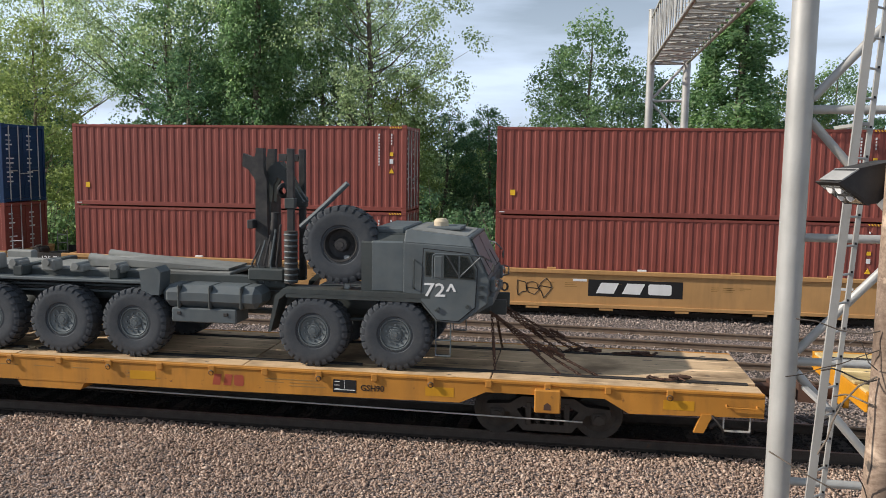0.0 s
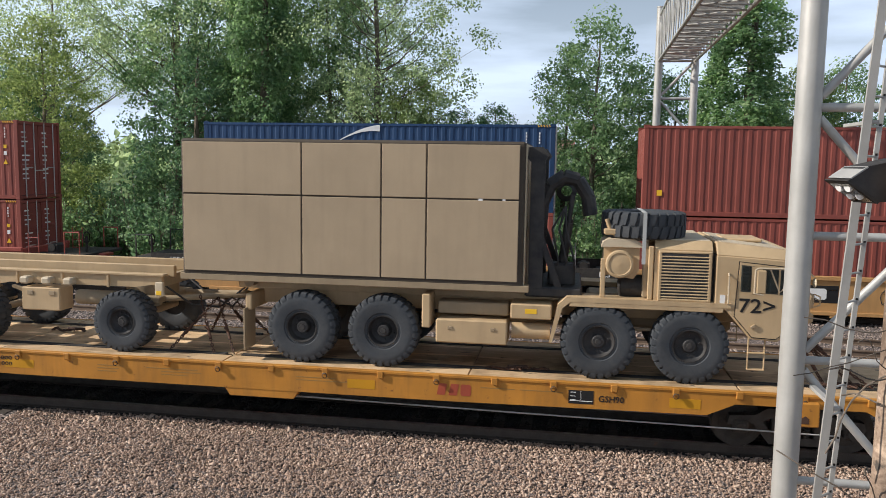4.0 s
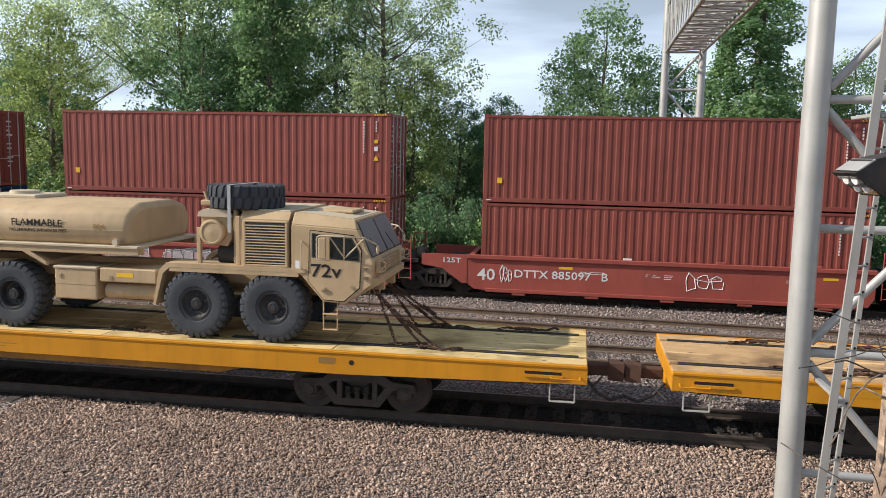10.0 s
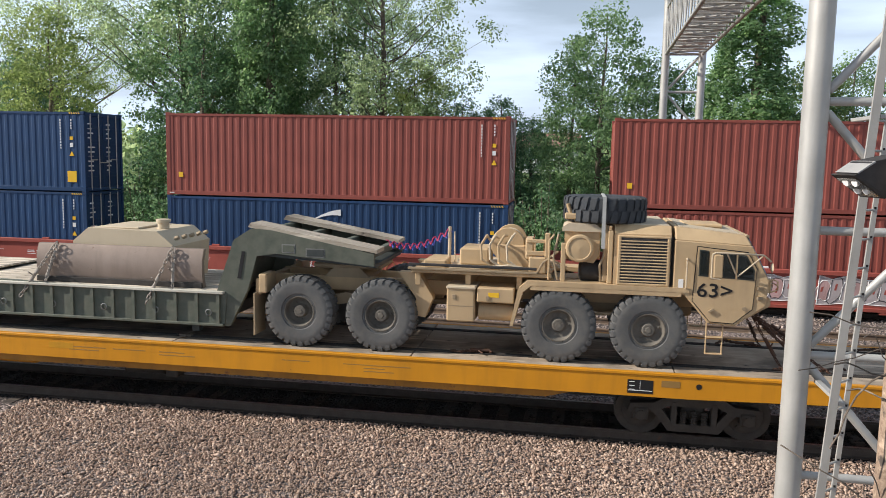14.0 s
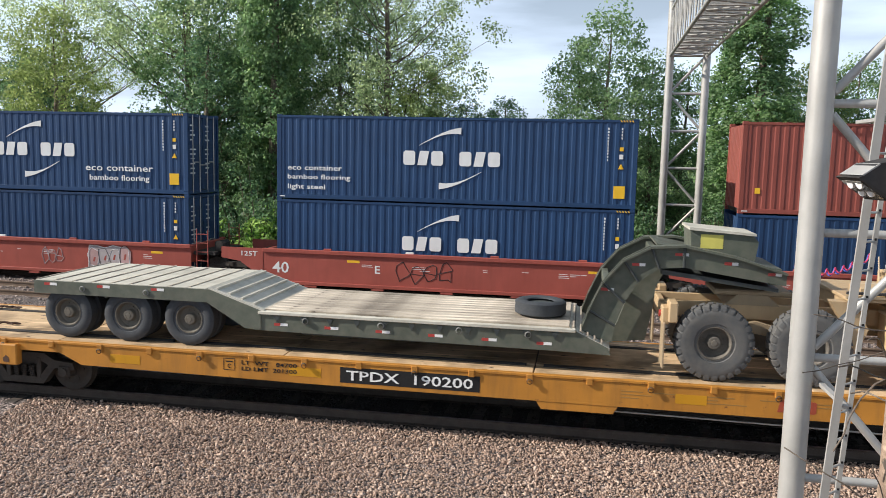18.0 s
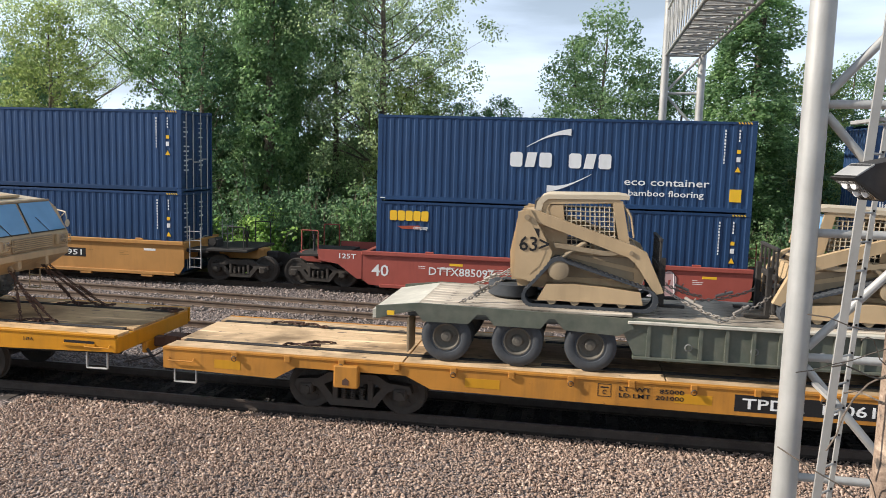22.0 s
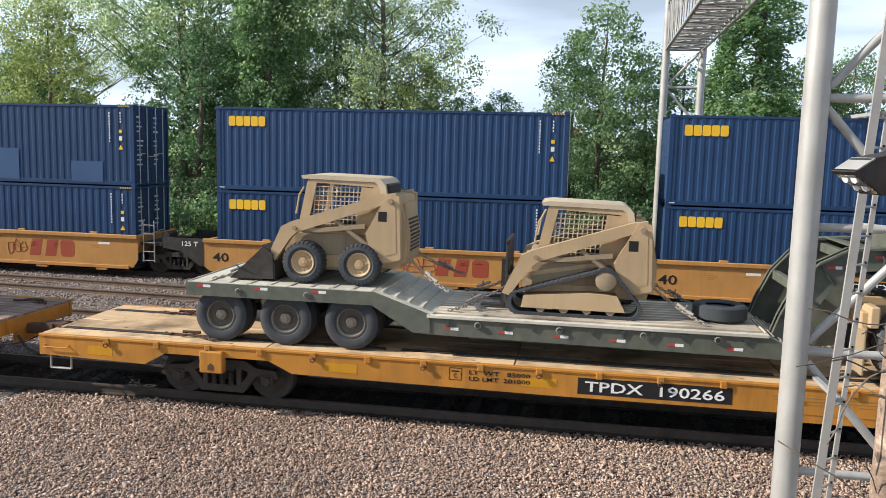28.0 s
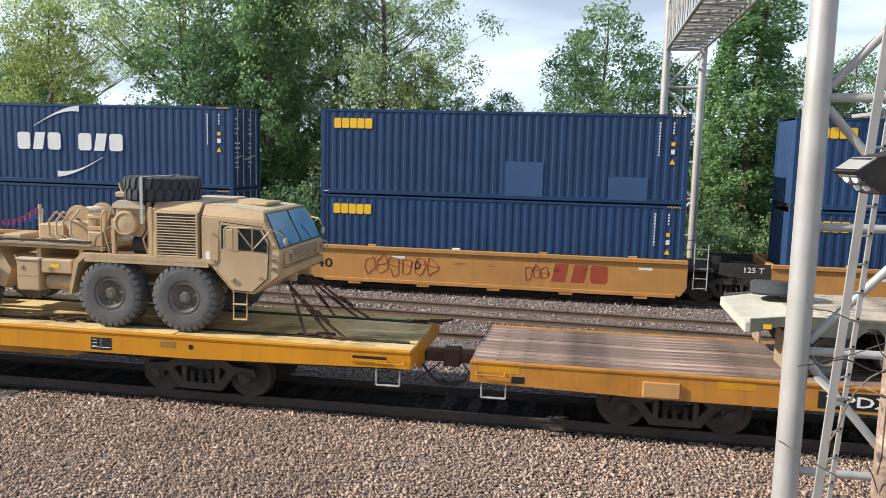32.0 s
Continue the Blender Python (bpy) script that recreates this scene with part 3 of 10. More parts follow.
def ladder():
    t = thing("gantry_ladder", "grey galvanised fixed ladder on the signal gantry", "ladder", at=pose(0, 0, 0))
    a, b = Vector((2.55, -5.95, -1.2)), Vector((3.16, -5.95, 9.2))
    w = Vector((0.19, 0.19, 0))
    for s in (0, 1):
        p, q = a + w * s, b + w * s
        h = (0.042, 0.024)[s]
        st = part("stile", Geo().prism([(p.x - h, p.z), (p.x + h, p.z), (q.x + h, q.z), (q.x - h, q.z)], p.y - 0.018, p.y + 0.018), GALV, t)
        if s:
            for k in range(34):
                c = p.lerp(q, (k * 0.305 + 0.02) / 10.4)
                # dark square painted for the unlit rung hole
                part("rung_end", Geo().box(c.x - 0.011, c.x + 0.011, c.y - 0.022, c.y - 0.015, c.z - 0.012, c.z + 0.012), INK, st)
    z = 0.0
    while z < 10.2:
        f = z / 10.4
        p = a.lerp(b, f)
        part("rung", Geo().cyl(p, p + w, 0.013, 8), GALV, t)
        z += 0.305
    for f in (0.33, 0.62, 0.9):
        p = a.lerp(b, f)
        part("bracket", Geo().box(p.x + 0.05, p.x + 0.12, p.y, -5.05, p.z - 0.02, p.z + 0.02, 0.005), GALV, t)
    return t


ladder()


def utility_pole():
    t = thing("utility_pole", "weathered brown timber pole with dry vines", "utility pole", at=(3.1, -6.7, -1.2))
    g = Geo()
    g.cyl((0, 0, 0), (0.0, 0, 9.5), 0.155, 16, 0.13)
    part("pole", g, POLE_WOOD, t)
    rng = random.Random(5)
    for k in range(9):
        z = rng.uniform(2.5, 4.5)
        pts = [Vector((-0.13, -0.1, z))]
        d = Vector((rng.uniform(-1.3, -0.3), rng.uniform(-0.4, 0.1), rng.uniform(-0.3, 0.6)))
        for j in range(5):
            d += Vector((rng.uniform(-0.3, 0.3), rng.uniform(-0.2, 0.2), rng.uniform(-0.45, 0.3)))
            pts.append(pts[-1] + d * 0.16)
        part("dry_vine", Geo().tube(pts, 0.005 + 0.004 * rng.random(), 6), BARK, t)
    return t


utility_pole()


def floodlight():
    t = thing("floodlight", "dark grey floodlight with a clear lens on a bracket", "floodlight", at=pose(2.72, -6.52, 4.627, 0, 0, 18) @ Matrix.Diagonal((1.45, 1.3, 1.25, 1)))
    part("housing", Geo().prism([(-0.17, 0.02), (-0.05, 0.13), (0.24, 0.2), (0.27, 0.02), (0.12, -0.13), (0.05, -0.135)], -0.12, 0.12), BLACK, t)
    part("bezel", Geo().prism([(-0.185, 0.025), (-0.165, 0.035), (0.062, -0.13), (0.045, -0.145)], -0.135, 0.135), BLACK_STEEL, t)
    part("lens", Geo().prism([(-0.155, -0.005), (-0.15, 0.0), (0.03, -0.13), (0.025, -0.135)], -0.11, 0.11), LENS, t)
    part("top_fin", Geo().prism([(-0.04, 0.135), (-0.16, 0.045), (-0.15, 0.04), (-0.035, 0.125)], -0.13, 0.13), GREY, t)
    for k in range(4):
        f, y0 = 0.2 + 0.42 * (k // 2), -0.09 + 0.1 * (k % 2)
        part("reflector", Geo().cyl((-0.16 + 0.2 * f - 0.008, y0 + 0.04, -0.003 - 0.14 * f), (-0.15 + 0.2 * f, y0 + 0.04, 0.004 - 0.14 * f), 0.034, 10), WHITE, t)
    part("bracket", Geo().box(0.2, 0.55, -0.03, 0.03, 0.05, 0.11, 0.01).box(0.24, 0.3, -0.15, 0.15, -0.02, 0.1, 0.01), BLACK, t)
    return t


floodlight()

# ---------------------------------------------------------------- bogies and wheels


def wheel_profile(r):
    return [(0.05, -0.07), (r - 0.12, -0.05), (r - 0.09, -0.068), (r, -0.068), (r + 0.004, 0.05), (r + 0.026, 0.058), (r + 0.026, 0.075),
            (r - 0.09, 0.075), (r - 0.12, 0.055), (0.05, 0.04)]


def wheelset_mesh(r):
    g = Geo()
    g.lathe([(a, -0.755 + b) for a, b in wheel_profile(r)], (0, 0, 0), "y", 28)
    g.lathe([(a, 0.755 - b) for a, b in wheel_profile(r)], (0, 0, 0), "y", 28)
    g.cyl((0, -1.02, 0), (0, 1.02, 0), 0.075, 14)
    for s in (-1, 1):
        g.cyl((0, s * 0.93, 0), (0, s * 1.07, 0), 0.11, 14)
        for k in range(3):
            a = k * 2.094
            g.cyl((0.06 * math.cos(a), s * 1.06, 0.06 * math.sin(a)), (0.06 * math.cos(a), s * 1.09, 0.06 * math.sin(a)), 0.02, 6)
        for k in range(6):
            a = k * 1.047
            g.cyl(((r - 0.2) * math.cos(a), s * 0.80, (r - 0.2) * math.sin(a)), ((r - 0.2) * math.cos(a), s * 0.83, (r - 0.2) * math.sin(a)), 0.035, 8)
    return g.mesh("wheelset", BOGIE)


WHEELSET = {0.42: wheelset_mesh(0.42), 0.46: wheelset_mesh(0.46)}
FRAME_MESH = {}


def side_frame_mesh(r):
    g = Geo()
    h = 0.88
    y0, y1 = -0.09, 0.09
    # top member, running down to the axle boxes
    g.prism([(-0.45, r + 0.35), (0.45, r + 0.35), (0.66, r + 0.22), (1.06, r + 0.19), (1.1, r + 0.05), (0.99, r + 0.03), (0.6, r + 0.08),
             (0.42, r + 0.18), (-0.42, r + 0.18), (-0.6, r + 0.08), (-0.99, r + 0.03), (-1.1, r + 0.05), (-1.06, r + 0.19), (-0.66, r + 0.22)], y0, y1)
    # the lower sling
    g.prism([(-0.7, r + 0.1), (-0.42, r - 0.26), (0.42, r - 0.26), (0.7, r + 0.1), (0.54, r + 0.12), (0.34, r - 0.13), (-0.34, r - 0.13), (-0.54, r + 0.12)], y0, y1)
    for s in (-1, 1):
        g.box(s * h - 0.13, s * h + 0.13, -0.12, 0.13, r - 0.1, r + 0.13, 0.03)
        g.cyl((s * h, -0.15, r), (s * h, 0.1, r), 0.085, 12)
        g.box(s * 0.33 - 0.05, s * 0.33 + 0.05, y0 - 0.01, y1 + 0.01, r - 0.16, r + 0.26, 0.015)
    return g.mesh("side_frame", BOGIE)


SPRING = Geo()
for k in range(6):
    SPRING.lathe([(0.05, -0.012), (0.063, 0.0), (0.05, 0.012)], (0, 0, k * 0.04), "z", 10)
SPRING.cyl((0, 0, -0.02), (0, 0, 0.22), 0.04, 8)
SPRING = SPRING.mesh("spring", BOGIE)


def bogie(parent, x, r, wheels):
    """A two-axle bogie under a car; its wheelsets turn."""
    if r not in FRAME_MESH:
        FRAME_MESH[r] = side_frame_mesh(r)
    bol = part("bogie", Geo().box(-0.2, 0.2, -0.95, 0.95, r - 0.1, r + 0.3, 0.03).cyl((0, 0, r + 0.3), (0, 0, r + 0.42), 0.2, 16), BOGIE, parent, "three-piece cast steel bogie", at=(x, 0, 0))
    for s in (-1, 1):
        part("side_frame", FRAME_MESH[r], None, bol, at=pose(0, s * 1.0, 0, 0, 0, 0 if s < 0 else 180))
        for k in (-0.17, 0.0, 0.17) if s < 0 else ():
            part("spring", SPRING, None, bol, at=(k, s * 1.06, r - 0.12))
    for s in (-1, 1):
        w = part("wheelset", WHEELSET[r], None, bol, "worn steel wheels on an axle", at=(s * 0.88, 0, r))
        wheels.append((w, s * 0.88, r))
    return bol


# ---------------------------------------------------------------- containers
CL, CW, CH = 12.192, 2.438, 2.896


def corrugated(x0, x1, z0, z1, y, depth, pitch):
    """A ribbed sheet that faces -y."""
    n = max(1, round((x1 - x0) / pitch))
    p = (x1 - x0) / n
    xs, ys = [], []
    for i in range(n):
        for f, d in ((0.0, 0), (0.37, 0), (0.5, 1), (0.87, 1)):
            xs.append(x0 + (i + f) * p)
            ys.append(y + d * depth)
    xs.append(x1)
    ys.append(y)
    vs = [(a, b, z) for z in (z0, z1) for a, b in zip(xs, ys)]
    m = len(xs)
    return vs, [(i, i + 1, m + i + 1, m + i) for i in range(m - 1)]


def container_base(name, col, length, height, label, group, pitch=0.277, at=(0, 0, 0)):
    t = thing(name, label, "shipping container", group, at=at)
    h2, w2 = length / 2, CW / 2
    for s in (-1, 1):
        g = Geo().add(*corrugated(-h2 + 0.16, h2 - 0.16, 0.155, height - 0.11, -w2 + 0.014, 0.016, pitch))
        part("side_panel", g, col, t, at=pose(0, 0, 0, 0, 0, 0 if s < 0 else 180), smooth=False)
        part("top_rail", Geo().box(-h2 + 0.17, h2 - 0.17, s * (w2 - 0.03) - 0.03, s * (w2 - 0.03) + 0.03, height - 0.115, height - 0.03, 0.008), col, t)
        part("bottom_rail", Geo().box(-h2 + 0.17, h2 - 0.17, s * (w2 - 0.035) - 0.03, s * (w2 - 0.035) + 0.03, 0.02, 0.16, 0.008), col, t)
        for e in (-1, 1):
            part("corner_post", Geo().box(e * (h2 - 0.085) - 0.08, e * (h2 - 0.085) + 0.08, s * (w2 - 0.05) - 0.048, s * (w2 - 0.05) + 0.048, 0.118, height - 0.118, 0.012), col, t)
            for z in (0.0, height - 0.118):
                cast = Geo().box(e * (h2 - 0.089) - 0.089, e * (h2 - 0.089) + 0.089, s * (w2 - 0.081) - 0.081, s * (w2 - 0.081) + 0.081, z, z + 0.118, 0.01)
                part("corner_casting", cast, col, t)
                if length < 7:
                    hole = Geo().prism([(e * (h2 - 0.1) + 0.03 * math.cos(k * 0.785), z + 0.06 + 0.042 * math.sin(k * 0.785)) for k in range(8)],
                                       s * (w2 + 0.002) - 0.002, s * (w2 + 0.002) + 0.002)
                    part("casting_hole", hole, INK, t)
    g = Geo().add(*corrugated(-w2 + 0.1, w2 - 0.1, 0.16, height - 0.11, -h2 + 0.03, 0.04, 0.25))
    part("front_wall", g, col, t, at=pose(0, 0, 0, 0, 0, -90), smooth=False)
    vs, fs = corrugated(-h2 + 0.15, h2 - 0.15, -w2 + 0.06, w2 - 0.06, 0.0, 0.03, 0.3)
    roof = Geo().add([(x, w, height - 0.018 - d) for x, d, w in vs], fs)
    part("roof", roof, col, t)
    part("floor_frame", Geo().box(-h2 + 0.1, h2 - 0.1, -w2 + 0.05, w2 - 0.05, 0.03, 0.14), C_DARK, t)
    part("door_header", Geo().box(h2 - 0.1, h2 - 0.01, -w2 + 0.16, w2 - 0.16, height - 0.14, height - 0.02, 0.01), col, t)
    part("door_sill", Geo().box(h2 - 0.1, h2 - 0.01, -w2 + 0.16, w2 - 0.16, 0.02, 0.14, 0.01), col, t)
    for s in (-1, 1):
        g = Geo().box(h2 - 0.1, h2 - 0.05, 0.02, w2 - 0.11, 0.15, height - 0.15, 0.01)
        for z in (0.55, 1.15, 1.75, 2.3):
            g.box(h2 - 0.06, h2 - 0.035, 0.1, w2 - 0.2, z, z + 0.14, 0.012)
        if s < 0:
            g.turned(Matrix.Scale(-1, 4, (0, 1, 0)))
        d = part("door", g, col, t)
        for y in (0.3, 0.82):
            part("lock_rod", Geo().cyl((h2 - 0.015, s * y, 0.06), (h2 - 0.015, s * y, height - 0.06), 0.021, 8), GALV, d, "galvanised locking bar")
            part("lock_handle", Geo().box(h2 - 0.02, h2 + 0.005, min(s * y, s * (y - 0.4)), max(s * y, s * (y - 0.4)), 0.98 + y * 0.2, 1.02 + y * 0.2, 0.004), GALV, d)
    return t


def column_of_bars(parent, x, z_top, n, w, h, step, mat, y=-CW / 2, name="number_bars"):
    g = Geo()
    rng = random.Random(int(x * 100) + n)
    for i in range(n):
        ww = w * rng.uniform(0.6, 1.0)
        g.box(x - ww / 2, x + ww / 2, y - 0.004, y + 0.02, z_top - i * step - h, z_top - i * step)
    part(name, g, mat, parent)


def container_marks(t, h2, height):
    """Number columns, weight plate, warning triangle and stickers on the near side."""
    y = -CW / 2
    column_of_bars(t, h2 - 0.95, height - 0.28, 11, 0.05, 0.065, 0.1, WHITE, y)
    column_of_bars(t, h2 - 0.52, height - 0.28, 4, 0.05, 0.065, 0.1, WHITE, y)
    plate("sticker", h2 - 0.58, h2 - 0.46, height - 1.02, height - 0.9, y, AMBER, t)
    plate("sticker", h2 - 0.58, h2 - 0.46, height - 1.28, height - 1.13, y, WHITE, t)
    part("warning_triangle", Geo().prism([(h2 - 0.61, height - 1.6), (h2 - 0.43, height - 1.6), (h2 - 0.52, height - 1.43)], y - 0.004, y + 0.01), AMBER, t)
    column_of_bars(t, -h2 + 0.2, 0.1, 1, 0.2, 0.03, 0.1, WHITE, y, "small_print")
    g = Geo()
    for i in range(5):
        g.prism([(h2 - 0.2 - i * 0.09, height - 0.1), (h2 - 0.16 - i * 0.09, height - 0.1), (h2 - 0.2 - i * 0.09, height - 0.04), (h2 - 0.24 - i * 0.09, height - 0.04)], y - 0.006, y + 0.01)
    part("height_stripes", g, AMBER, t)
    # door-end stencils
    g = Geo()
    rng = random.Random(3)
    for k in range(12):
        g.box(h2 - 0.052, h2 - 0.044, -0.95, -0.95 + rng.uniform(0.18, 0.42), height - 0.45 - k * 0.17, height - 0.4 - k * 0.17)
        g.box(h2 - 0.052, h2 - 0.044, 0.2, 0.2 + rng.uniform(0.15, 0.35), height - 0.45 - k * 0.17, height - 0.4 - k * 0.17)
    part("door_stencils", g, WHITE, t)


def plain_block(g, x0, x1, z0, z1, y, k):
    """One plain solid shape of a brand row: a cut-corner block or a slanted one."""
    w, h = x1 - x0, z1 - z0
    if k == "o":
        c = min(w, h) * 0.14
        pts = [(x0 + c, z0), (x1 - c, z0), (x1, z0 + c), (x1, z1 - c), (x1 - c, z1), (x0 + c, z1), (x0, z1 - c), (x0, z0 + c)]
    else:
        pts = [(x0, z0), (x1 - w * 0.22, z0), (x1, z1), (x0 + w * 0.22, z1)]
    g.prism(pts, y - 0.004, y + 0.01)


def brand_row(t, name, pattern, x0, x1, z0, z1, y, mat, gap=0.14, label=""):
    n = len(pattern)
    w = (x1 - x0) / n
    for i, k in enumerate(pattern):
        if k != " ":
            g = Geo()
            plain_block(g, x0 + i * w, x0 + (i + 1) * w - gap * w, z0, z1, y, k)
            part(name, g, mat, t, label)


def swoosh(t, cx, cz, w, h, y, up):
    g = Geo()
    n = 12
    top, bot = [], []
    for i in range(n + 1):
        f = i / n
        x = cx + (f - 0.5) * w * (1 if up else -1)
        z = cz + (1 if up else -1) * h * math.sin(f * 1.6)
        th = 0.02 + 0.2 * f * f
        top.append((x, z + th * (0.5 if up else 0.5)))
        bot.append((x, z - th * 0.5))
    for i in range(n):
        g.prism([top[i], top[i + 1], bot[i + 1], bot[i]], y - 0.004, y + 0.01)
    part("brand_swoosh", g, WHITE, t, "plain white curved stroke")


def lines_mark(t, cx, zc, scale=1.0):
    y = -CW / 2
    brand_row(t, "brand_block", "oio oio", cx - 1.62 * scale, cx + 1.72 * scale, zc - 0.24 * scale, zc + 0.24 * scale, y, WHITE, 0.16, label="row of plain white block shapes")
    swoosh(t, cx - 0.38 * scale, zc + 0.42 * scale, 1.42 * scale, 0.5 * scale, y, True)
    swoosh(t, cx + 0.32 * scale, zc - 0.42 * scale, 1.42 * scale, 0.5 * scale, y, False)


def lessor_mark(t, cx, zc):
    y = -CW / 2
    brand_row(t, "brand_block", "ooooo", cx - 0.68, cx + 0.68, zc - 0.17, zc + 0.17, y, AMBER, 0.1, "row of plain yellow block shapes")


BASES = {}


def stack_box(u, z, kind, extra=()):
    """One 40 ft high-cube box of the far train; its left end is u metres along at the start."""
    navy = kind != "red"
    if navy not in BASES:
        b = container_base("shipping_container", C_BLUE if navy else C_RED, CL, CH, "x", "containers on the well cars", at=(0, 0, -200))
        container_marks(b, CL / 2, CH)
        BASES[navy] = b
    t = copy_thing(BASES[navy], pose(u + CL / 2, FAR_Y, z))
    label = {"red": "brown-red corrugated steel 40-foot shipping container", "blue": "plain navy-blue corrugated 40-foot shipping container",
             "line": "navy-blue 40-foot shipping container with white block shapes and swooshes",
             "eco": "navy-blue 40-foot container with white swoosh mark and flooring slogan",
             "lessor": "navy-blue corrugated 40-foot container with yellow lettering blocks",
             "patched": "navy-blue 40-foot container with faded repainted patches"}[kind]
    tagged(t, label, "shipping container", "containers on the well cars")
    y = -CW / 2
    h = CL / 2
    low = z < 2
    if kind == "red":
        plate("sticker", -h + 0.47, -h + 0.63, 0.64, 0.82, y, AMBER, t)
    if "line_mid" in extra:
        lines_mark(t, -0.2 if not low else 0.0, CH * 0.53, 1.28 if not low else 1.0)
    if "line_left" in extra:
        lines_mark(t, 0.02, CH * 0.52)
    if "slogan_right" in extra:
        words("slogan", "eco container", 2.1, 4.75, 0.78, 1.0, y, WHITE, t)
        words("slogan", "bamboo flooring", 2.25, 4.6, 0.38, 0.64, y, WHITE, t)
    if "slogan_left" in extra:
        words("slogan", "eco container", -h + 0.4, -h + 2.35, 1.0, 1.17, y, WHITE, t)
        words("slogan", "bamboo flooring", -h + 0.4, -h + 2.65, 0.64, 0.86, y, WHITE, t)
        words("slogan", "light steel", -h + 0.4, -h + 1.75, 0.3, 0.52, y, WHITE, t)
    if "lessor" in extra:
        lessor_mark(t, -h + 1.15, CH - 0.5)
    if "lessor_red" in extra:
        part("brand_ribbon", Geo().prism([(-h + 0.75, CH - 0.86), (-h + 1.5, CH - 0.82), (-h + 1.6, CH - 0.94), (-h + 0.9, CH - 0.95)], y - 0.004, y + 0.01), REDMARK, t)
        words("small_words", "company", -h + 1.3, -h + 1.8, CH - 1.0, CH - 0.86, y - 0.002, WHITE, t)
    if "patch" in extra:
        plate("faded_patch", 0.25, 1.5, 0.12, 1.25, y, FADED, t, "paler repainted patch")
        plate("faded_patch", 3.6, 4.85, 0.1, 0.85, y, FADED, t, "paler repainted patch")
    if "patch_low" in extra:
        plate("pale_patch", 3.3, 4.1, 0.05, 1.15, y, FADED, t, "pale blue patch")
    if navy and "amber_box" in extra:
        plate("amber_panel", h - 0.72, h - 0.36, 0.35, 0.75, y, AMBER, t)
    return rides(FAR_TRAIN, t)


FADED = paint("faded_blue_patch", (0.042, 0.09, 0.19), 0.5, vary=0.08, grime=0.1)
Z_LOW, Z_UP = 0.25, 3.15
STACKS = [(-2.28, ("red", ()), ("red", ())),
          (-17.5, ("red", ()), ("red", ())),
          (-32.49, ("line", ("line_mid",)), ("red", ())),
          (-51.9, ("red", ()), ("red", ())),
          (-67.24, ("red", ()), ("red", ())),
          (-82.77, ("red", ()), ("line", ("line_mid",))),
          (-98.12, ("eco", ("line_left", "slogan_left", "amber_box")), ("line", ("line_left",))),
          (-113.62, ("eco", ("line_left", "slogan_right", "amber_box")), ("lessor", ("lessor", "lessor_red"))),
          (-132.94, ("lessor", ("lessor",)), ("lessor", ("lessor",))),
          (-148.27, ("lessor", ("lessor",)), ("lessor", ("lessor",))),
          (-163.58, ("patched", ("lessor", "patch")), ("patched", ("lessor", "patch_low"))),
          (-178.96, ("line", ("line_mid",)), ("blue", ()))]
for u, up, low in STACKS:
    stack_box(u, Z_LOW, *low)
    stack_box(u, Z_UP, *up)
for b in BASES.values():
    for o in list(b.children_recursive) + [b]:
        bpy.data.objects.remove(o)

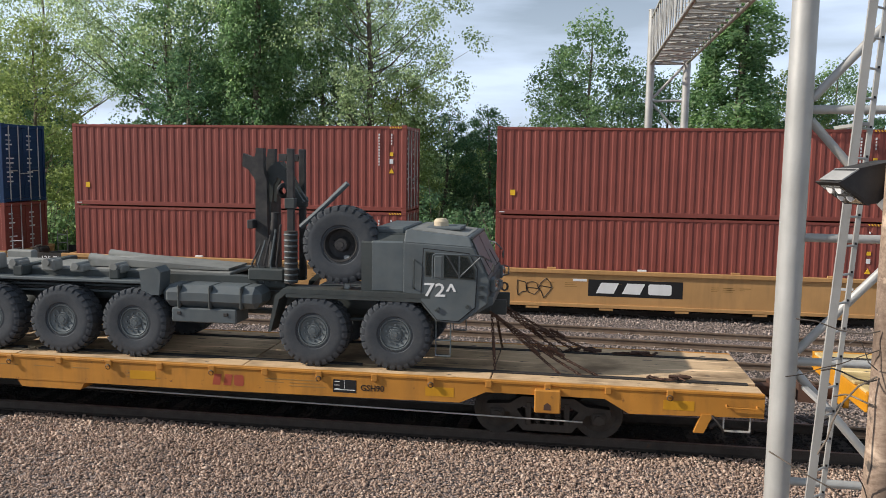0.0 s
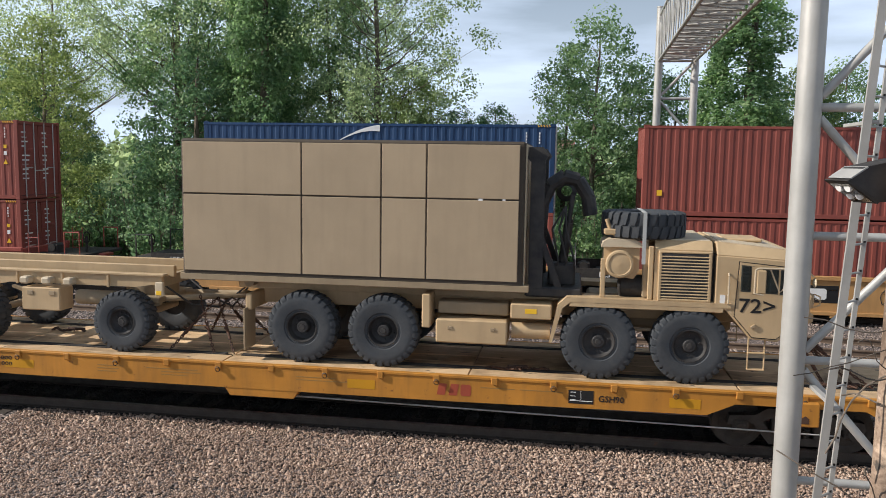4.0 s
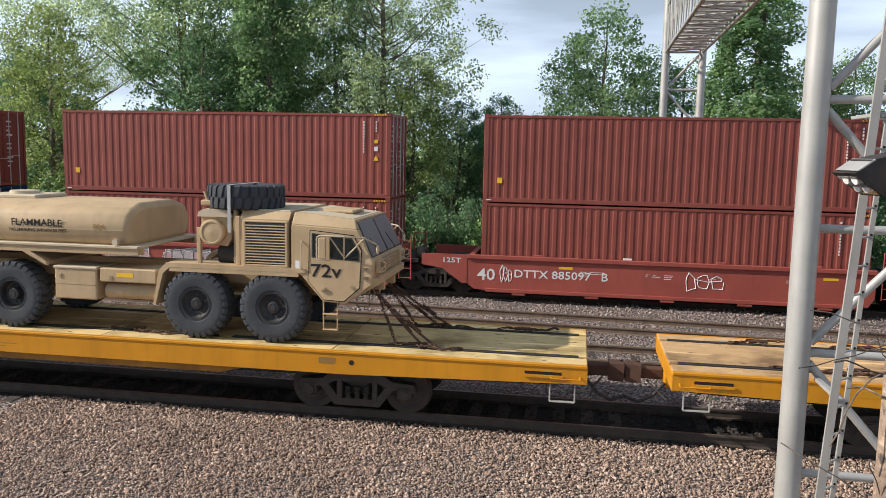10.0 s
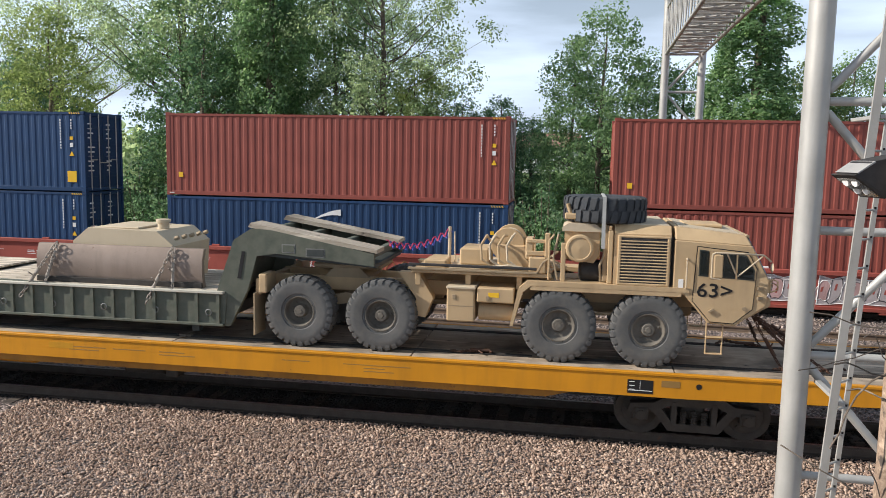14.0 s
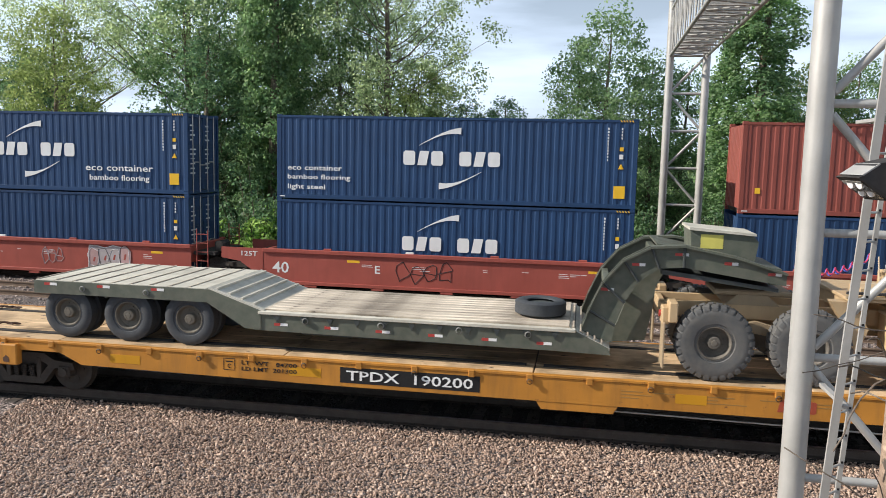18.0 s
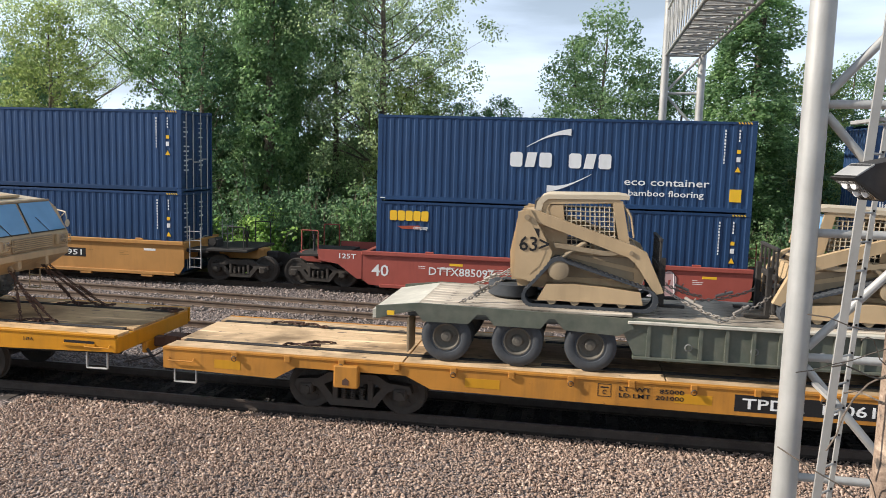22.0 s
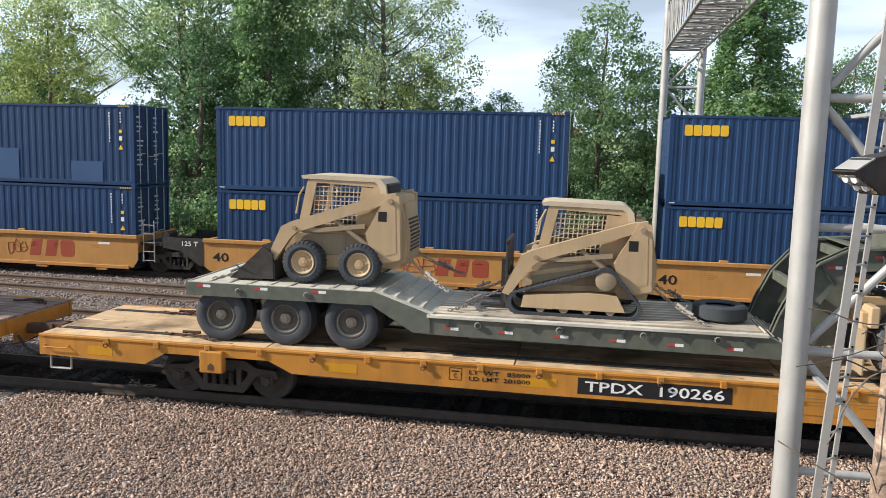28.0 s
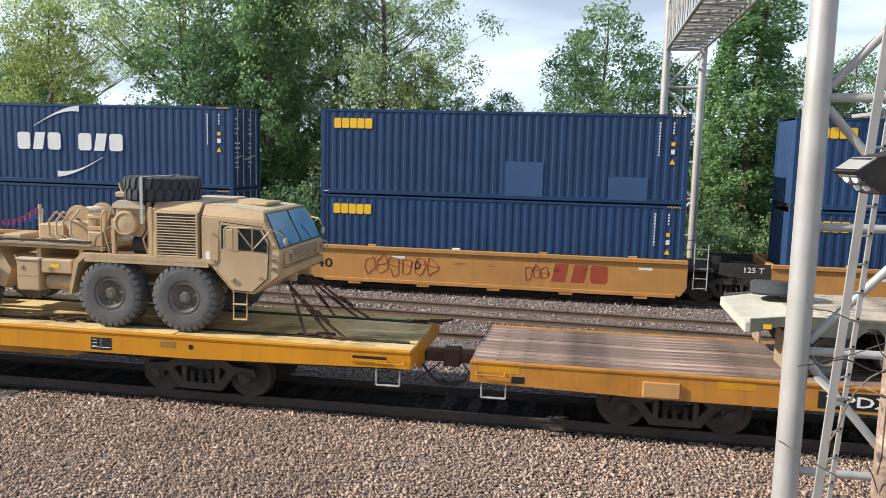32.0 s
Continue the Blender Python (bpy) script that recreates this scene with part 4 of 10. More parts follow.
# ---------------------------------------------------------------- well cars


def well_car(u, col, label, right_end=False, left_end=False, tone=None, marks=()):
    """A well unit whose container starts u metres along; x = 0 at the container's left end."""
    t = thing("well_car", label, "well car", "double-stack well cars", at=(u, FAR_Y, 0))
    lx, rx = -0.45, CL + 0.14
    for s in (-1, 1):
        prof = [(lx, 1.36), (lx, 0.42), (-0.2, 0.24), (0.1, 0.22), (CL - 0.05, 0.22), (rx, 0.5), (rx, 1.36)]
        part("side_plate", Geo().prism(prof, s * 1.36 - 0.02, s * 1.36 + 0.02), col, t)
        part("top_chord", Geo().box(lx, rx, s * 1.39 - 0.06, s * 1.39 + 0.06, 1.26, 1.4, 0.015), col, t)
        part("bottom_chord", Geo().box(0.2, CL - 0.2, s * 1.38 - 0.05, s * 1.38 + 0.05, 0.16, 0.28, 0.012), col, t)
        for k in range(5 if s < 0 else 0):
            x = 1.3 + k * 2.4
            part("sill_foot", Geo().box(x - 0.22, x + 0.22, s * 1.36 - 0.06, s * 1.36 + 0.06, 0.08, 0.165, 0.01), col, t)
        for k in range(4 if s < 0 else 0):
            x = 1.9 + k * 2.9
            part("guide_bracket", Geo().box(x - 0.14, x + 0.14, s * 1.36 - 0.03, s * 1.36 + 0.05, 1.4, 1.46, 0.01), WHITE if k == 1 else col, t)
    part("well_floor", Geo().box(0, CL, -1.3, 1.3, 0.17, 0.24), BLACK_STEEL, t)
    for e, x in ((-1, lx), (1, rx)):
        end = Geo().box(min(x, x - e * 0.2), max(x, x - e * 0.2), -1.34, 1.34, 0.75, 1.36, 0.02)
        part("end_bulkhead", end, col, t)
        reach = 0.85
        p0, p1 = sorted((x, x + e * reach))
        part("end_platform", Geo().box(p0, p1, -1.2, 1.2, 1.02, 1.14, 0.015).box(p0, p1, -0.35, 0.35, 0.7, 1.02, 0.03), BLACK_STEEL, t)
        for s in (-1, 1):
            if e < 0:
                arm = [(lx, 1.38), (lx, 0.42), (-0.62, 0.42), (-1.3, 0.9), (-2.0, 1.0), (-2.0, 1.38)]
                part("end_arm", Geo().prism(arm, s * 1.36 - 0.03, s * 1.36 + 0.03), BLACK_STEEL if tone is BLACK else col, t, "end arm over the bogie")
                continue
            lad = Geo()
            xa, xb = x + e * 0.2, x + e * 0.62
            for xx in (xa, xb):
                lad.cyl((xx, s * 1.32, 0.45), (xx, s * 1.32, 1.95), 0.02, 8)
            for z in (0.5, 0.82, 1.14, 1.46, 1.78):
                lad.cyl((xa, s * 1.32, z), (xb, s * 1.32, z), 0.016, 8)
            part("end_ladder", lad, GREY if tone is BLACK else tone or col, t)
    words("capacity_mark", "125 T" if tone is BLACK else "125T", -1.25, -0.65, 1.1, 1.27, -1.39, WHITE, t)
    part("brake_hoses", Geo().tube([(lx - 0.1, -0.9, 0.9), (lx - 0.4, -1.0, 0.55), (lx - 0.8, -0.9, 0.6), (lx - 1.2, -0.8, 0.9)], 0.025, 6), BLACK, t)
    part("valve_gear", Geo().box(rx + 0.7, rx + 1.1, -0.95, -0.5, 1.14, 1.5, 0.03).cyl((rx + 0.9, -1.0, 1.4), (rx + 0.9, -0.4, 1.4), 0.14, 12), BLACK_STEEL, t)
    bogie(t, -2.1 if left_end else -1.55, 0.46, FAR_WHEELS)
    if left_end or right_end:
        for e in ([-1] if left_end else []) + ([1] if right_end else []):
            x = lx if e < 0 else rx
            a, b = sorted((x, x + e * 2.6))
            part("draft_sill", Geo().box(a, b, -0.3, 0.3, 0.75, 1.15, 0.03), col, t)
            part("deck_end", Geo().box(*sorted((x + e * 0.8, x + e * 2.35)), -1.3, 1.3, 1.1, 1.2, 0.02), BLACK_STEEL, t)
            part("coupler", Geo().box(*sorted((x + e * 2.6, x + e * 3.05)), -0.14, 0.14, 0.78, 1.05, 0.04), BLACK_STEEL, t)
            rail = Geo()
            for y in (-1.25, 1.25):
                rail.tube([(x + e * 2.2, y, 1.15), (x + e * 2.2, y, 2.0), (x + e * 1.6, y, 2.0), (x + e * 1.6, y, 1.15)], 0.022, 8)
            part("hand_rail", rail, tone or col, t)
            part("hand_brake", Geo().lathe([(0.2, -0.02), (0.24, 0.0), (0.2, 0.02)], (x + e * 2.0, -0.5, 1.75), "x", 16).cyl((x + e * 2.0, -0.5, 1.2), (x + e * 2.0, -0.5, 1.8), 0.05, 8), BLACK_STEEL, t)
            if e > 0:
                bogie(t, CL + 2.1, 0.46, FAR_WHEELS)
    y = -1.38
    words("load_class", "40", -0.1, 0.5, *((0.55, 0.95) if col is RED_WELL else (0.6, 0.92)), y, WHITE if col is RED_WELL else INK, t)
    for kind, *a in marks:
        if kind == "logo_plate":
            plate("logo_plate", a[0], a[0] + 3.0, 0.55, 1.1, y, INK, t, "black plate with plain white block shapes")
            brand_row(t, "brand_block", "iio", a[0] + 0.25, a[0] + 2.75, 0.65, 1.0, y - 0.006, WHITE, 0.12)
        if kind == "logo_red":
            brand_row(t, "brand_block", "iio", a[0], a[0] + 1.9, 0.5, 1.1, y, REDMARK, 0.12, "plain faded red block shapes")
        if kind == "plate_text":
            plate("number_plate", a[0], a[0] + a[2], 0.68, 1.0, y, INK, t, "black name plate")
            words("car_name", a[1], a[0] + 0.15, a[0] + a[2] - 0.15, 0.74, 0.94, y - 0.006, WHITE, t)
        if kind == "text":
            words("car_name", a[1], a[0], a[0] + a[2], 0.68, 0.95, y, a[3] if len(a) > 3 else WHITE, t)
        if kind == "graffiti":
            scribble(t, a[0], a[1], a[2], y, a[3], a[4])
    rng = random.Random(int(-u * 10))
    g = Geo()
    for k in range(9):
        x = rng.uniform(1.2, CL - 0.8)
        for j in range(rng.choice((1, 2, 3))):
            g.box(x, x + rng.uniform(0.15, 0.4), y - 0.004, y + 0.01, 0.95 - j * 0.06, 0.967 - j * 0.06)
    tagged(part("small_print", g, WHITE if col is RED_WELL else DIM, t), "tiny stencilled lines", kind="stuff")
    for x in (2.6, CL - 1.4):
        plate("reflector", x, x + 0.45, 1.02, 1.1, y, AMBER if col is RED_WELL else WHITE, t)
    return rides(FAR_TRAIN, t)


def scribble(t, x, width, height, y, mat, seed):
    """A sprayed tag with no letters in it: thin loops, or fat pale blocks with dark and light outlines."""
    rng = random.Random(seed)
    zc = 0.78
    n = max(3, int(width / 0.42))

    def outline(pts, r, yy):
        g = Geo()
        for p, q in zip(pts, pts[1:] + pts[:1]):
            g.cyl((p[0], yy, p[1]), (q[0], yy, q[1]), r, 4)
        return g

    if mat is WHITE and width > 1.4:
        n = max(4, int(width / 0.36))
        w = width / n
        rim = [(x + width * (f + rng.uniform(-0.02, 0.02)), zc - height * rng.uniform(0.36, 0.46)) for f in (0.02, 0.2, 0.4, 0.6, 0.8, 0.98)]
        rim += [(x + width * (f + rng.uniform(-0.02, 0.02)), zc + height * rng.uniform(0.34, 0.48)) for f in (0.96, 0.8, 0.6, 0.4, 0.2, 0.04)]
        mass = part("sprayed_mass", Geo().prism(rim, y - 0.003, y + 0.005), TAGGREY, t, "pale grey spray paint fill")
        part("sprayed_outline", outline(rim, 0.014, y - 0.004), WHITE, mass)
        for i in range(n):
            cx, tall = x + (i + 0.5) * w, height * rng.uniform(0.36, 0.52)
            lean, pts = rng.uniform(-0.2, 0.25), []
            for j in range(11):
                f = j * 0.5712 + rng.uniform(-0.15, 0.15)
                a, b = math.cos(f), math.sin(f)
                k = 1.0 / max(abs(a), abs(b)) ** 0.6 * rng.uniform(0.72, 1.1)
                pts.append((cx + 0.62 * w * k * a + lean * b * tall, zc + tall * k * b * 0.9))
            fill = part("sprayed_fill", Geo().prism(pts, y - 0.004 - 0.001 * i, y + 0.005), TAGGREY if i % 3 else TAGPINK, t, "pale grey spray paint fill")
            part("sprayed_outline", outline(pts, 0.009, y - 0.005 - 0.001 * i), INK if i % 2 else WHITE, fill)
            gx, gz = cx + rng.uniform(-0.1, 0.1) * w, zc + rng.uniform(-0.25, 0.25) * tall
            part("sprayed_stroke", Geo().prism([(gx - 0.12 * w, gz - 0.2 * tall), (gx + 0.05 * w, gz - 0.22 * tall), (gx + 0.16 * w, gz + 0.24 * tall), (gx - 0.02 * w, gz + 0.2 * tall)], y - 0.006 - 0.001 * i, y), RED_WELL, fill)
        return
    g = Geo()
    last = None
    for i in range(n):
        cx = x + (i + 0.5) * width / n
        pts = []
        for k in range(9):
            a = k * 0.8 + rng.uniform(-0.3, 0.3)
            pts.append((cx + width / n * 0.55 * math.cos(a) * rng.uniform(0.6, 1.1), zc + height * 0.5 * math.sin(a) * rng.uniform(0.5, 1.05)))
        if last:
            pts.insert(0, last)
        last = pts[-1]
        for p, q in zip(pts, pts[1:]):
            g.cyl((p[0], y - 0.003, p[1]), (q[0], y - 0.003, q[1]), 0.012, 4)
    part("sprayed_tag", g, mat, t, "sprayed graffiti tag")


TAGPINK = paint("pinkish_spray_paint", (0.50, 0.32, 0.30), 0.6, vary=0.25, grime=0.3)
TAGGREY = paint("pale_spray_paint", (0.46, 0.40, 0.39), 0.6, vary=0.15, grime=0.2)
YL = "yellow double-stack well car with weathered paint"
RL = "faded red double-stack well car"
OL = "sun-faded orange double-stack well car"
well_car(-2.28, YEL_WELL, YL + " and a black logo plate", tone=BLACK, right_end=True, marks=[("logo_plate", 3.1), ("graffiti", 0.7, 1.2, 0.7, INK, 1)])
well_car(-17.5, YEL_WELL, YL + " and a black logo plate", tone=BLACK, marks=[("logo_plate", 3.1), ("graffiti", 7.3, 1.0, 0.6, INK, 2), ("graffiti", 11.2, 0.7, 0.4, INK, 3)])
well_car(-32.49, YEL_WELL, YL + " and a black number plate", tone=BLACK, left_end=True, marks=[("plate_text", 2.6, "DTTX  750922", 3.3), ("text", 6.7, "B", 0.25, INK)])
well_car(-51.9, RED_WELL, RL, right_end=True, tone=RED_WELL, marks=[("text", 1.15, "DTTX 885097", 2.5), ("text", 4.0, "B", 0.2), ("graffiti", 6.6, 1.2, 0.7, WHITE, 4), ("graffiti", 0.66, 0.4, 0.6, WHITE, 5)])
well_car(-67.24, RED_WELL, RL + " covered in pale graffiti", tone=RED_WELL, marks=[("graffiti", 1.7, 1.7, 0.95, WHITE, 6), ("graffiti", 3.9, 1.9, 0.95, WHITE, 7), ("graffiti", 6.4, 2.2, 1.0, WHITE, 8), ("graffiti", 9.0, 0.6, 0.7, WHITE, 9)])
well_car(-82.77, RED_WELL, RL + " with graffiti", tone=RED_WELL, marks=[("text", 4.3, "D", 0.2), ("graffiti", 4.9, 1.3, 0.8, WHITE, 10), ("graffiti", 7.0, 2.0, 0.7, DIM, 11)])
well_car(-98.12, RED_WELL, RL, tone=RED_WELL, marks=[("text", 3.6, "E", 0.18), ("graffiti", 4.3, 2.0, 0.8, C_DARK, 12)])
well_car(-113.62, RED_WELL, RL + " with a pale cartoon-like tag", left_end=True, tone=RED_WELL, marks=[("text", 1.9, "DTTX885097", 2.2), ("graffiti", 6.4, 0.9, 0.7, TAGGREY, 13), ("graffiti", 8.3, 1.7, 1.0, WHITE, 14)])
well_car(-132.94, ORANGE_WELL, OL, right_end=True, tone=BLACK, marks=[("plate_text", 5.6, "DTTX 760951", 2.9)])
well_car(-148.27, ORANGE_WELL, OL, tone=BLACK, marks=[("text", 3.1, "E", 0.2, INK), ("graffiti", 6.4, 1.5, 0.7, REDMARK, 15), ("logo_red", 7.9)])
well_car(-163.58, ORANGE_WELL, OL + " with sprayed loops", tone=BLACK, marks=[("graffiti", 1.6, 2.6, 0.8, REDMARK, 16), ("text", 3.4, "D", 0.2, INK), ("graffiti", 7.1, 0.8, 0.6, REDMARK, 17), ("logo_red", 8.0)])
well_car(-178.96, ORANGE_WELL, OL, tone=BLACK, marks=[("logo_red", 8.0)])

# ---------------------------------------------------------------- flat cars
FL = 26.9
SLACK = []
DECK = {"ttx": 1.13, "army": 1.26, "wood": 1.18}


def flat_car(left, style, deck_mat, label, side_mat, name_text, name_at, marks=(), small=()):
    """A flat car whose left end stands left metres along; x runs from 0 to its length."""
    dz = DECK[style]
    t = thing("flat_car", label, "flat car", "flat cars of the military train", at=(left, 0, 0))
    hw = 1.42
    if style == "ttx":
        low = dz - 0.45
        prof = [(0, dz - 0.05), (0, dz - 0.40), (2.15, low), (2.55, dz - 0.22), (4.55, dz - 0.22), (5.0, low + 0.02), (9.5, low - 0.02), (17.4, low - 0.02), (21.9, low + 0.02),
                (22.35, dz - 0.22), (24.35, dz - 0.22), (24.75, low), (FL, dz - 0.40), (FL, dz - 0.05)]
    elif style == "army":
        low = dz - 0.42
        prof = [(0, dz - 0.05), (0, dz - 0.32), (4.2, low), (FL - 4.2, low), (FL, dz - 0.32), (FL, dz - 0.05)]
    else:
        low = dz - 0.5
        prof = [(0, dz - 0.05), (0, dz - 0.38), (3.0, low + 0.05), (FL - 3.0, low + 0.05), (FL, dz - 0.38), (FL, dz - 0.05)]
    for s in (-1, 1):
        part("side_sill", Geo().prism(prof, s * hw - 0.03, s * hw + 0.03), side_mat, t)
        part("edge_strip", Geo().box(0, FL, s * hw - 0.05, s * hw + 0.05, dz - 0.055, dz - 0.002, 0.01), side_mat, t)
    # deck: long panels beside the tie-down channels
    if style == "wood":
        n, secs = 11, 5
        w = 2.72 / n
        mesh = Geo().box(0.006, FL / secs - 0.006, -w / 2 + 0.012, w / 2 - 0.012, -0.055, 0.0, 0.006).mesh("deck_plank", deck_mat)
        for i in range(n):
            for k in range(secs):
                part("deck_plank", mesh, None, t, at=(k * FL / secs, -1.36 + (i + 0.5) * w, dz - random.uniform(0, 0.012)))
    else:
        secs = 6
        cols = [(-1.37, -0.95), (-0.80, 0.80), (0.95, 1.37)]
        for a, b in cols:
            mesh = Geo().box(0.012, FL / secs - 0.012, a, b, -0.05, 0.0, 0.006).mesh("deck_panel", deck_mat)
            for k in range(secs):
                part("deck_panel", mesh, None, t, at=(k * FL / secs, 0, dz - random.uniform(0, 0.006)))
        strip = Geo().box(0.15, FL / 4 - 0.15, -0.02, 0.02, -0.05, 0.016, 0.006).mesh("tie_down_channel", BLACK_STEEL)
        for y in (-0.915, -0.835, 0.835, 0.915):
            for k in range(4):
                part("tie_down_channel", strip, None, t, at=(k * FL / 4, y, dz))
    part("deck_bed", Geo().box(0.02, FL - 0.02, -1.39, 1.39, dz - 0.11, dz - 0.065), BLACK_STEEL, t)
    part("centre_sill", Geo().prism([(0.3, dz - 0.11), (0.3, dz - 0.45), (5.2, dz - 0.5), (8.5, dz - 0.78), (FL - 8.5, dz - 0.78), (FL - 5.2, dz - 0.5), (FL - 0.3, dz - 0.45), (FL - 0.3, dz - 0.11)], -0.3, 0.3), side_mat if style == "army" else BLACK_STEEL, t)
    for k in range(9):
        x = 6.2 + k * (FL - 12.4) / 8
        part("cross_bearer", Geo().prism([(-1.36, dz - 0.12), (1.36, dz - 0.12), (1.36, dz - 0.3), (0.32, dz - 0.62), (-0.32, dz - 0.62), (-1.36, dz - 0.3)], x - 0.06, x + 0.06, "x"), side_mat if style == "army" else BLACK_STEEL, t)
    for x in (0.0, FL):
        e = -1 if x == 0 else 1
        a, b = sorted((x, x - e * 0.12))
        part("end_sill", Geo().box(a, b, -1.37, 1.37, dz - 0.36, dz - 0.055, 0.015).box(a, b, -0.35, 0.35, dz - 0.6, dz - 0.36, 0.02), side_mat, t)
        a, b = sorted((x, x + e * 0.42))
        part("coupler_shank", Geo().box(a, b, -0.1, 0.1, 0.74, 0.94, 0.02), RUST, t)
        a, b = sorted((x + e * 0.40, x + e * 0.68))
        part("coupler_head", Geo().prism([(a, -0.16), (b, -0.2), (b, 0.02), (a + (b - a) * 0.6, 0.06), (b, 0.16), (a, 0.16)], 0.68, 1.0, "z"), RUST, t)
        part("air_hose", Geo().tube([(x, -0.35, 0.75), (x + e * 0.2, -0.36, 0.5), (x + e * 0.45, -0.3, 0.36), (x + e * 0.7, -0.2, 0.42)], 0.03, 8), BLACK, t)
        part("uncoupling_lever", Geo().tube([(x + e * 0.06, -1.3, 0.72), (x + e * 0.1, -0.9, 0.68), (x + e * 0.15, -0.3, 0.62), (x + e * 0.3, -0.1, 0.72)], 0.014, 6), BLACK_STEEL, t)
        for s in (-1, 1):
            xa, xb = x - e * 0.2, x - e * 0.62
            z0 = dz - 0.42
            st = Geo().box(min(xa, xb), max(xa, xb), s * 1.4 - 0.03, s * 1.4 + 0.03, z0 - 0.25, z0 - 0.225, 0.005)
            for xx in (xa, xb):
                st.box(xx - 0.012, xx + 0.012, s * 1.4 - 0.02, s * 1.4 + 0.02, z0 - 0.24, z0 + 0.06, 0.005)
            part("sill_step", st, GALV, t)
            ha, hb = sorted((x - e * 0.12, x - e * 0.6))
            part("grab_iron", Geo().tube([(ha, s * 1.45, dz - 0.2), (ha, s * 1.5, dz - 0.24), (hb, s * 1.5, dz - 0.24), (hb, s * 1.45, dz - 0.2)], 0.012, 6), side_mat, t)
    y = -hw - 0.03
    if style == "ttx":
        pocket = Geo().box(-0.055, 0.055, -0.045, 0.0, -0.13, -0.004, 0.012).mesh("stake_pocket", side_mat)
        ring = Geo().lathe([(0.04, -0.01), (0.052, 0.0), (0.04, 0.01)], (0, -0.06, -0.13), "y", 10).mesh("tie_ring", BLACK_STEEL)
        k = 0
        for s in (-1,):
            for i in range(25):
                x = 1.4 + i * 1.0
                part("stake_pocket", pocket, None, t, at=pose(x, s * (hw + 0.03), dz, 0, 0, 0 if s < 0 else 180))
                if s < 0 and i % 2 == 0:
                    part("tie_ring", ring, None, t, at=(x, -hw - 0.03, dz))
        part("underframe_box", Geo().prism([(13.5, low), (14.9, low), (14.8, low - 0.16), (13.6, low - 0.16)], -hw - 0.02, -hw + 0.5), side_mat, t)
        for x in (3.5, FL - 3.5):
            part("jacking_pad", Geo().box(x - 0.22, x + 0.22, y - 0.11, y + 0.06, dz - 0.5, dz - 0.1, 0.02), side_mat, t)
            part("jacking_hole", Geo().prism([(x - 0.06, dz - 0.44), (x + 0.06, dz - 0.44), (x + 0.06, dz - 0.36), (x, dz - 0.31), (x - 0.06, dz - 0.36)], y - 0.116, y - 0.105), RUST, t)
        for x, w in ((1.0, 0.5), (5.6, 0.6), (9.1, 0.6), (15.8, 0.5), (21.3, 0.5), (25.3, 0.5)):
            plate("fresh_patch", x, x + w, dz - 0.34, dz - 0.18, y, YEL_NEW, t, "brighter yellow paint patch")
    elif style == "army":
        for s in (-1, 1):
            part("lower_sill", Geo().prism([(6.0, dz - 0.4), (6.6, dz - 0.56), (FL - 6.6, dz - 0.56), (FL - 6.0, dz - 0.4)], s * (hw - 0.09) - 0.03, s * (hw - 0.09) + 0.03), YEL_LOWER_SHADE, t)
        for x in (4.1, FL - 4.1):
            part("jacking_hole", Geo().prism([(x + 0.05 * math.cos(k * 0.785), dz - 0.2 + 0.05 * math.sin(k * 0.785)) for k in range(8)], y - 0.004, y + 0.01), INK, t)
        for x in (0.35, FL - 1.05):
            plate("end_slot", x, x + 0.62, dz - 0.19, dz - 0.14, y, INK, t, "dark hand-hold slot")
            plate("end_slot_lip", x - 0.02, x + 0.64, dz - 0.24, dz - 0.195, y, side_mat, t, proud=0.03)
        for x, w, m in ((2.9, 0.5, YEL_NEW), (11.0, 0.5, YEL_NEW), (22.2, 0.3, DIM)):
            plate("pale_label", x, x + w, dz - 0.24, dz - 0.13, y, m, t)
        part("air_reservoir", Geo().cyl((9.3, -0.85, 0.72), (10.3, -0.85, 0.72), 0.2, 16), side_mat, t, "yellow painted air tank")
    else:
        for x in (3.2, FL - 3.2):
            part("jacking_pad", Geo().box(x - 0.3, x + 0.3, y - 0.05, y + 0.03, dz - 0.42, dz - 0.16, 0.012), YEL_WELL, t)
        for x, w in ((0.15, 0.7), (4.1, 0.6), (18.2, 0.7), (22.3, 0.6)):
            plate("fresh_patch", x, x + w, dz - 0.2, dz - 0.06, y, YEL_NEW, t, "brighter yellow paint patch")
        plate("side_opening", 0.72, 0.94, dz - 0.36, dz - 0.24, y, INK, t)
    # underframe piping, brake gear and the brake wheel
    part("brake_pipe", Geo().tube([(0.4, -0.6, 0.7), (5, -0.75, 0.62), (FL - 5, -0.75, 0.62), (FL - 0.4, -0.6, 0.7)], 0.03, 8), BLACK_STEEL, t)
    part("brake_cylinder", Geo().cyl((12.2, -0.75, 0.6), (13.0, -0.75, 0.6), 0.16, 14).box(13.1, 13.35, -1.0, -0.6, 0.45, 0.75, 0.03), BLACK_STEEL, t)
    if style == "ttx":
        part("brake_rod", Geo().tube([(14.5, -1.25, 0.52), (19.0, -1.25, 0.47), (FL - 2.9, -1.25, 0.42)], 0.014, 6), GALV, t)
    if style != "army":
        part("brake_wheel", Geo().lathe([(0.2, -0.02), (0.23, 0.0), (0.2, 0.02)], (0, 0, 0), "x", 18).cyl((-0.12, 0, 0), (0.03, 0, 0), 0.05, 10).turned(pose(FL - 0.75, -1.34, dz - 0.55, 0, -35, 20)), BLACK, t, "black hand brake wheel")
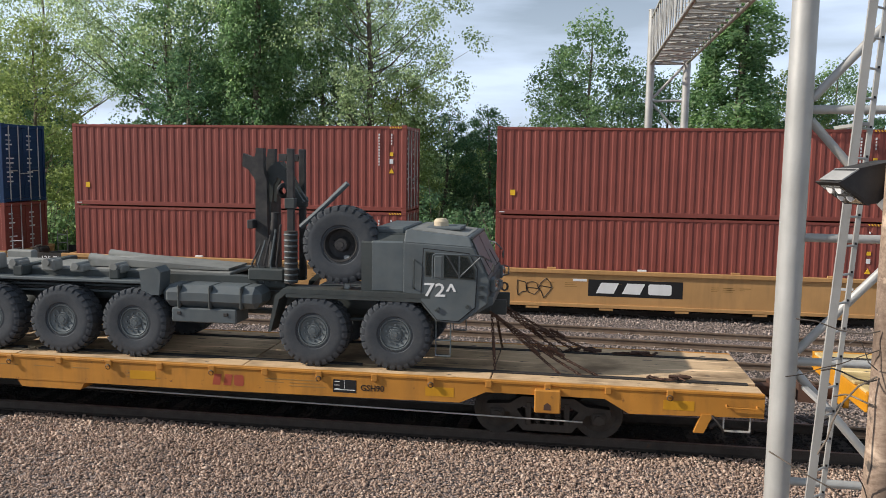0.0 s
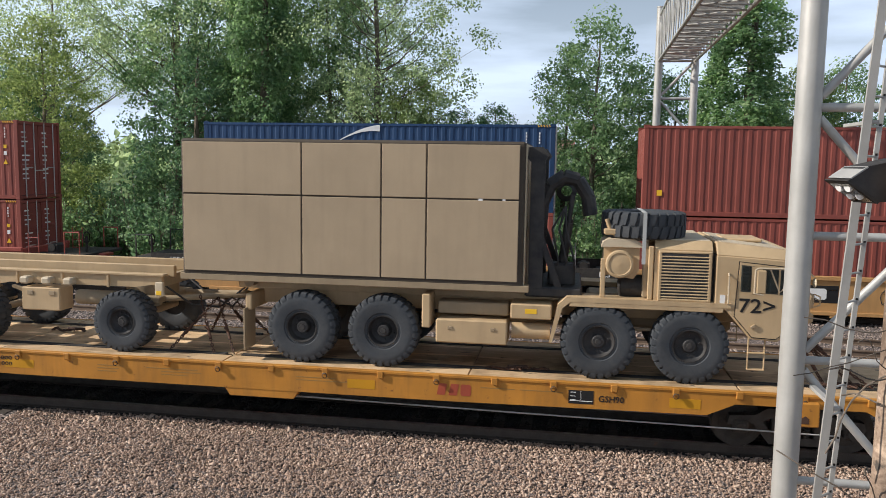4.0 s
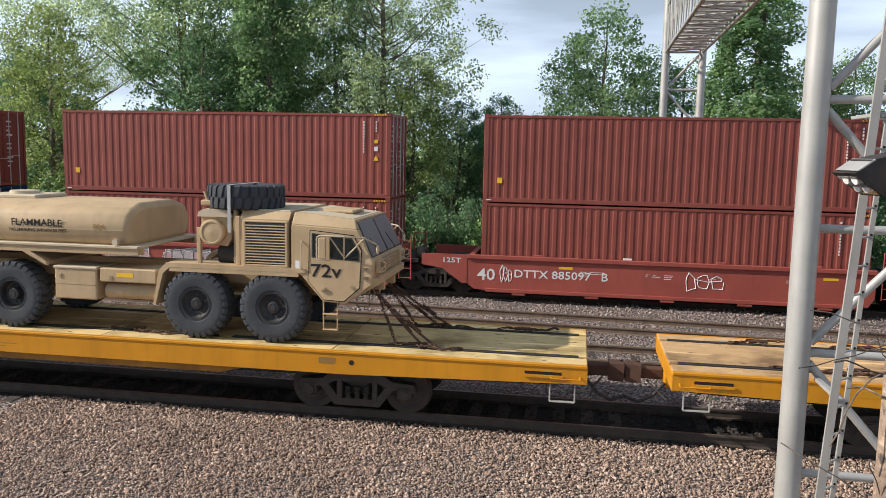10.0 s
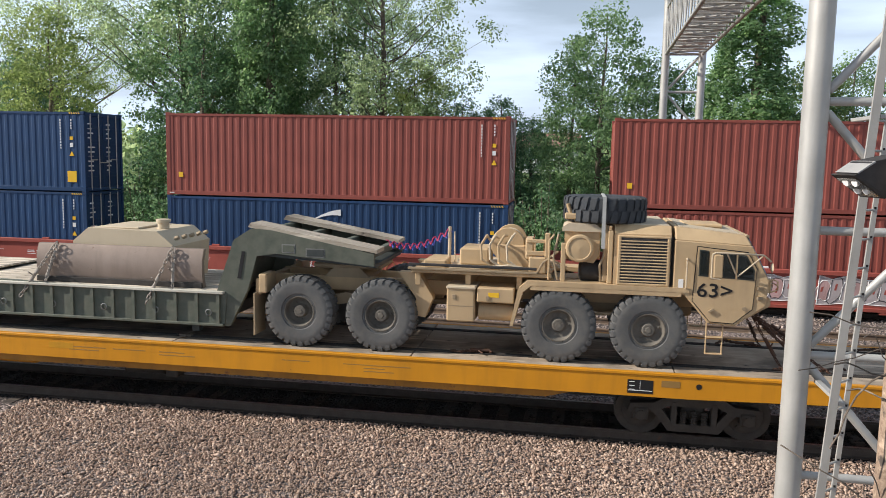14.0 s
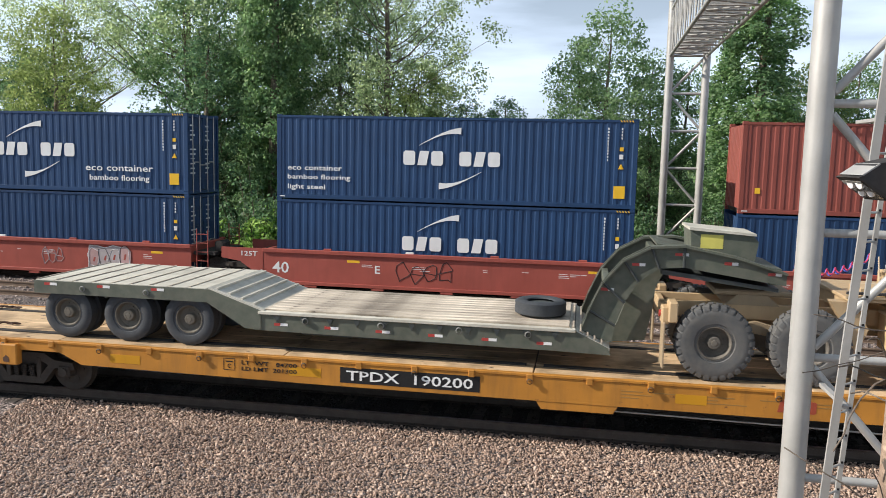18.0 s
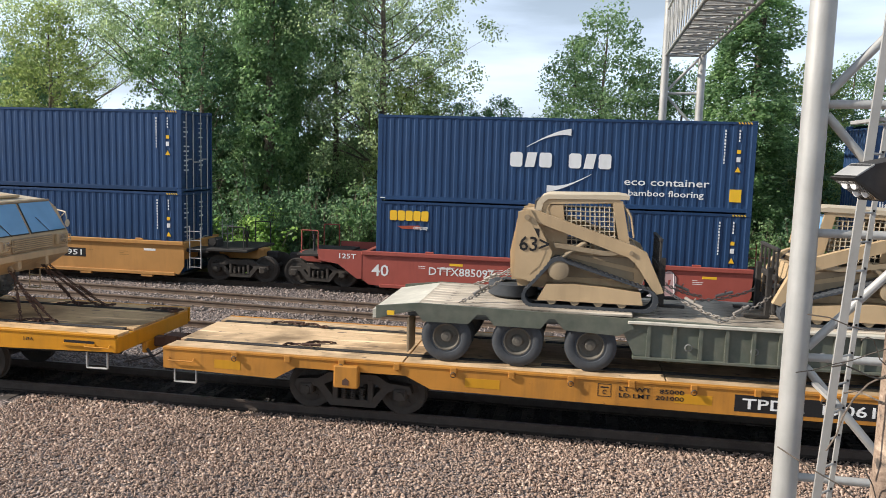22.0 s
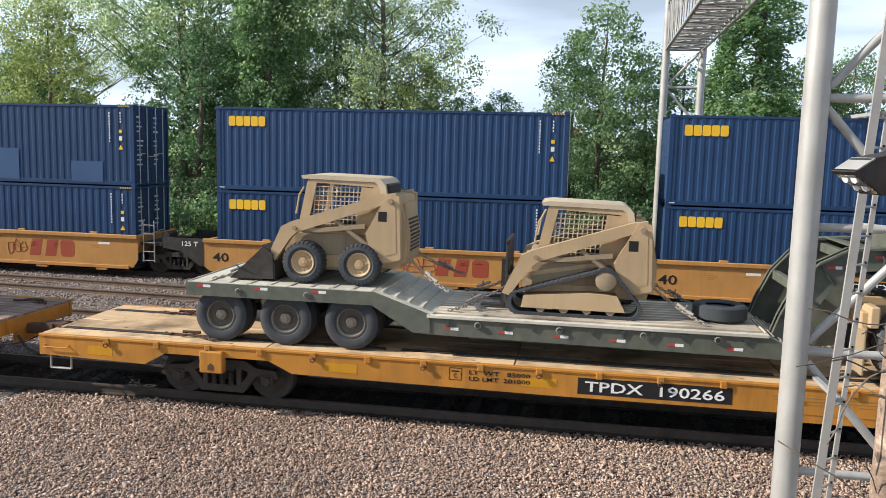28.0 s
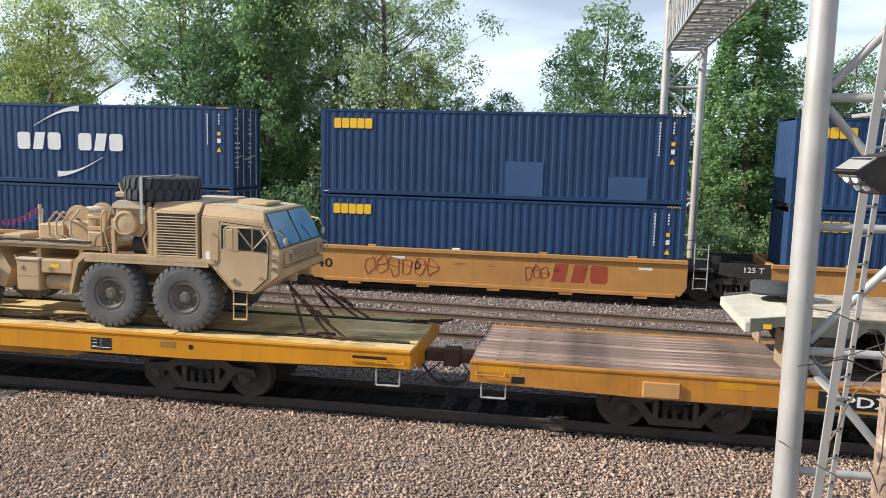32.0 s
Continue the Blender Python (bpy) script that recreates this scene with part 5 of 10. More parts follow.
        part("brake_bracket", Geo().prism([(-0.1, -0.2), (0.06, -0.2), (0.2, 0.12), (0.02, 0.12)], -1.47, -1.4).turned(pose(FL - 1.0, 0, dz - 0.5)), side_mat, t)
    off = 4.1 if style == "army" else 3.5
    for x in (off, FL - off):
        bogie(t, x, 0.42, NEAR_WHEELS)
    # lettering
    if name_text:
        x, w = name_at
        plate("name_board", x, x + w, dz - 0.40, dz - 0.12, y, INK, t, "black name panel")
        words("car_name", name_text, x + 0.12, x + w - 0.12, dz - 0.35, dz - 0.17, y - 0.006, WHITE, t)
    for x, body, w, z, h, m in small:
        words("stencil", body, x, x + w, dz + z, dz + z + h, y, m, t)
    for kind, x in marks:
        if kind == "logo":
            brand_row(t, "brand_block", "iio", x, x + 0.62, dz - 0.36, dz - 0.16, y, REDMARK, 0.12, "plain red-brown block shapes")
        if kind == "big_logo":
            brand_row(t, "brand_block", "iio", x, x + 1.0, dz - 0.4, dz - 0.12, y, REDMARK, 0.12, "plain red block shapes")
        if kind == "qboard":
            plate("consolidated_board", x, x + 0.42, dz - 0.37, dz - 0.14, y, INK, t, "black stencil board with white rows")
            g = Geo()
            for i in range(3):
                g.box(x + 0.03, x + 0.12, y - 0.008, y + 0.0, dz - 0.18 - i * 0.065, dz - 0.17 - i * 0.065)
            g.box(x + 0.205, x + 0.21, y - 0.008, y, dz - 0.3, dz - 0.15).box(x + 0.02, x + 0.4, y - 0.008, y, dz - 0.325, dz - 0.315)
            part("board_rows", g, WHITE, t)
        if kind == "plate_c":
            g = Geo()
            g.box(x, x + 0.22, y - 0.004, y, dz - 0.32, dz - 0.31).box(x, x + 0.22, y - 0.004, y, dz - 0.11, dz - 0.10)
            g.box(x, x + 0.01, y - 0.004, y, dz - 0.31, dz - 0.11).box(x + 0.21, x + 0.22, y - 0.004, y, dz - 0.31, dz - 0.11)
            g.box(x + 0.04, x + 0.18, y - 0.004, y, dz - 0.17, dz - 0.15)
            part("plate_mark", g, INK, t)
            words("plate_letter", "C", x + 0.08, x + 0.14, dz - 0.28, dz - 0.2, y, INK, t)
    rng = random.Random(int(-left))
    g = Geo()
    for k in range(7):
        x = rng.uniform(11.0, 19.0)
        for j in range(rng.choice((1, 2, 2, 3))):
            g.box(x, x + rng.uniform(0.3, 0.8), y - 0.003, y + 0.01, dz - 0.2 - j * 0.055, dz - 0.185 - j * 0.055)
    tagged(part("small_print", g, DIM, t), "tiny stencilled lines", kind="stuff")
    return rides(NEAR_TRAIN, t)


TL = "weathered yellow 89-foot flat car with stake pockets along its edge"
AL = "bright yellow 89-foot military flat car"


def ttx_small(wt, lim):
    return [(8.2, "LT  WT   " + wt, 1.05, -0.2, 0.075, INK), (8.2, "LD LMT  " + lim, 1.05, -0.31, 0.075, INK), (20.15, "GSH90", 0.42, -0.32, 0.11, INK)]


def army_small(lim, wt):
    return [(7.6, "LD LMT  " + lim, 0.8, -0.18, 0.08, INK), (7.6, "LT WT    " + wt, 0.8, -0.3, 0.08, INK)]


flat_car(4.85, "army", DECK_YELLOW, AL + " with a painted deck", YEL_ARMY, None, None, [], ())
flat_car(-23.6, "ttx", DECK_TAN, TL, YEL_TTX, "TPDX  190556", (10.05, 2.5), [("logo", 17.4), ("qboard", 19.65), ("plate_c", 7.85)], ttx_small("85000", "201000"))
flat_car(-52.1, "ttx", DECK_TAN, TL, YEL_TTX, None, None, [("logo", 17.4), ("qboard", 19.65), ("plate_c", 7.85)], ttx_small("85000", "201000"))
flat_car(-80.55, "army", DECK_ORANGE, AL, YEL_ARMY, "DODX  42356", (4.35, 2.5), [("qboard", 19.7), ("plate_c", 7.05)], army_small("200900", "85100") + [(13.1, "UNITED STATES ARMY", 1.4, -0.24, 0.085, INK), (25.0, "L-59-A", 0.2, -0.2, 0.06, INK)])
flat_car(-108.83, "army", DECK_YELLOW, AL, YEL_ARMY, None, None, [("qboard", 4.75)], [(5.2, "DODX  42294", 1.9, -0.28, 0.2, FADED_INK), (8.6, "LD. LMT.  201500", 0.95, -0.18, 0.085, INK), (8.6, "LT. WT.   84500", 0.95, -0.3, 0.085, INK), (9.9, "286K", 0.35, -0.22, 0.085, INK)])
flat_car(-136.95, "army", DECK_GREY, AL + " with a grey deck", YEL_ARMY, "DODX  42023", (4.35, 2.5), [("qboard", 21.65), ("plate_c", 7.05)], army_small("200500", "85500") + [(8.8, "286K", 0.3, -0.22, 0.085, INK)])
flat_car(-164.95, "ttx", DECK_TAN, TL, YEL_TTX, "TPDX  190200", (10.05, 2.5), [("logo", 17.4), ("qboard", 19.65), ("plate_c", 7.85)], ttx_small("84700", "201300") + [(20.8, "EMPTY LOAD", 0.5, -0.18, 0.05, INK)])
flat_car(-193.4, "ttx", DECK_TAN, TL, YEL_TTX, "TPDX  190613", (10.05, 2.5), [("logo", 17.4), ("qboard", 19.65), ("plate_c", 7.85)], ttx_small("85000", "201000") + [(20.8, "EMPTY LOAD", 0.5, -0.18, 0.05, INK)])
flat_car(-221.25, "army", DECK_ORANGE, AL, YEL_ARMY, "DODX  42410", (4.35, 2.5), [("qboard", 20.8), ("plate_c", 7.05)], army_small("200500", "85500") + [(8.8, "286K", 0.3, -0.22, 0.085, INK), (11.8, "UNITED STATES ARMY", 1.45, -0.24, 0.085, WHITE), (25.0, "L-59-A", 0.2, -0.2, 0.06, INK)])
flat_car(-249.55, "ttx", DECK_TAN, TL, YEL_TTX, "TPDX  190266", (10.05, 2.5), [("logo", 17.4), ("qboard", 19.65), ("plate_c", 7.85)], ttx_small("85000", "201000"))
flat_car(-277.75, "wood", DECK_WOOD, "weathered yellow flat car with a grey-brown plank deck", YEL_TTX, "TPDX  254575", (5.65, 2.65), [("big_logo", 17.7), ("qboard", 23.4)], [(9.4, "LT. WT. 78000", 0.7, -0.2, 0.075, INK), (9.4, "LD LMT  142000", 0.7, -0.31, 0.075, INK), (15.5, "PH 20MD", 0.6, -0.3, 0.1, INK)])
flat_car(-305.7, "army", DECK_YELLOW, AL + " with a painted deck", YEL_ARMY, None, None, [("qboard", 20.8)], ())


# slack chains and ratchets left lying along the tie-down channels
for left, style in ((-23.6, "ttx"), (-52.1, "ttx"), (-80.55, "army"), (-108.83, "army"), (-136.95, "army"), (-164.95, "ttx"), (-193.4, "ttx"), (-221.25, "army"), (-249.55, "ttx")):
    for x, y in ((1.6, 0.87), (2.4, -0.87), (24.2, 0.87)):
        SLACK.append((left, DECK[style], x + random.uniform(-0.4, 0.4), y))

# ---------------------------------------------------------------- wheels of road vehicles
TYRES = {}


def tyre_mesh(r, w, mat, lugs=34, bore=0.43):
    """Tyre with bulged walls; lugs wrap over the shoulder in two staggered rows."""
    key = (r, w, mat.name, lugs, bore)
    if key not in TYRES:
        g = Geo()
        h = w / 2
        ri = r * bore
        rt = r * (0.96 if lugs else 0.985)
        g.lathe([(ri, -h * 0.7), (ri * 1.05, -h * 0.86), (ri * 1.16, -h * 0.84), (ri * 1.2, -h * 0.93), (r * 0.72, -h * 1.02), (r * 0.84, -h * 1.0), (r * 0.9, -h * 0.93), (rt, -h * 0.74),
                 (rt, h * 0.74), (r * 0.9, h * 0.93), (r * 0.84, h), (r * 0.72, h * 1.02), (ri * 1.2, h * 0.93), (ri * 1.05, h * 0.86), (ri, h * 0.7)], (0, 0, 0), "y", 36)
        if lugs:
            n = 28
            da = math.pi / n * 0.7
            for i in range(n):
                for s in (-1, 1):
                    a = 2 * math.pi * (i + (0.5 if s > 0 else 0)) / n
                    vs = []
                    for k in (-1, 1):
                        for yy, ro, ri2, wd in ((0.04, r * 0.995, rt * 0.97, 0.8), (0.55, r, rt * 0.97, 1.0), (0.9, r * 0.985, rt * 0.95, 1.0), (1.0, r * 0.92, r * 0.87, 0.95), (1.0, r * 0.86, r * 0.84, 0.6)):
                            for rr in (ro, ri2):
                                b = a + k * da * wd + s * yy * 0.05
                                vs.append((rr * math.sin(b), s * h * yy, rr * math.cos(b)))
                    fs = []
                    for j in range(4):
                        o = j * 2
                        fs += [(o, o + 2, o + 3, o + 1), (10 + o, 11 + o, 13 + o, 12 + o), (o, 10 + o, 12 + o, o + 2)]
                    fs += [(0, 1, 11, 10), (8, 18, 19, 9)]
                    g.add(vs, fs)
        TYRES[key] = g.mesh("tyre", mat)
    return TYRES[key]


def rim_mesh(r, w, mat, deep, bore=0.43):
    k = ("rim", r, w, mat.name, deep, bore)
    if k not in TYRES:
        h = w / 2
        ri = r * (bore + 0.01)
        hub = 0.72 - 0.15 * deep
        g = Geo().lathe([(ri * 1.02, -h * 0.78), (ri, -h * 0.86), (ri * 0.94, -h * 0.86), (ri * 0.9, -h * 0.74), (ri * 0.84, -h * (0.72 - deep)), (ri * 0.78, -h * (0.66 - deep)), (ri * 0.46, -h * (0.62 - deep)),
                         (ri * 0.42, -h * (0.7 - deep)), (ri * 0.38, -h * hub), (ri * 0.34, -h * (hub + 0.06)), (ri * 0.18, -h * (hub + 0.06)), (ri * 0.16, -h * (hub + 0.12)), (0.001, -h * (hub + 0.12))], (0, 0, 0), "y", 24)
        g.cyl((0, h * 0.2, 0), (0, h * 0.5, 0), ri, 20)
        for i in range(10):
            a = i * 0.628
            g.cyl((ri * 0.6 * math.cos(a), -h * (0.74 - deep), ri * 0.6 * math.sin(a)), (ri * 0.6 * math.cos(a), -h * (0.52 - deep), ri * 0.6 * math.sin(a)), 0.02, 6)
        for i in range(8):
            a = i * 0.785
            g.cyl((ri * 0.27 * math.cos(a), -h * (hub + 0.09), ri * 0.27 * math.sin(a)), (ri * 0.27 * math.cos(a), -h * hub, ri * 0.27 * math.sin(a)), 0.012, 6)
        TYRES[k] = g.mesh("rim", mat)
    return TYRES[k]


def wheel(parent, x, z, r, w, tyre, rim, track=1.0, lugs=34, deep=0.3, sides=(-1, 1), bore=0.43):
    for s in sides:
        t = part("wheel", tyre_mesh(r, w, tyre, lugs, bore), None, parent, "chunky rubber tyre on a steel rim", at=pose(x, s * track, z, 0, random.uniform(0, 360), 0 if s < 0 else 180))
        part("rim", rim_mesh(r, w, rim, deep, bore), None, t)


def chain_geo(a, b, sag=0.0, link=0.085, r=0.011):
    a, b = Vector(a), Vector(b)
    n = max(3, int((b - a).length / (link * 0.72)))
    g = Geo()
    for i in range(n):
        f = (i + 0.5) / n
        p = a.lerp(b, f) - Vector((0, 0, sag * 4 * f * (1 - f)))
        q = a.lerp(b, f + 0.01) - Vector((0, 0, sag * 4 * (f + 0.01) * (1 - f - 0.01)))
        d = (q - p).normalized()
        m = Matrix.Translation(p) @ d.to_track_quat("X", "Z").to_matrix().to_4x4() @ Matrix.Rotation(radians(90 * (i % 2) + 20), 4, "X")
        h = link / 2
        ring = [(h, 0), (h * 0.55, h * 0.45), (-h * 0.55, h * 0.45), (-h, 0), (-h * 0.55, -h * 0.45), (h * 0.55, -h * 0.45)]
        for (x0, y0), (x1, y1) in zip(ring, ring[1:] + ring[:1]):
            g.cyl(m @ Vector((x0, y0, 0)), m @ Vector((x1, y1, 0)), r, 4, caps=False)
    return g


def chain(u, z, a, b, sag=0.02, link=0.085, mat=None):
    """One tie-down chain with a ratchet, between two places near u."""
    t = thing("tie_down_chain", "rusty steel tie-down chain hooked to the deck", "chain", "tie-down chains", at=(u, 0, z))
    mat = mat or RUST
    if mat is not RUST:
        tagged(t, "dusty grey steel tie-down chain hooked to the deck")
    part("chain_run", chain_geo(a, b, sag, link), mat, t)
    m = Vector(a).lerp(Vector(b), 0.62)
    d = (Vector(b) - Vector(a)).normalized()
    part("ratchet", Geo().cyl(m - d * 0.17, m + d * 0.17, 0.028, 8).cyl(m, m + Vector((0, -0.16, 0.1)), 0.012, 6), mat, t)
    return rides(NEAR_TRAIN, t)


def loose_chain(u, z, x, y):
    """A heap of slack chain left lying on the deck."""
    t = thing("slack_chain", "heap of rusty slack chain lying on the deck", "chain", "tie-down chains", at=(u + x, y, z))
    rng = random.Random(int(u * 7 + x * 31 + y * 5))
    g = Geo()
    p = Vector((-0.5, 0, 0.03))
    for i in range(9):
        q = p + Vector((rng.uniform(0.02, 0.22), rng.uniform(-0.12, 0.12), 0))
        q.z = 0.03 + 0.03 * rng.random()
        c = chain_geo(p, q, 0.0)
        g.add(c.v, c.f)
        p = q
    part("chain_run", g, RUST, t)
    part("ratchet", Geo().cyl((-0.15, 0.02, 0.06), (0.2, 0.04, 0.06), 0.03, 8).cyl((0.0, 0, 0.06), (0.1, -0.16, 0.05), 0.012, 6), RUST, t)
    return rides(NEAR_TRAIN, t)


for left, z, x, y in SLACK:
    loose_chain(left, z, x, y)

# ---------------------------------------------------------------- eight-wheel army trucks


def truck_cab(t, col, dark, glass, number, x0=0.0, dz=0.0, green=False):
    """Angular forward cab with leaning upper sides; x0 shifts it along the frame."""
    W = 1.2
    lower = [(0.36, 1.3), (0.54, 1.28), (0.95, 0.82), (1.37, 0.79), (1.84, 1.15), (1.87, 1.58), (1.84, 1.62), (1.58, 2.13), (0.36, 2.19)]
    g = Geo().prism([(x + x0, z + dz) for x, z in lower], -W, W)
    cab = part("cab", g, col, t)
    m = cab.modifiers.new("bevel", "BEVEL")
    m.width, m.segments, m.limit_method, m.angle_limit, m.harden_normals = 0.02, 2, "ANGLE", radians(25), True
    V = W - 0.17
    ring = [(0.36, -W + 0.003, 2.188), (1.58, -W + 0.003, 2.128), (1.58, W - 0.003, 2.128), (0.36, W - 0.003, 2.188)]
    roof = [(0.36, -V, 2.40), (1.5, -V, 2.29), (1.5, V, 2.29), (0.36, V, 2.40)]
    g = Geo().add([(x + x0, y, z + dz) for x, y, z in ring + roof], [(0, 1, 5, 4), (1, 2, 6, 5), (2, 3, 7, 6), (3, 0, 4, 7), (4, 5, 6, 7), (3, 2, 1, 0)])
    top = part("upper_cab", g, col, cab)
    m = top.modifiers.new("bevel", "BEVEL")
    m.width, m.segments, m.limit_method, m.angle_limit, m.harden_normals = 0.03, 3, "ANGLE", radians(15), True
    # roof panel coloured paler to stand in for sun on the roof
    part("roof_panel", Geo().prism([(0.44 + x0, 2.385 + dz), (1.44 + x0, 2.29 + dz), (1.44 + x0, 2.305 + dz), (0.44 + x0, 2.402 + dz)], -V + 0.08, V - 0.08), TAN_PALE_LIT if not green else GREEN_WORN_LIT, cab)
    part("roof_hatch", Geo().box(0.6 + x0, 1.25 + x0, -0.3, 0.5, 2.34 + dz, 2.4 + dz, 0.02), col, cab)
    part("roof_brow", Geo().cyl((1.53 + x0, -V + 0.02, 2.27 + dz), (1.53 + x0, V - 0.02, 2.27 + dz), 0.028, 8), dark, cab)
    for s in (-1, 1):
        y = s * (W + 0.002)

        def flat(name, poly, mat, proud, par=cab, label=""):
            a, b = sorted((y - s * 0.004, y + s * proud))
            return part(name, Geo().prism([(x + x0, z + dz) for x, z in poly], a, b), mat, par, label)

        flat("door_seam", [(0.67, 1.185), (0.965, 0.845), (1.345, 0.83), (1.64, 1.09), (1.672, 1.765), (1.518, 2.035), (0.71, 2.105)], INK, 0.006)
        d = flat("door", [(0.685, 1.19), (0.97, 0.86), (1.34, 0.845), (1.625, 1.1), (1.657, 1.76), (1.51, 2.02), (0.725, 2.09)], col, 0.016, label="flat panelled cab door")
        # dark sheet on the solid door stands in for the shaded interior
        flat("window_recess", [(0.75, 1.61), (1.63, 1.57), (1.63, 1.74), (1.49, 1.98), (0.75, 2.05)], CAB_DARK, 0.02, d)
        flat("quarter_pane", [(0.77, 1.635), (0.9, 1.63), (0.9, 2.02), (0.77, 2.03)], GLASS, 0.028, d)
        flat("side_window", [(1.09, 1.62), (1.33, 1.61), (1.33, 1.98), (1.09, 2.0)], GLASS, 0.028, d)
        flat("vent_window", [(1.36, 1.61), (1.6, 1.6), (1.6, 1.74), (1.47, 1.96), (1.36, 1.97)], GLASS, 0.028, d)
        for xa, xb in ((0.91, 1.08), (1.332, 1.358)):
            flat("window_post", [(xa, 1.58), (xb, 1.58), (xb, 2.02), (xa, 2.03)], col, 0.024, d)
        flat("door_handle", [(0.95, 1.0), (1.02, 1.05), (1.0, 1.08), (0.93, 1.03)], dark, 0.05, d)
        part("door_lock", Geo().cyl((1.5 + x0, y, 1.1 + dz), (1.5 + x0, y + s * 0.03, 1.1 + dz), 0.035, 12), TAN_DARK if not green else dark, d)
        for hz in (1.26, 1.42):
            flat("hinge", [(1.69, hz), (1.78, hz), (1.78, hz + 0.05), (1.69, hz + 0.05)], dark, 0.035)
        part("grab_handle", Geo().tube([(0.56 + x0, y, 1.38 + dz), (0.56 + x0, y + s * 0.05, 1.42 + dz), (0.56 + x0, y + s * 0.05, 1.86 + dz), (0.56 + x0, y, 1.9 + dz)], 0.012, 6), TAN_PALE_LIT if not green else dark, cab)
        flat("door_notice", [(0.44, 1.4), (0.52, 1.4), (0.52, 1.54), (0.44, 1.54)], WHITE if not green else col, 0.004)
        ym = s * 1.45
        arm = Geo().tube([(x0 + 1.06, ym, 1.6 + dz), (x0 + 0.92, ym, 1.62 + dz), (x0 + 0.92, ym, 2.0 + dz), (x0 + 0.97, ym, 2.03 + dz), (x0 + 1.42, ym, 2.03 + dz), (x0 + 1.74, s * 1.3, 2.0 + dz), (x0 + 1.9, s * 1.1, 1.88 + dz)], 0.014, 8)
        arm.tube([(x0 + 1.14, ym, 2.03 + dz), (x0 + 1.36, s * (W + 0.02), 1.62 + dz), (x0 + 1.74, s * 1.3, 2.0 + dz)], 0.012, 6)
        part("mirror_arm", arm, TAN_PALE_LIT if not green else col, cab)
        part("mirror", Geo().box(x0 + 0.945, x0 + 1.09, ym - 0.02, ym + 0.02, 1.62 + dz, 2.0 + dz, 0.015), col, cab)
        part("round_mirror", Geo().lathe([(0.001, -0.03), (0.06, -0.02), (0.085, 0.0), (0.06, 0.008), (0.001, 0.01)], (x0 + 1.93, s * 1.08, 1.78 + dz), "x", 14), TAN_PALE_LIT if not green else dark, cab)
        st = Geo()
        for xx in (0.94, 1.2):
            st.cyl((x0 + xx, s * 1.12, 0.3), (x0 + xx, s * 1.12, 0.86 + dz), 0.012, 8)
        for z in (0.3, 0.58):
            st.box(x0 + 0.93, x0 + 1.21, s * 1.12 - 0.04, s * 1.12 + 0.04, z - 0.01, z + 0.01, 0.004)
        part("boarding_step", st, col, t)
        lamp = part("lamp_housing", Geo().box(x0 + 1.86, x0 + 1.95, *sorted((s * 0.72, s * 1.02)), 1.34 + dz, 1.58 + dz, 0.02), col, cab)
        part("head_lamp", Geo().lathe([(0.085, 0.0), (0.09, 0.03), (0.06, 0.04), (0.001, 0.045)], (x0 + 1.95, s * 0.87, 1.47 + dz), "x", 16), LENS, lamp)
        part("lamp_guard", Geo().tube([(x0 + 1.95, s * 1.0, 1.36 + dz), (x0 + 2.05, s * 1.0, 1.4 + dz), (x0 + 2.05, s * 1.0, 1.54 + dz), (x0 + 1.95, s * 1.0, 1.58 + dz)], 0.012, 6).tube([(x0 + 2.05, s * 1.0, 1.47 + dz), (x0 + 2.05, s * 0.72, 1.47 + dz)], 0.01, 6), col, lamp)
        # windscreen halves on the raked front
        base, tip = Vector((1.835, 0, 1.63)), Vector((1.515, 0, 2.26))
        n = Vector((0.63, 0, 0.32)).normalized()
        ya, yb = (0.03, 1.14) if s > 0 else (-1.14, -0.03)

        def quad(off, y0, y1, lo, hi, th=0.008):
            vs = []
            for o in (off, off + th):
                for p, yy in ((lo, y0), (lo, y1), (hi, y1 * 0.89), (hi, y0 * 0.89)):
                    vs.append((p.x + n.x * o + x0, yy, p.z + n.z * o + dz))
            return Geo().add(vs, [(0, 1, 2, 3), (7, 6, 5, 4), (0, 4, 5, 1), (1, 5, 6, 2), (2, 6, 7, 3), (3, 7, 4, 0)])

        part("windscreen_recess", quad(0.004, ya, yb, base, tip), CAB_DARK, cab)
        part("windscreen", quad(0.016, ya + 0.02, yb - 0.02, base.lerp(tip, 0.03), base.lerp(tip, 0.97)), glass, cab)
        part("wiper", Geo().tube([(1.86 + x0, (ya + yb) / 2, 1.64 + dz), (1.72 + x0, ya + 0.3, 1.95 + dz)], 0.008, 5), BLACK, cab)
        if s < 0:
            words("bumper_number", number, x0 + 0.74, x0 + 1.3, 1.26 + dz, 1.5 + dz, -W - 0.018, WHITE if green else INK, t)
    part("bumper", Geo().prism([(1.55 + x0, 0.9 + dz), (1.86 + x0, 1.1 + dz), (1.93 + x0, 1.14 + dz), (1.93 + x0, 1.26 + dz), (1.86 + x0, 1.28 + dz)], -1.1, 1.1), col, t)
    part("front_panel", Geo().box(x0 + 1.87, x0 + 1.89, -0.62, 0.62, 1.3 + dz, 1.58 + dz, 0.008), dark, cab)
    for k in range(6):
        part("grille_slat", Geo().box(x0 + 1.89, x0 + 1.91, -0.58, 0.58, 1.33 + dz + k * 0.04, 1.35 + dz + k * 0.04), col, cab)
    for s in (-1, 1):
        part("tow_shackle", Geo().lathe([(0.05, -0.02), (0.075, 0.0), (0.05, 0.02)], (x0 + 1.78, s * 0.55, 0.96 + dz), "y", 12), dark, t)
    return cab


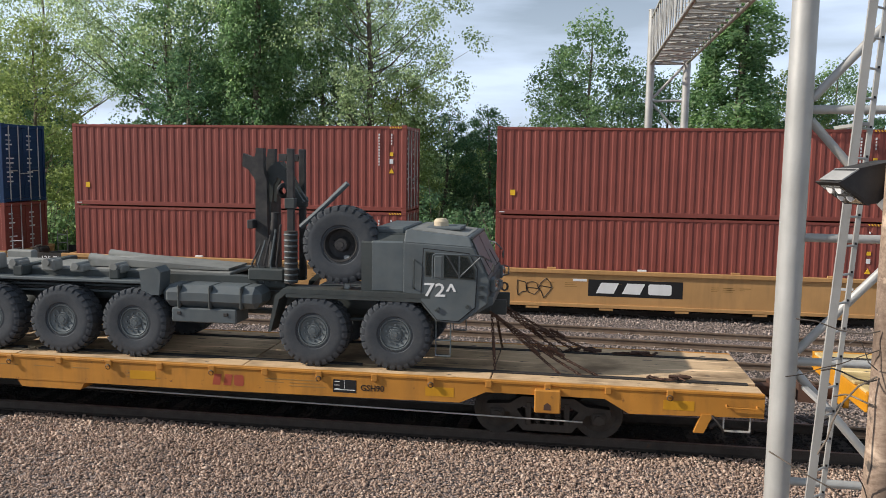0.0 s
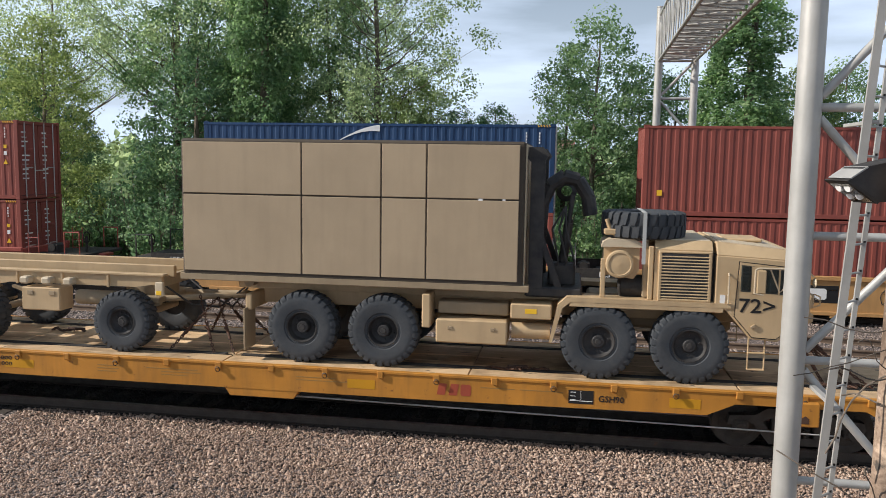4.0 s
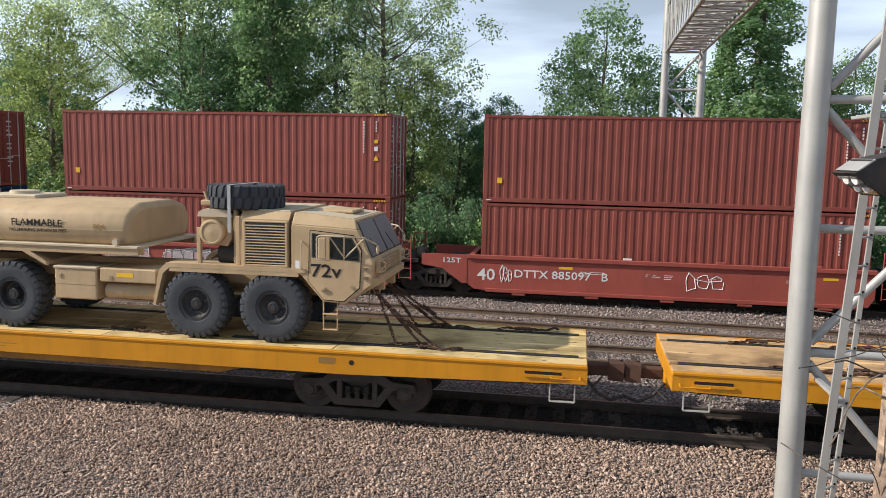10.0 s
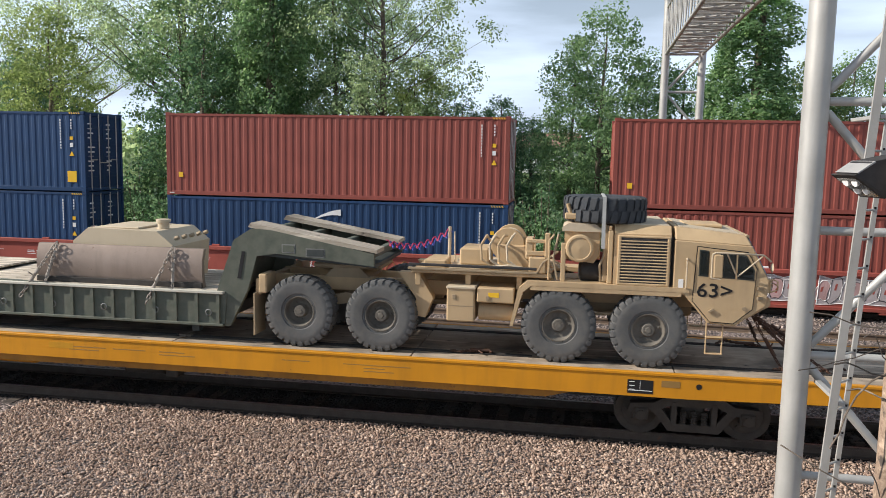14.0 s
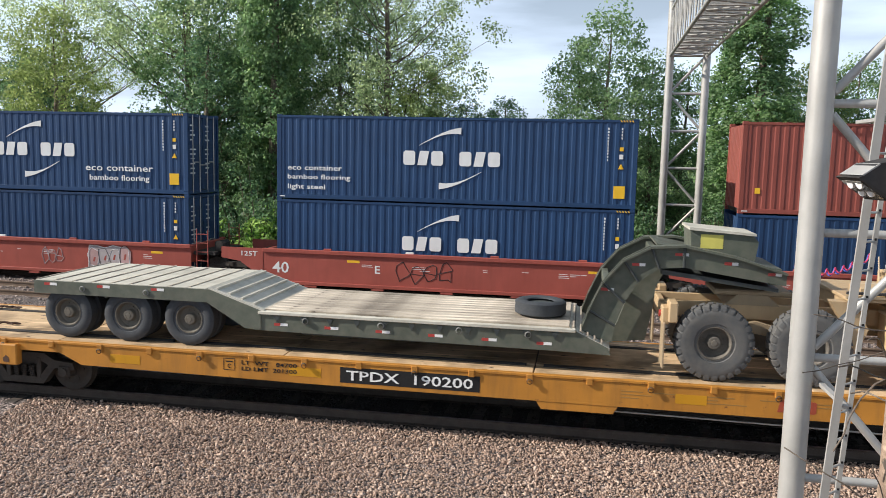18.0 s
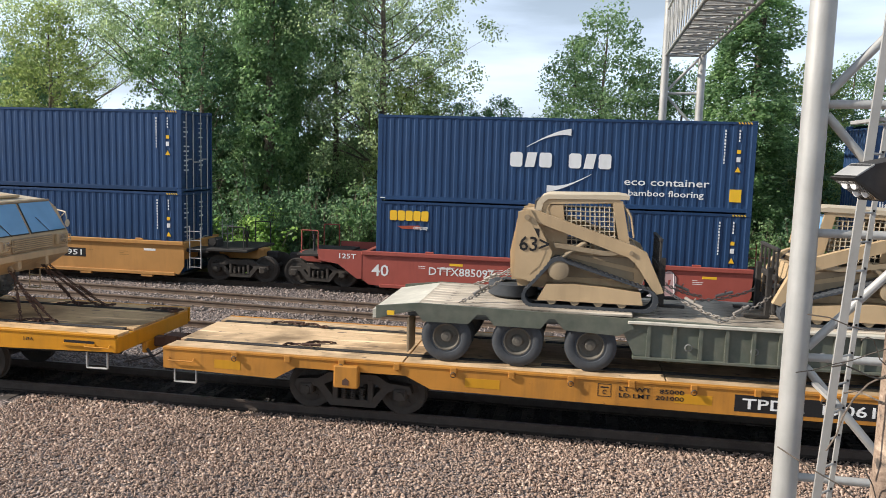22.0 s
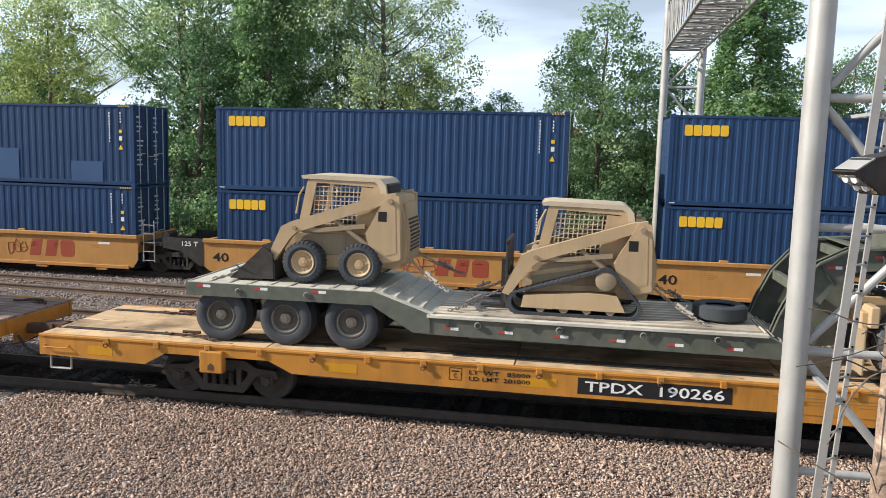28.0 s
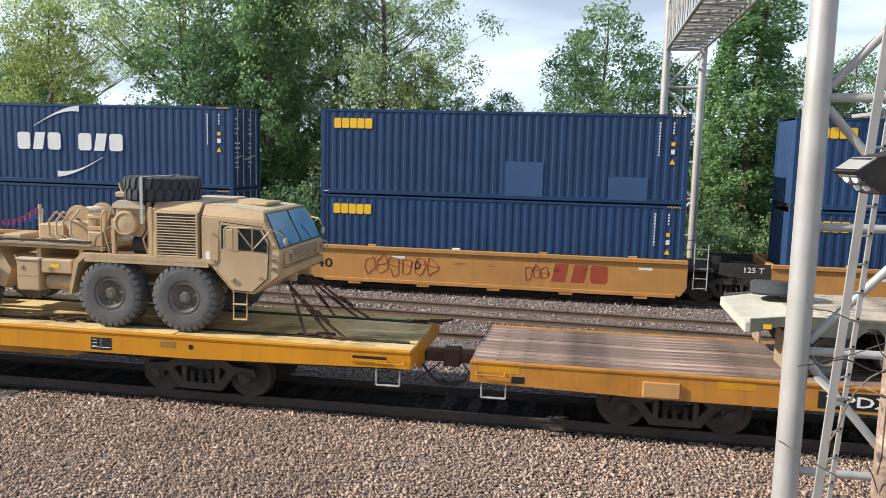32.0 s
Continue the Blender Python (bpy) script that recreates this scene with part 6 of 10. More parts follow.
def truck_front(t, col, dark, spare_up=False, tyre=None, rim=None, deep=0.12):
    """Front axles, fenders, engine housing with louvred grille, air cleaner and spare wheel."""
    for x in (0.0, -1.5):
        wheel(t, x, 0.645, 0.645, 0.42, tyre, rim, deep=deep)
        part("axle", Geo().cyl((x, -0.9, 0.645), (x, 0.9, 0.645), 0.09, 12).lathe([(0.05, -0.2), (0.22, -0.12), (0.22, 0.12), (0.05, 0.2)], (x, 0.1, 0.645), "y", 14), dark, t)
    for s in (-1, 1):
        a, b = sorted((s * 0.72, s * 1.22))
        part("fender", Geo().prism([(-2.28, 0.6), (-2.12, 1.2), (-1.98, 1.32), (0.62, 1.32), (0.62, 1.4), (-2.05, 1.4), (-2.2, 1.26), (-2.33, 0.6)], a, b), col, t)
        part("fender_skirt", Geo().box(-2.0, 0.5, s * 1.2 - 0.015, s * 1.2 + 0.015, 1.24, 1.33, 0.006), col, t)
    # engine housing
    part("engine_housing", Geo().prism([(-0.62, 1.38), (0.3, 1.38), (0.3, 2.26), (-0.62, 2.26)], -1.16, 1.16).add([(x, y, z) for x, y, z in ((-0.62, -1.157, 2.258), (0.3, -1.157, 2.258), (0.3, 1.157, 2.258), (-0.62, 1.157, 2.258), (-0.62, -1.02, 2.4), (0.3, -1.02, 2.4), (0.3, 1.02, 2.4), (-0.62, 1.02, 2.4))], [(0, 1, 5, 4), (1, 2, 6, 5), (2, 3, 7, 6), (3, 0, 4, 7), (4, 5, 6, 7)]), col, t)
    if not spare_up:
        part("grille_recess", Geo().box(-0.53, 0.25, -1.19, -1.15, 1.44, 2.2), BLACK, t)
        slat = Geo().prism([(-1.2, 0.0), (-1.165, 0.022), (-1.165, 0.034), (-1.2, 0.012)], -0.52, 0.24, "x").mesh("grille_slat", col)
        for k in range(14):
            part("grille_slat", slat, None, t, at=(0, 0, 1.46 + k * 0.052))
        g = Geo()
        for x in (-0.56, 0.24):
            g.box(x, x + 0.05, -1.2, -1.14, 1.41, 2.23, 0.01)
        g.box(-0.56, 0.29, -1.2, -1.14, 2.2, 2.235, 0.01).box(-0.56, 0.29, -1.2, -1.14, 1.4, 1.44, 0.01)
        part("grille_frame", g, col, t)
    # black filler paints the shade in the gap between cab and housing
    part("cab_gap", Geo().box(0.3, 0.365, -1.05, 1.05, 1.4, 2.2), BLACK, t)
    # the tan lids take the paler colour as sun on their tops
    part("housing_lid", Geo().box(-0.58, 0.28, -1.0, 1.0, 2.39, 2.42, 0.012), TAN_PALE_LIT if col is TAN else col, t)
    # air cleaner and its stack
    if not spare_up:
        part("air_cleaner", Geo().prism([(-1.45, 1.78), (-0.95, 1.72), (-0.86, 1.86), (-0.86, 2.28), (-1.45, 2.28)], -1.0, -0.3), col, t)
        part("intake_lid", Geo().prism([(-1.5, 2.26), (-0.82, 2.26), (-0.84, 2.33), (-0.95, 2.4), (-1.38, 2.4), (-1.48, 2.34)], -1.06, -0.25), TAN_PALE_LIT if col is TAN else col, t)
        part("filter_canister", Geo().cyl((-1.19, -1.1, 1.98), (-1.19, -0.8, 1.98), 0.225, 24).lathe([(0.225, 0.0), (0.24, -0.02), (0.22, -0.045), (0.19, -0.05), (0.18, -0.035), (0.001, -0.05)], (-1.19, -1.1, 1.98), "y", 24), col, t)
        part("filter_clamp", Geo().lathe([(0.23, -0.015), (0.25, 0.0), (0.23, 0.015)], (-1.19, -0.98, 1.98), "y", 24), dark, t)
        part("muffler", Geo().lathe([(0.1, 0.0), (0.2, 0.05), (0.2, 0.42), (0.1, 0.5)], (-1.2, -0.78, 1.56), "x", 18), BLACK_STEEL, t, "dark sooty muffler")
        part("housing_post", Geo().box(-1.5, -1.42, -1.1, -1.02, 1.4, 2.06, 0.01), col, t)
        part("housing_post", Geo().box(-0.72, -0.64, -1.14, -1.0, 1.4, 2.3, 0.01), col, t)
    part("exhaust_stack", Geo().cyl((-0.95, 0.7, 1.4), (-0.95, 0.7, 2.6), 0.08, 12).cyl((-0.95, 0.7, 1.6), (-0.95, 0.7, 2.4), 0.15, 14), dark, t)
    part("transmission", Geo().box(-1.7, 0.8, -0.35, 0.35, 0.75, 1.35, 0.05), dark, t)
    part("steering_rod", Geo().tube([(0.5, -0.85, 0.9), (-1.2, -0.85, 0.8)], 0.03, 8), dark, t)
    if spare_up:
        sp = part("spare_wheel", tyre_mesh(0.7, 0.42, tyre, 30), None, t, "upright spare tyre", at=pose(-1.02, -0.92, 2.2, 0, 20, 0))
        part("rim", rim_mesh(0.7, 0.42, BLACK, 0.6), None, sp)
        part("spare_bracket", Geo().box(-0.98, -0.88, -1.0, -0.94, 1.4, 2.0, 0.01), STRAP, t)
    else:
        sp = part("spare_wheel", tyre_mesh(0.72, 0.44, RUBBER, 30), None, t, "black spare tyre lying flat", at=pose(-0.78, -0.48, 2.63, 90, 0, 0))
        part("rim", rim_mesh(0.72, 0.44, dark, 0.3), None, sp)
        part("spare_cradle", Geo().box(-1.25, -0.3, -0.9, 0.1, 2.36, 2.43, 0.02).box(-0.8, -0.72, -1.05, -0.95, 1.42, 2.4, 0.01), dark, t)
        part("spare_strap", Geo().box(-0.84, -0.78, -1.2, 0.2, 2.853, 2.863).box(-0.84, -0.78, -1.212, -1.2, 2.0, 2.863), STRAP, t)
        part("spare_arm", Geo().tube([(-1.15, -0.9, 2.3), (-1.36, -0.9, 2.55), (-1.42, -0.9, 2.72)], 0.035, 8).box(-1.46, -1.15, -1.0, -0.7, 2.46, 2.56, 0.02), col, t)


def truck_frame(t, col, dark, rear, axles, tyre, rim, deep=0.5):
    for s in (-1, 1):
        part("frame_rail", Geo().box(rear, 1.9, s * 0.42 - 0.05, s * 0.42 + 0.05, 0.95, 1.22, 0.01), col, t)
    for x in axles:
        wheel(t, x, 0.645, 0.645, 0.42, tyre, rim, deep=deep)
        part("axle", Geo().cyl((x, -0.9, 0.645), (x, 0.9, 0.645), 0.09, 12).lathe([(0.05, -0.2), (0.24, -0.12), (0.24, 0.12), (0.05, 0.2)], (x, 0.1, 0.645), "y", 14), dark, t)
    part("drive_shaft", Geo().cyl((-1.5, 0, 0.75), (axles[0], 0, 0.75), 0.06, 10), dark, t)
    part("rear_cross_member", Geo().box(rear, rear + 0.12, -1.1, 1.1, 0.9, 1.2, 0.02), col, t)
    for s in (-1, 1):
        part("mud_flap", Geo().box(rear + 0.02, rear + 0.05, s * 1.0 - 0.25, s * 1.0 + 0.25, 0.18, 0.95, 0.005), dark, t)
        part("tail_lamp", Geo().cyl((rear - 0.03, s * 0.85, 1.05), (rear, s * 0.85, 1.05), 0.06, 12), REFLECT_R, t)


def side_boxes(t, col, dark, x0, x1):
    w = (x1 - x0)
    part("battery_box", Geo().box(x0, x0 + w * 0.42, -1.2, -0.55, 0.62, 1.22, 0.025), col, t)
    part("box_seam", Geo().box(x0 + 0.02, x0 + w * 0.42 - 0.02, -1.204, -1.19, 0.9, 0.91), dark, t)
    part("box_lid", Geo().box(x0 - 0.01, x0 + w * 0.43, -1.22, -0.53, 1.2, 1.25, 0.012), TAN_PALE_LIT if col is TAN else col, t)
    part("step_box", Geo().box(x0 + w * 0.45, x1, -1.2, -0.55, 0.98, 1.24, 0.02), col, t)
    part("air_tank", Geo().cyl((x0 + w * 0.47, -0.95, 0.78), (x1 - 0.02, -0.95, 0.78), 0.15, 16), col, t)
    plate("caution_label", x0 + w * 0.62, x0 + w * 0.78, 1.08, 1.16, -1.2, AMBER, t)
    part("fuel_tank", Geo().cyl((x0, 0.9, 0.85), (x1, 0.9, 0.85), 0.32, 18), col, t)
    for k in range(2):
        part("box_latch", Geo().box(x0 + 0.1 + k * w * 0.5, x0 + 0.16 + k * w * 0.5, -1.215, -1.19, 1.02, 1.1, 0.004), dark, t)


def tractor(label, number, glass):
    t = thing("tractor_truck", label, "army truck", "eight-wheel army trucks")
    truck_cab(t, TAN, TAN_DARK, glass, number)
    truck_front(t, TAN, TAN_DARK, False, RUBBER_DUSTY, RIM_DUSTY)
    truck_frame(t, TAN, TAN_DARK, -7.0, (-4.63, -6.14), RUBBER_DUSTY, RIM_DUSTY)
    side_boxes(t, TAN, TAN_DARK, -3.44, -2.27)
    # walkway behind the cab, winch and hose posts
    part("walkway", Geo().box(-4.1, -1.65, -1.1, 1.1, 1.44, 1.5, 0.01), TAN, t)
    for z in (1.5, 1.57):
        part("walkway_channel", Geo().box(-4.15, -1.9, -1.15, -1.09, z, z + 0.045, 0.008), BLACK if z > 1.55 else TAN_DARK, t)
    for x in (-4.0, -3.1, -2.2):
        part("walkway_bracket", Geo().box(x - 0.05, x + 0.05, -1.0, 1.0, 1.2, 1.44, 0.01), TAN, t)
    w = part("winch", Geo().cyl((-2.45, -0.62, 1.95), (-2.45, 0.12, 1.95), 0.16, 18).box(-2.62, -2.05, -0.72, -0.64, 1.5, 1.95, 0.03).box(-2.62, -2.05, 0.12, 0.2, 1.5, 1.95, 0.03), TAN, t, "tan recovery winch drum")
    for y in (-0.66, 0.14):
        part("drum_flange", Geo().lathe([(0.05, -0.02), (0.29, -0.02), (0.3, 0.0), (0.29, 0.02), (0.05, 0.02)], (-2.45, y, 1.95), "y", 22), TAN, w)
    for k in range(7):
        part("cable_turn", Geo().lathe([(0.2, -0.045), (0.235 + 0.02 * (k % 2), 0.0), (0.2, 0.045)], (-2.45, -0.58 + k * 0.1, 1.95), "y", 16), TAN_PALE_LIT, w)
    for k in range(4):
        x = -2.75 + k * 0.15
        part("looped_hose", Geo().tube([(x, -0.7 - 0.05 * k, 2.0 + 0.06 * k), (x - 0.05, -0.85, 2.12), (x - 0.14, -0.95, 1.95), (x - 0.12, -0.98, 1.7), (x + 0.1, -0.95, 1.56), (x + 0.45, -0.9, 1.53), (x + 0.8, -0.85, 1.6)], 0.022, 6), TAN_PALE_LIT if k % 2 else TAN, t)
    part("winch_bracket", Geo().box(-2.12, -1.98, -0.9, -0.5, 1.72, 2.1, 0.02).box(-2.1, -1.72, -0.92, -0.84, 1.8, 1.88, 0.01).box(-2.1, -1.72, -0.92, -0.84, 2.02, 2.08, 0.01).box(-1.78, -1.7, -0.95, -0.82, 1.5, 2.2, 0.01), TAN, t)
    part("valve_box", Geo().box(-3.3, -2.78, -0.7, 0.1, 1.56, 1.86, 0.025), TAN, t)
    part("winch_base", Geo().box(-3.45, -1.7, -0.95, 0.4, 1.5, 1.56, 0.01), TAN_PALE_LIT, t)
    part("control_valves", Geo().box(-2.05, -1.75, -1.0, -0.5, 1.5, 1.78, 0.02).tube([(-1.95, -0.9, 1.75), (-1.95, -0.9, 2.05)], 0.015, 6).tube([(-1.8, -0.8, 1.75), (-1.8, -0.8, 2.0)], 0.015, 6), TAN, t)
    part("hose_mast", Geo().tube([(-3.55, -0.3, 1.45), (-3.55, -0.3, 2.2)], 0.03, 8).tube([(-3.42, -0.45, 1.45), (-3.45, -0.35, 2.12)], 0.012, 6), TAN_PALE_LIT, t)
    hose = []
    for i in range(66):
        f = i / 65
        p = Vector((-3.55, -0.3, 2.12)).lerp(Vector((-4.75, -0.25, 1.85)), f)
        hose.append(p + Vector((0, 0.055 * math.cos(i * 0.9), 0.055 * math.sin(i * 0.9) - 0.16 * math.sin(f * math.pi))))
    part("coiled_air_hose", Geo().tube(hose, 0.012, 5), MAGENTA, t, "coiled red air hose")
    part("coiled_supply_hose", Geo().tube([p + Vector((0.02, 0.13, -0.04)) for p in hose], 0.012, 5), BLUEHOSE, t, "coiled blue air hose")
    # fifth wheel and suspension
    part("fifth_wheel", Geo().box(-6.1, -4.8, -0.5, 0.5, 1.36, 1.46, 0.03).prism([(-5.9, 1.2), (-5.0, 1.2), (-5.2, 1.38), (-5.7, 1.38)], -0.5, 0.5), TAN_DARK, t)
    for s in (-1, 1):
        part("walking_beam", Geo().prism([(-6.3, 0.72), (-5.4, 0.95), (-4.5, 0.72), (-4.5, 0.6), (-5.4, 0.74), (-6.3, 0.6)], s * 0.6 - 0.06, s * 0.6 + 0.06), TAN_DARK, t)
        part("torque_arm", Geo().prism([(-4.35, 1.42), (-4.0, 1.42), (-3.72, 0.98), (-3.86, 0.62), (-4.12, 0.66), (-4.02, 0.95)], *sorted((s * 0.72, s * 0.98))), TAN, t)
        part("rear_fender", Geo().box(-6.9, -6.75, *sorted((s * 0.72, s * 1.2)), 0.95, 1.3, 0.02), TAN, t)
    for k, (xa, za, xb, zb) in enumerate(((-1.55, 1.42, -1.55, 2.2), (-1.9, 1.5, -1.55, 1.9), (-0.82, 1.4, -0.72, 2.0))):
        part("conduit", Geo().tube([(xa, -1.08 + 0.05 * k, za), ((xa + xb) / 2 - 0.08, -1.1, (za + zb) / 2), (xb, -1.0, zb)], 0.02, 6), TAN_DARK, t)
    part("tool_rack", Geo().box(-3.9, -3.5, -0.95, -0.4, 1.5, 1.66, 0.02), TAN, t)
    part("grab_rail", Geo().tube([(-1.7, -1.1, 1.42), (-1.7, -1.1, 2.1), (-1.62, -1.1, 2.2)], 0.018, 6), TAN, t)
    part("battery_hose", Geo().tube([(-2.9, -0.95, 1.55), (-2.4, -1.0, 1.62), (-1.9, -0.95, 1.55), (-1.6, -0.8, 1.7), (-1.4, -0.8, 1.6)], 0.022, 6), TAN_PALE_LIT, t)
    return t


def numbered(t, ax, z, group=NEAR_TRAIN):
    t.matrix_basis = pose(ax, 0, z)
    return rides(group, t)


LBL = "desert-tan eight-wheel army tractor truck, flat spare tyre, on flat car"
tr_a = tractor(LBL, "63>", GLASS_BLUE_SKY)
TRACTORS = [(-114.98, DECK["army"], "63>"), (-142.4, DECK["ttx"], ""), (-172.07, DECK["ttx"], ""), (-198.95, DECK["army"], ""), (-228.03, DECK["ttx"], ""), (-255.76, DECK["wood"], ""), (-283.15, DECK["army"], "")]
for i, (u, z, num) in enumerate(TRACTORS):
    c = copy_thing(tr_a, pose(u, 0, z))
    if not num:
        for o in list(c.children_recursive):
            if o.name.startswith("bumper_number"):
                bpy.data.objects.remove(o)
        tagged(c, LBL.replace("flat spare tyre", "plain door"))
    rides(NEAR_TRAIN, c)
for o in list(tr_a.children_recursive) + [tr_a]:
    bpy.data.objects.remove(o)

# chains at the nose and tail of each truck
for u, z in [(u, z) for u, z, _ in TRACTORS] + [(-30.48, DECK["ttx"]), (-59.35, DECK["army"]), (-87.59, DECK["army"])]:
    for s in (-1, 1):
        chain(u, z, (1.75, s * 0.5, 0.92), (2.75, s * 0.88, 0.02), 0.03)
        chain(u, z, (1.75, s * 0.42, 0.95), (2.25, s * 0.9, 0.02), 0.03)
        chain(u, z, (1.78, s * 0.6, 0.94), (3.0, s * 0.88, 0.02), 0.05)
    loose_chain(u, z, 2.6, -0.86)
    loose_chain(u, z, 4.4, 0.86)
    loose_chain(u, z, -2.9, -0.9)

for s in (-1, 1):
    for a, b, sag in (((1.6, s * 0.5, 1.0), (3.25, s * 0.88, 0.02), 0.04), ((1.6, s * 0.42, 1.05), (2.9, s * 0.9, 0.02), 0.04), ((1.62, s * 0.6, 1.02), (3.55, s * 0.88, 0.02), 0.06), ((1.62, s * 0.3, 1.0), (1.75, s * 0.86, 0.02), 0.0)):
        chain(-2.9, DECK["ttx"], a, b, sag)
loose_chain(-2.9, DECK["ttx"], 4.4, 0.86)
loose_chain(-2.9, DECK["ttx"], 4.9, -0.86)


def load_handler(label, number, glass, u, z, mast=BLACK, mx=-2.06):
    t = thing("load_handling_truck", label, "army truck", "eight-wheel army trucks")
    truck_cab(t, TAN, TAN_DARK, glass, number)
    truck_front(t, TAN, TAN_DARK, False, RUBBER, BLACK)
    truck_frame(t, TAN, TAN_DARK, -7.85, (-5.25, -6.75), RUBBER, BLACK)
    part("tool_box", Geo().box(-4.3, -3.05, -1.2, -0.6, 0.5, 0.92, 0.025), TAN, t)
    for x in (-4.05, -3.3):
        part("box_latch", Geo().box(x - 0.04, x + 0.04, -1.215, -1.19, 0.74, 0.8, 0.005), TAN_DARK, t)
    part("step_box", Geo().box(-3.0, -2.3, -1.2, -0.6, 0.98, 1.24, 0.02), TAN, t)
    part("air_tank", Geo().cyl((-2.98, -0.98, 0.74), (-2.32, -0.98, 0.74), 0.14, 16), TAN, t)
    part("side_rail", Geo().box(-4.3, -3.05, -0.98, -0.6, 0.98, 1.2, 0.02), TAN_DARK, t)
    plate("caution_label", -2.75, -2.55, 1.08, 1.16, -1.2, AMBER, t)
    part("fuel_tank", Geo().cyl((-4.3, 0.9, 0.85), (-2.3, 0.9, 0.85), 0.32, 18), TAN, t)
    for s in (-1, 1):
        part("bed_rail", Geo().box(-8.2, -1.9, s * 0.5 - 0.07, s * 0.5 + 0.07, 1.22, 1.46, 0.015), TAN, t)
        part("rear_fender", Geo().box(-4.55, -4.4, *sorted((s * 0.72, s * 1.2)), 0.75, 1.35, 0.02), TAN, t)
    hook_mast(t, mx, mast)
    part("rear_roller", Geo().cyl((-7.9, -0.8, 1.38), (-7.9, 0.8, 1.38), 0.1, 14), TAN_DARK, t)
    numbered(t, u, z)
    return t


def hook_mast(t, x, mat):
    """Tall side posts behind the load and a thick hooked arm arching forward over the bed."""
    for s in (-1, 1):
        part("mast_post", Geo().prism([(x - 0.3, 1.4), (x - 0.06, 1.4), (x - 0.06, 3.7), (x + 0.0, 3.78), (x - 0.1, 3.92), (x - 0.34, 3.92), (x - 0.36, 3.72), (x - 0.3, 3.66)], s * 0.92 - 0.07, s * 0.92 + 0.07), mat, t)
        part("post_stay", Geo().prism([(x - 0.06, 2.1), (x + 0.16, 1.5), (x + 0.28, 1.5), (x - 0.06, 2.4)], s * 0.92 - 0.04, s * 0.92 + 0.04), mat, t)
        arch = [(x - 0.18, s * 0.5, 2.2), (x - 0.14, s * 0.5, 2.9), (x + 0.0, s * 0.48, 3.25), (x + 0.25, s * 0.44, 3.42), (x + 0.5, s * 0.4, 3.36), (x + 0.68, s * 0.36, 3.08), (x + 0.74, s * 0.34, 2.75)]
        part("arched_arm", Geo().tube(arch, 0.125, 10), mat, t)
        part("lift_cylinder", Geo().cyl((x + 0.2, s * 0.45, 1.35), (x + 0.36, s * 0.45, 2.6), 0.08, 12).cyl((x + 0.36, s * 0.45, 2.6), (x + 0.42, s * 0.45, 3.1), 0.045, 10), mat, t)
    part("hook", Geo().lathe([(0.1, -0.06), (0.19, 0.0), (0.1, 0.06)], (x + 0.3, 0, 3.15), "y", 16), mat, t)
    part("hook_beam", Geo().cyl((x + 0.3, -0.46, 3.4), (x + 0.3, 0.46, 3.4), 0.08, 12), mat, t)
    part("mast_cross_bar", Geo().box(x - 0.26, x - 0.1, -0.86, 0.86, 2.45, 2.6, 0.02), mat, t)
    part("mast_foot", Geo().box(x - 0.36, x + 0.62, -1.0, 1.0, 1.34, 1.52, 0.03), mat, t)
    part("pivot_block", Geo().box(x + 0.02, x + 0.5, -0.7, -0.3, 1.5, 1.9, 0.04), mat, t)
    for k in range(3):
        part("hydraulic_line", Geo().tube([(x + 0.1 + 0.14 * k, -0.62, 1.5), (x + 0.2 + 0.14 * k, -0.68, 1.95), (x + 0.08 + 0.12 * k, -0.6, 2.5), (x + 0.3, -0.5, 2.9)], 0.02, 6), BLACK, t)


LH = "desert-tan eight-wheel load-handling truck with black hook mast"
load_handler(LH + ", carrying a closed box", "72>", GLASS_PALE_SKY, -30.48, DECK["ttx"], mx=-2.42)
load_handler(LH + ", carrying a tank rack", "72>", GLASS_BLUE_SKY, -59.35, DECK["army"])


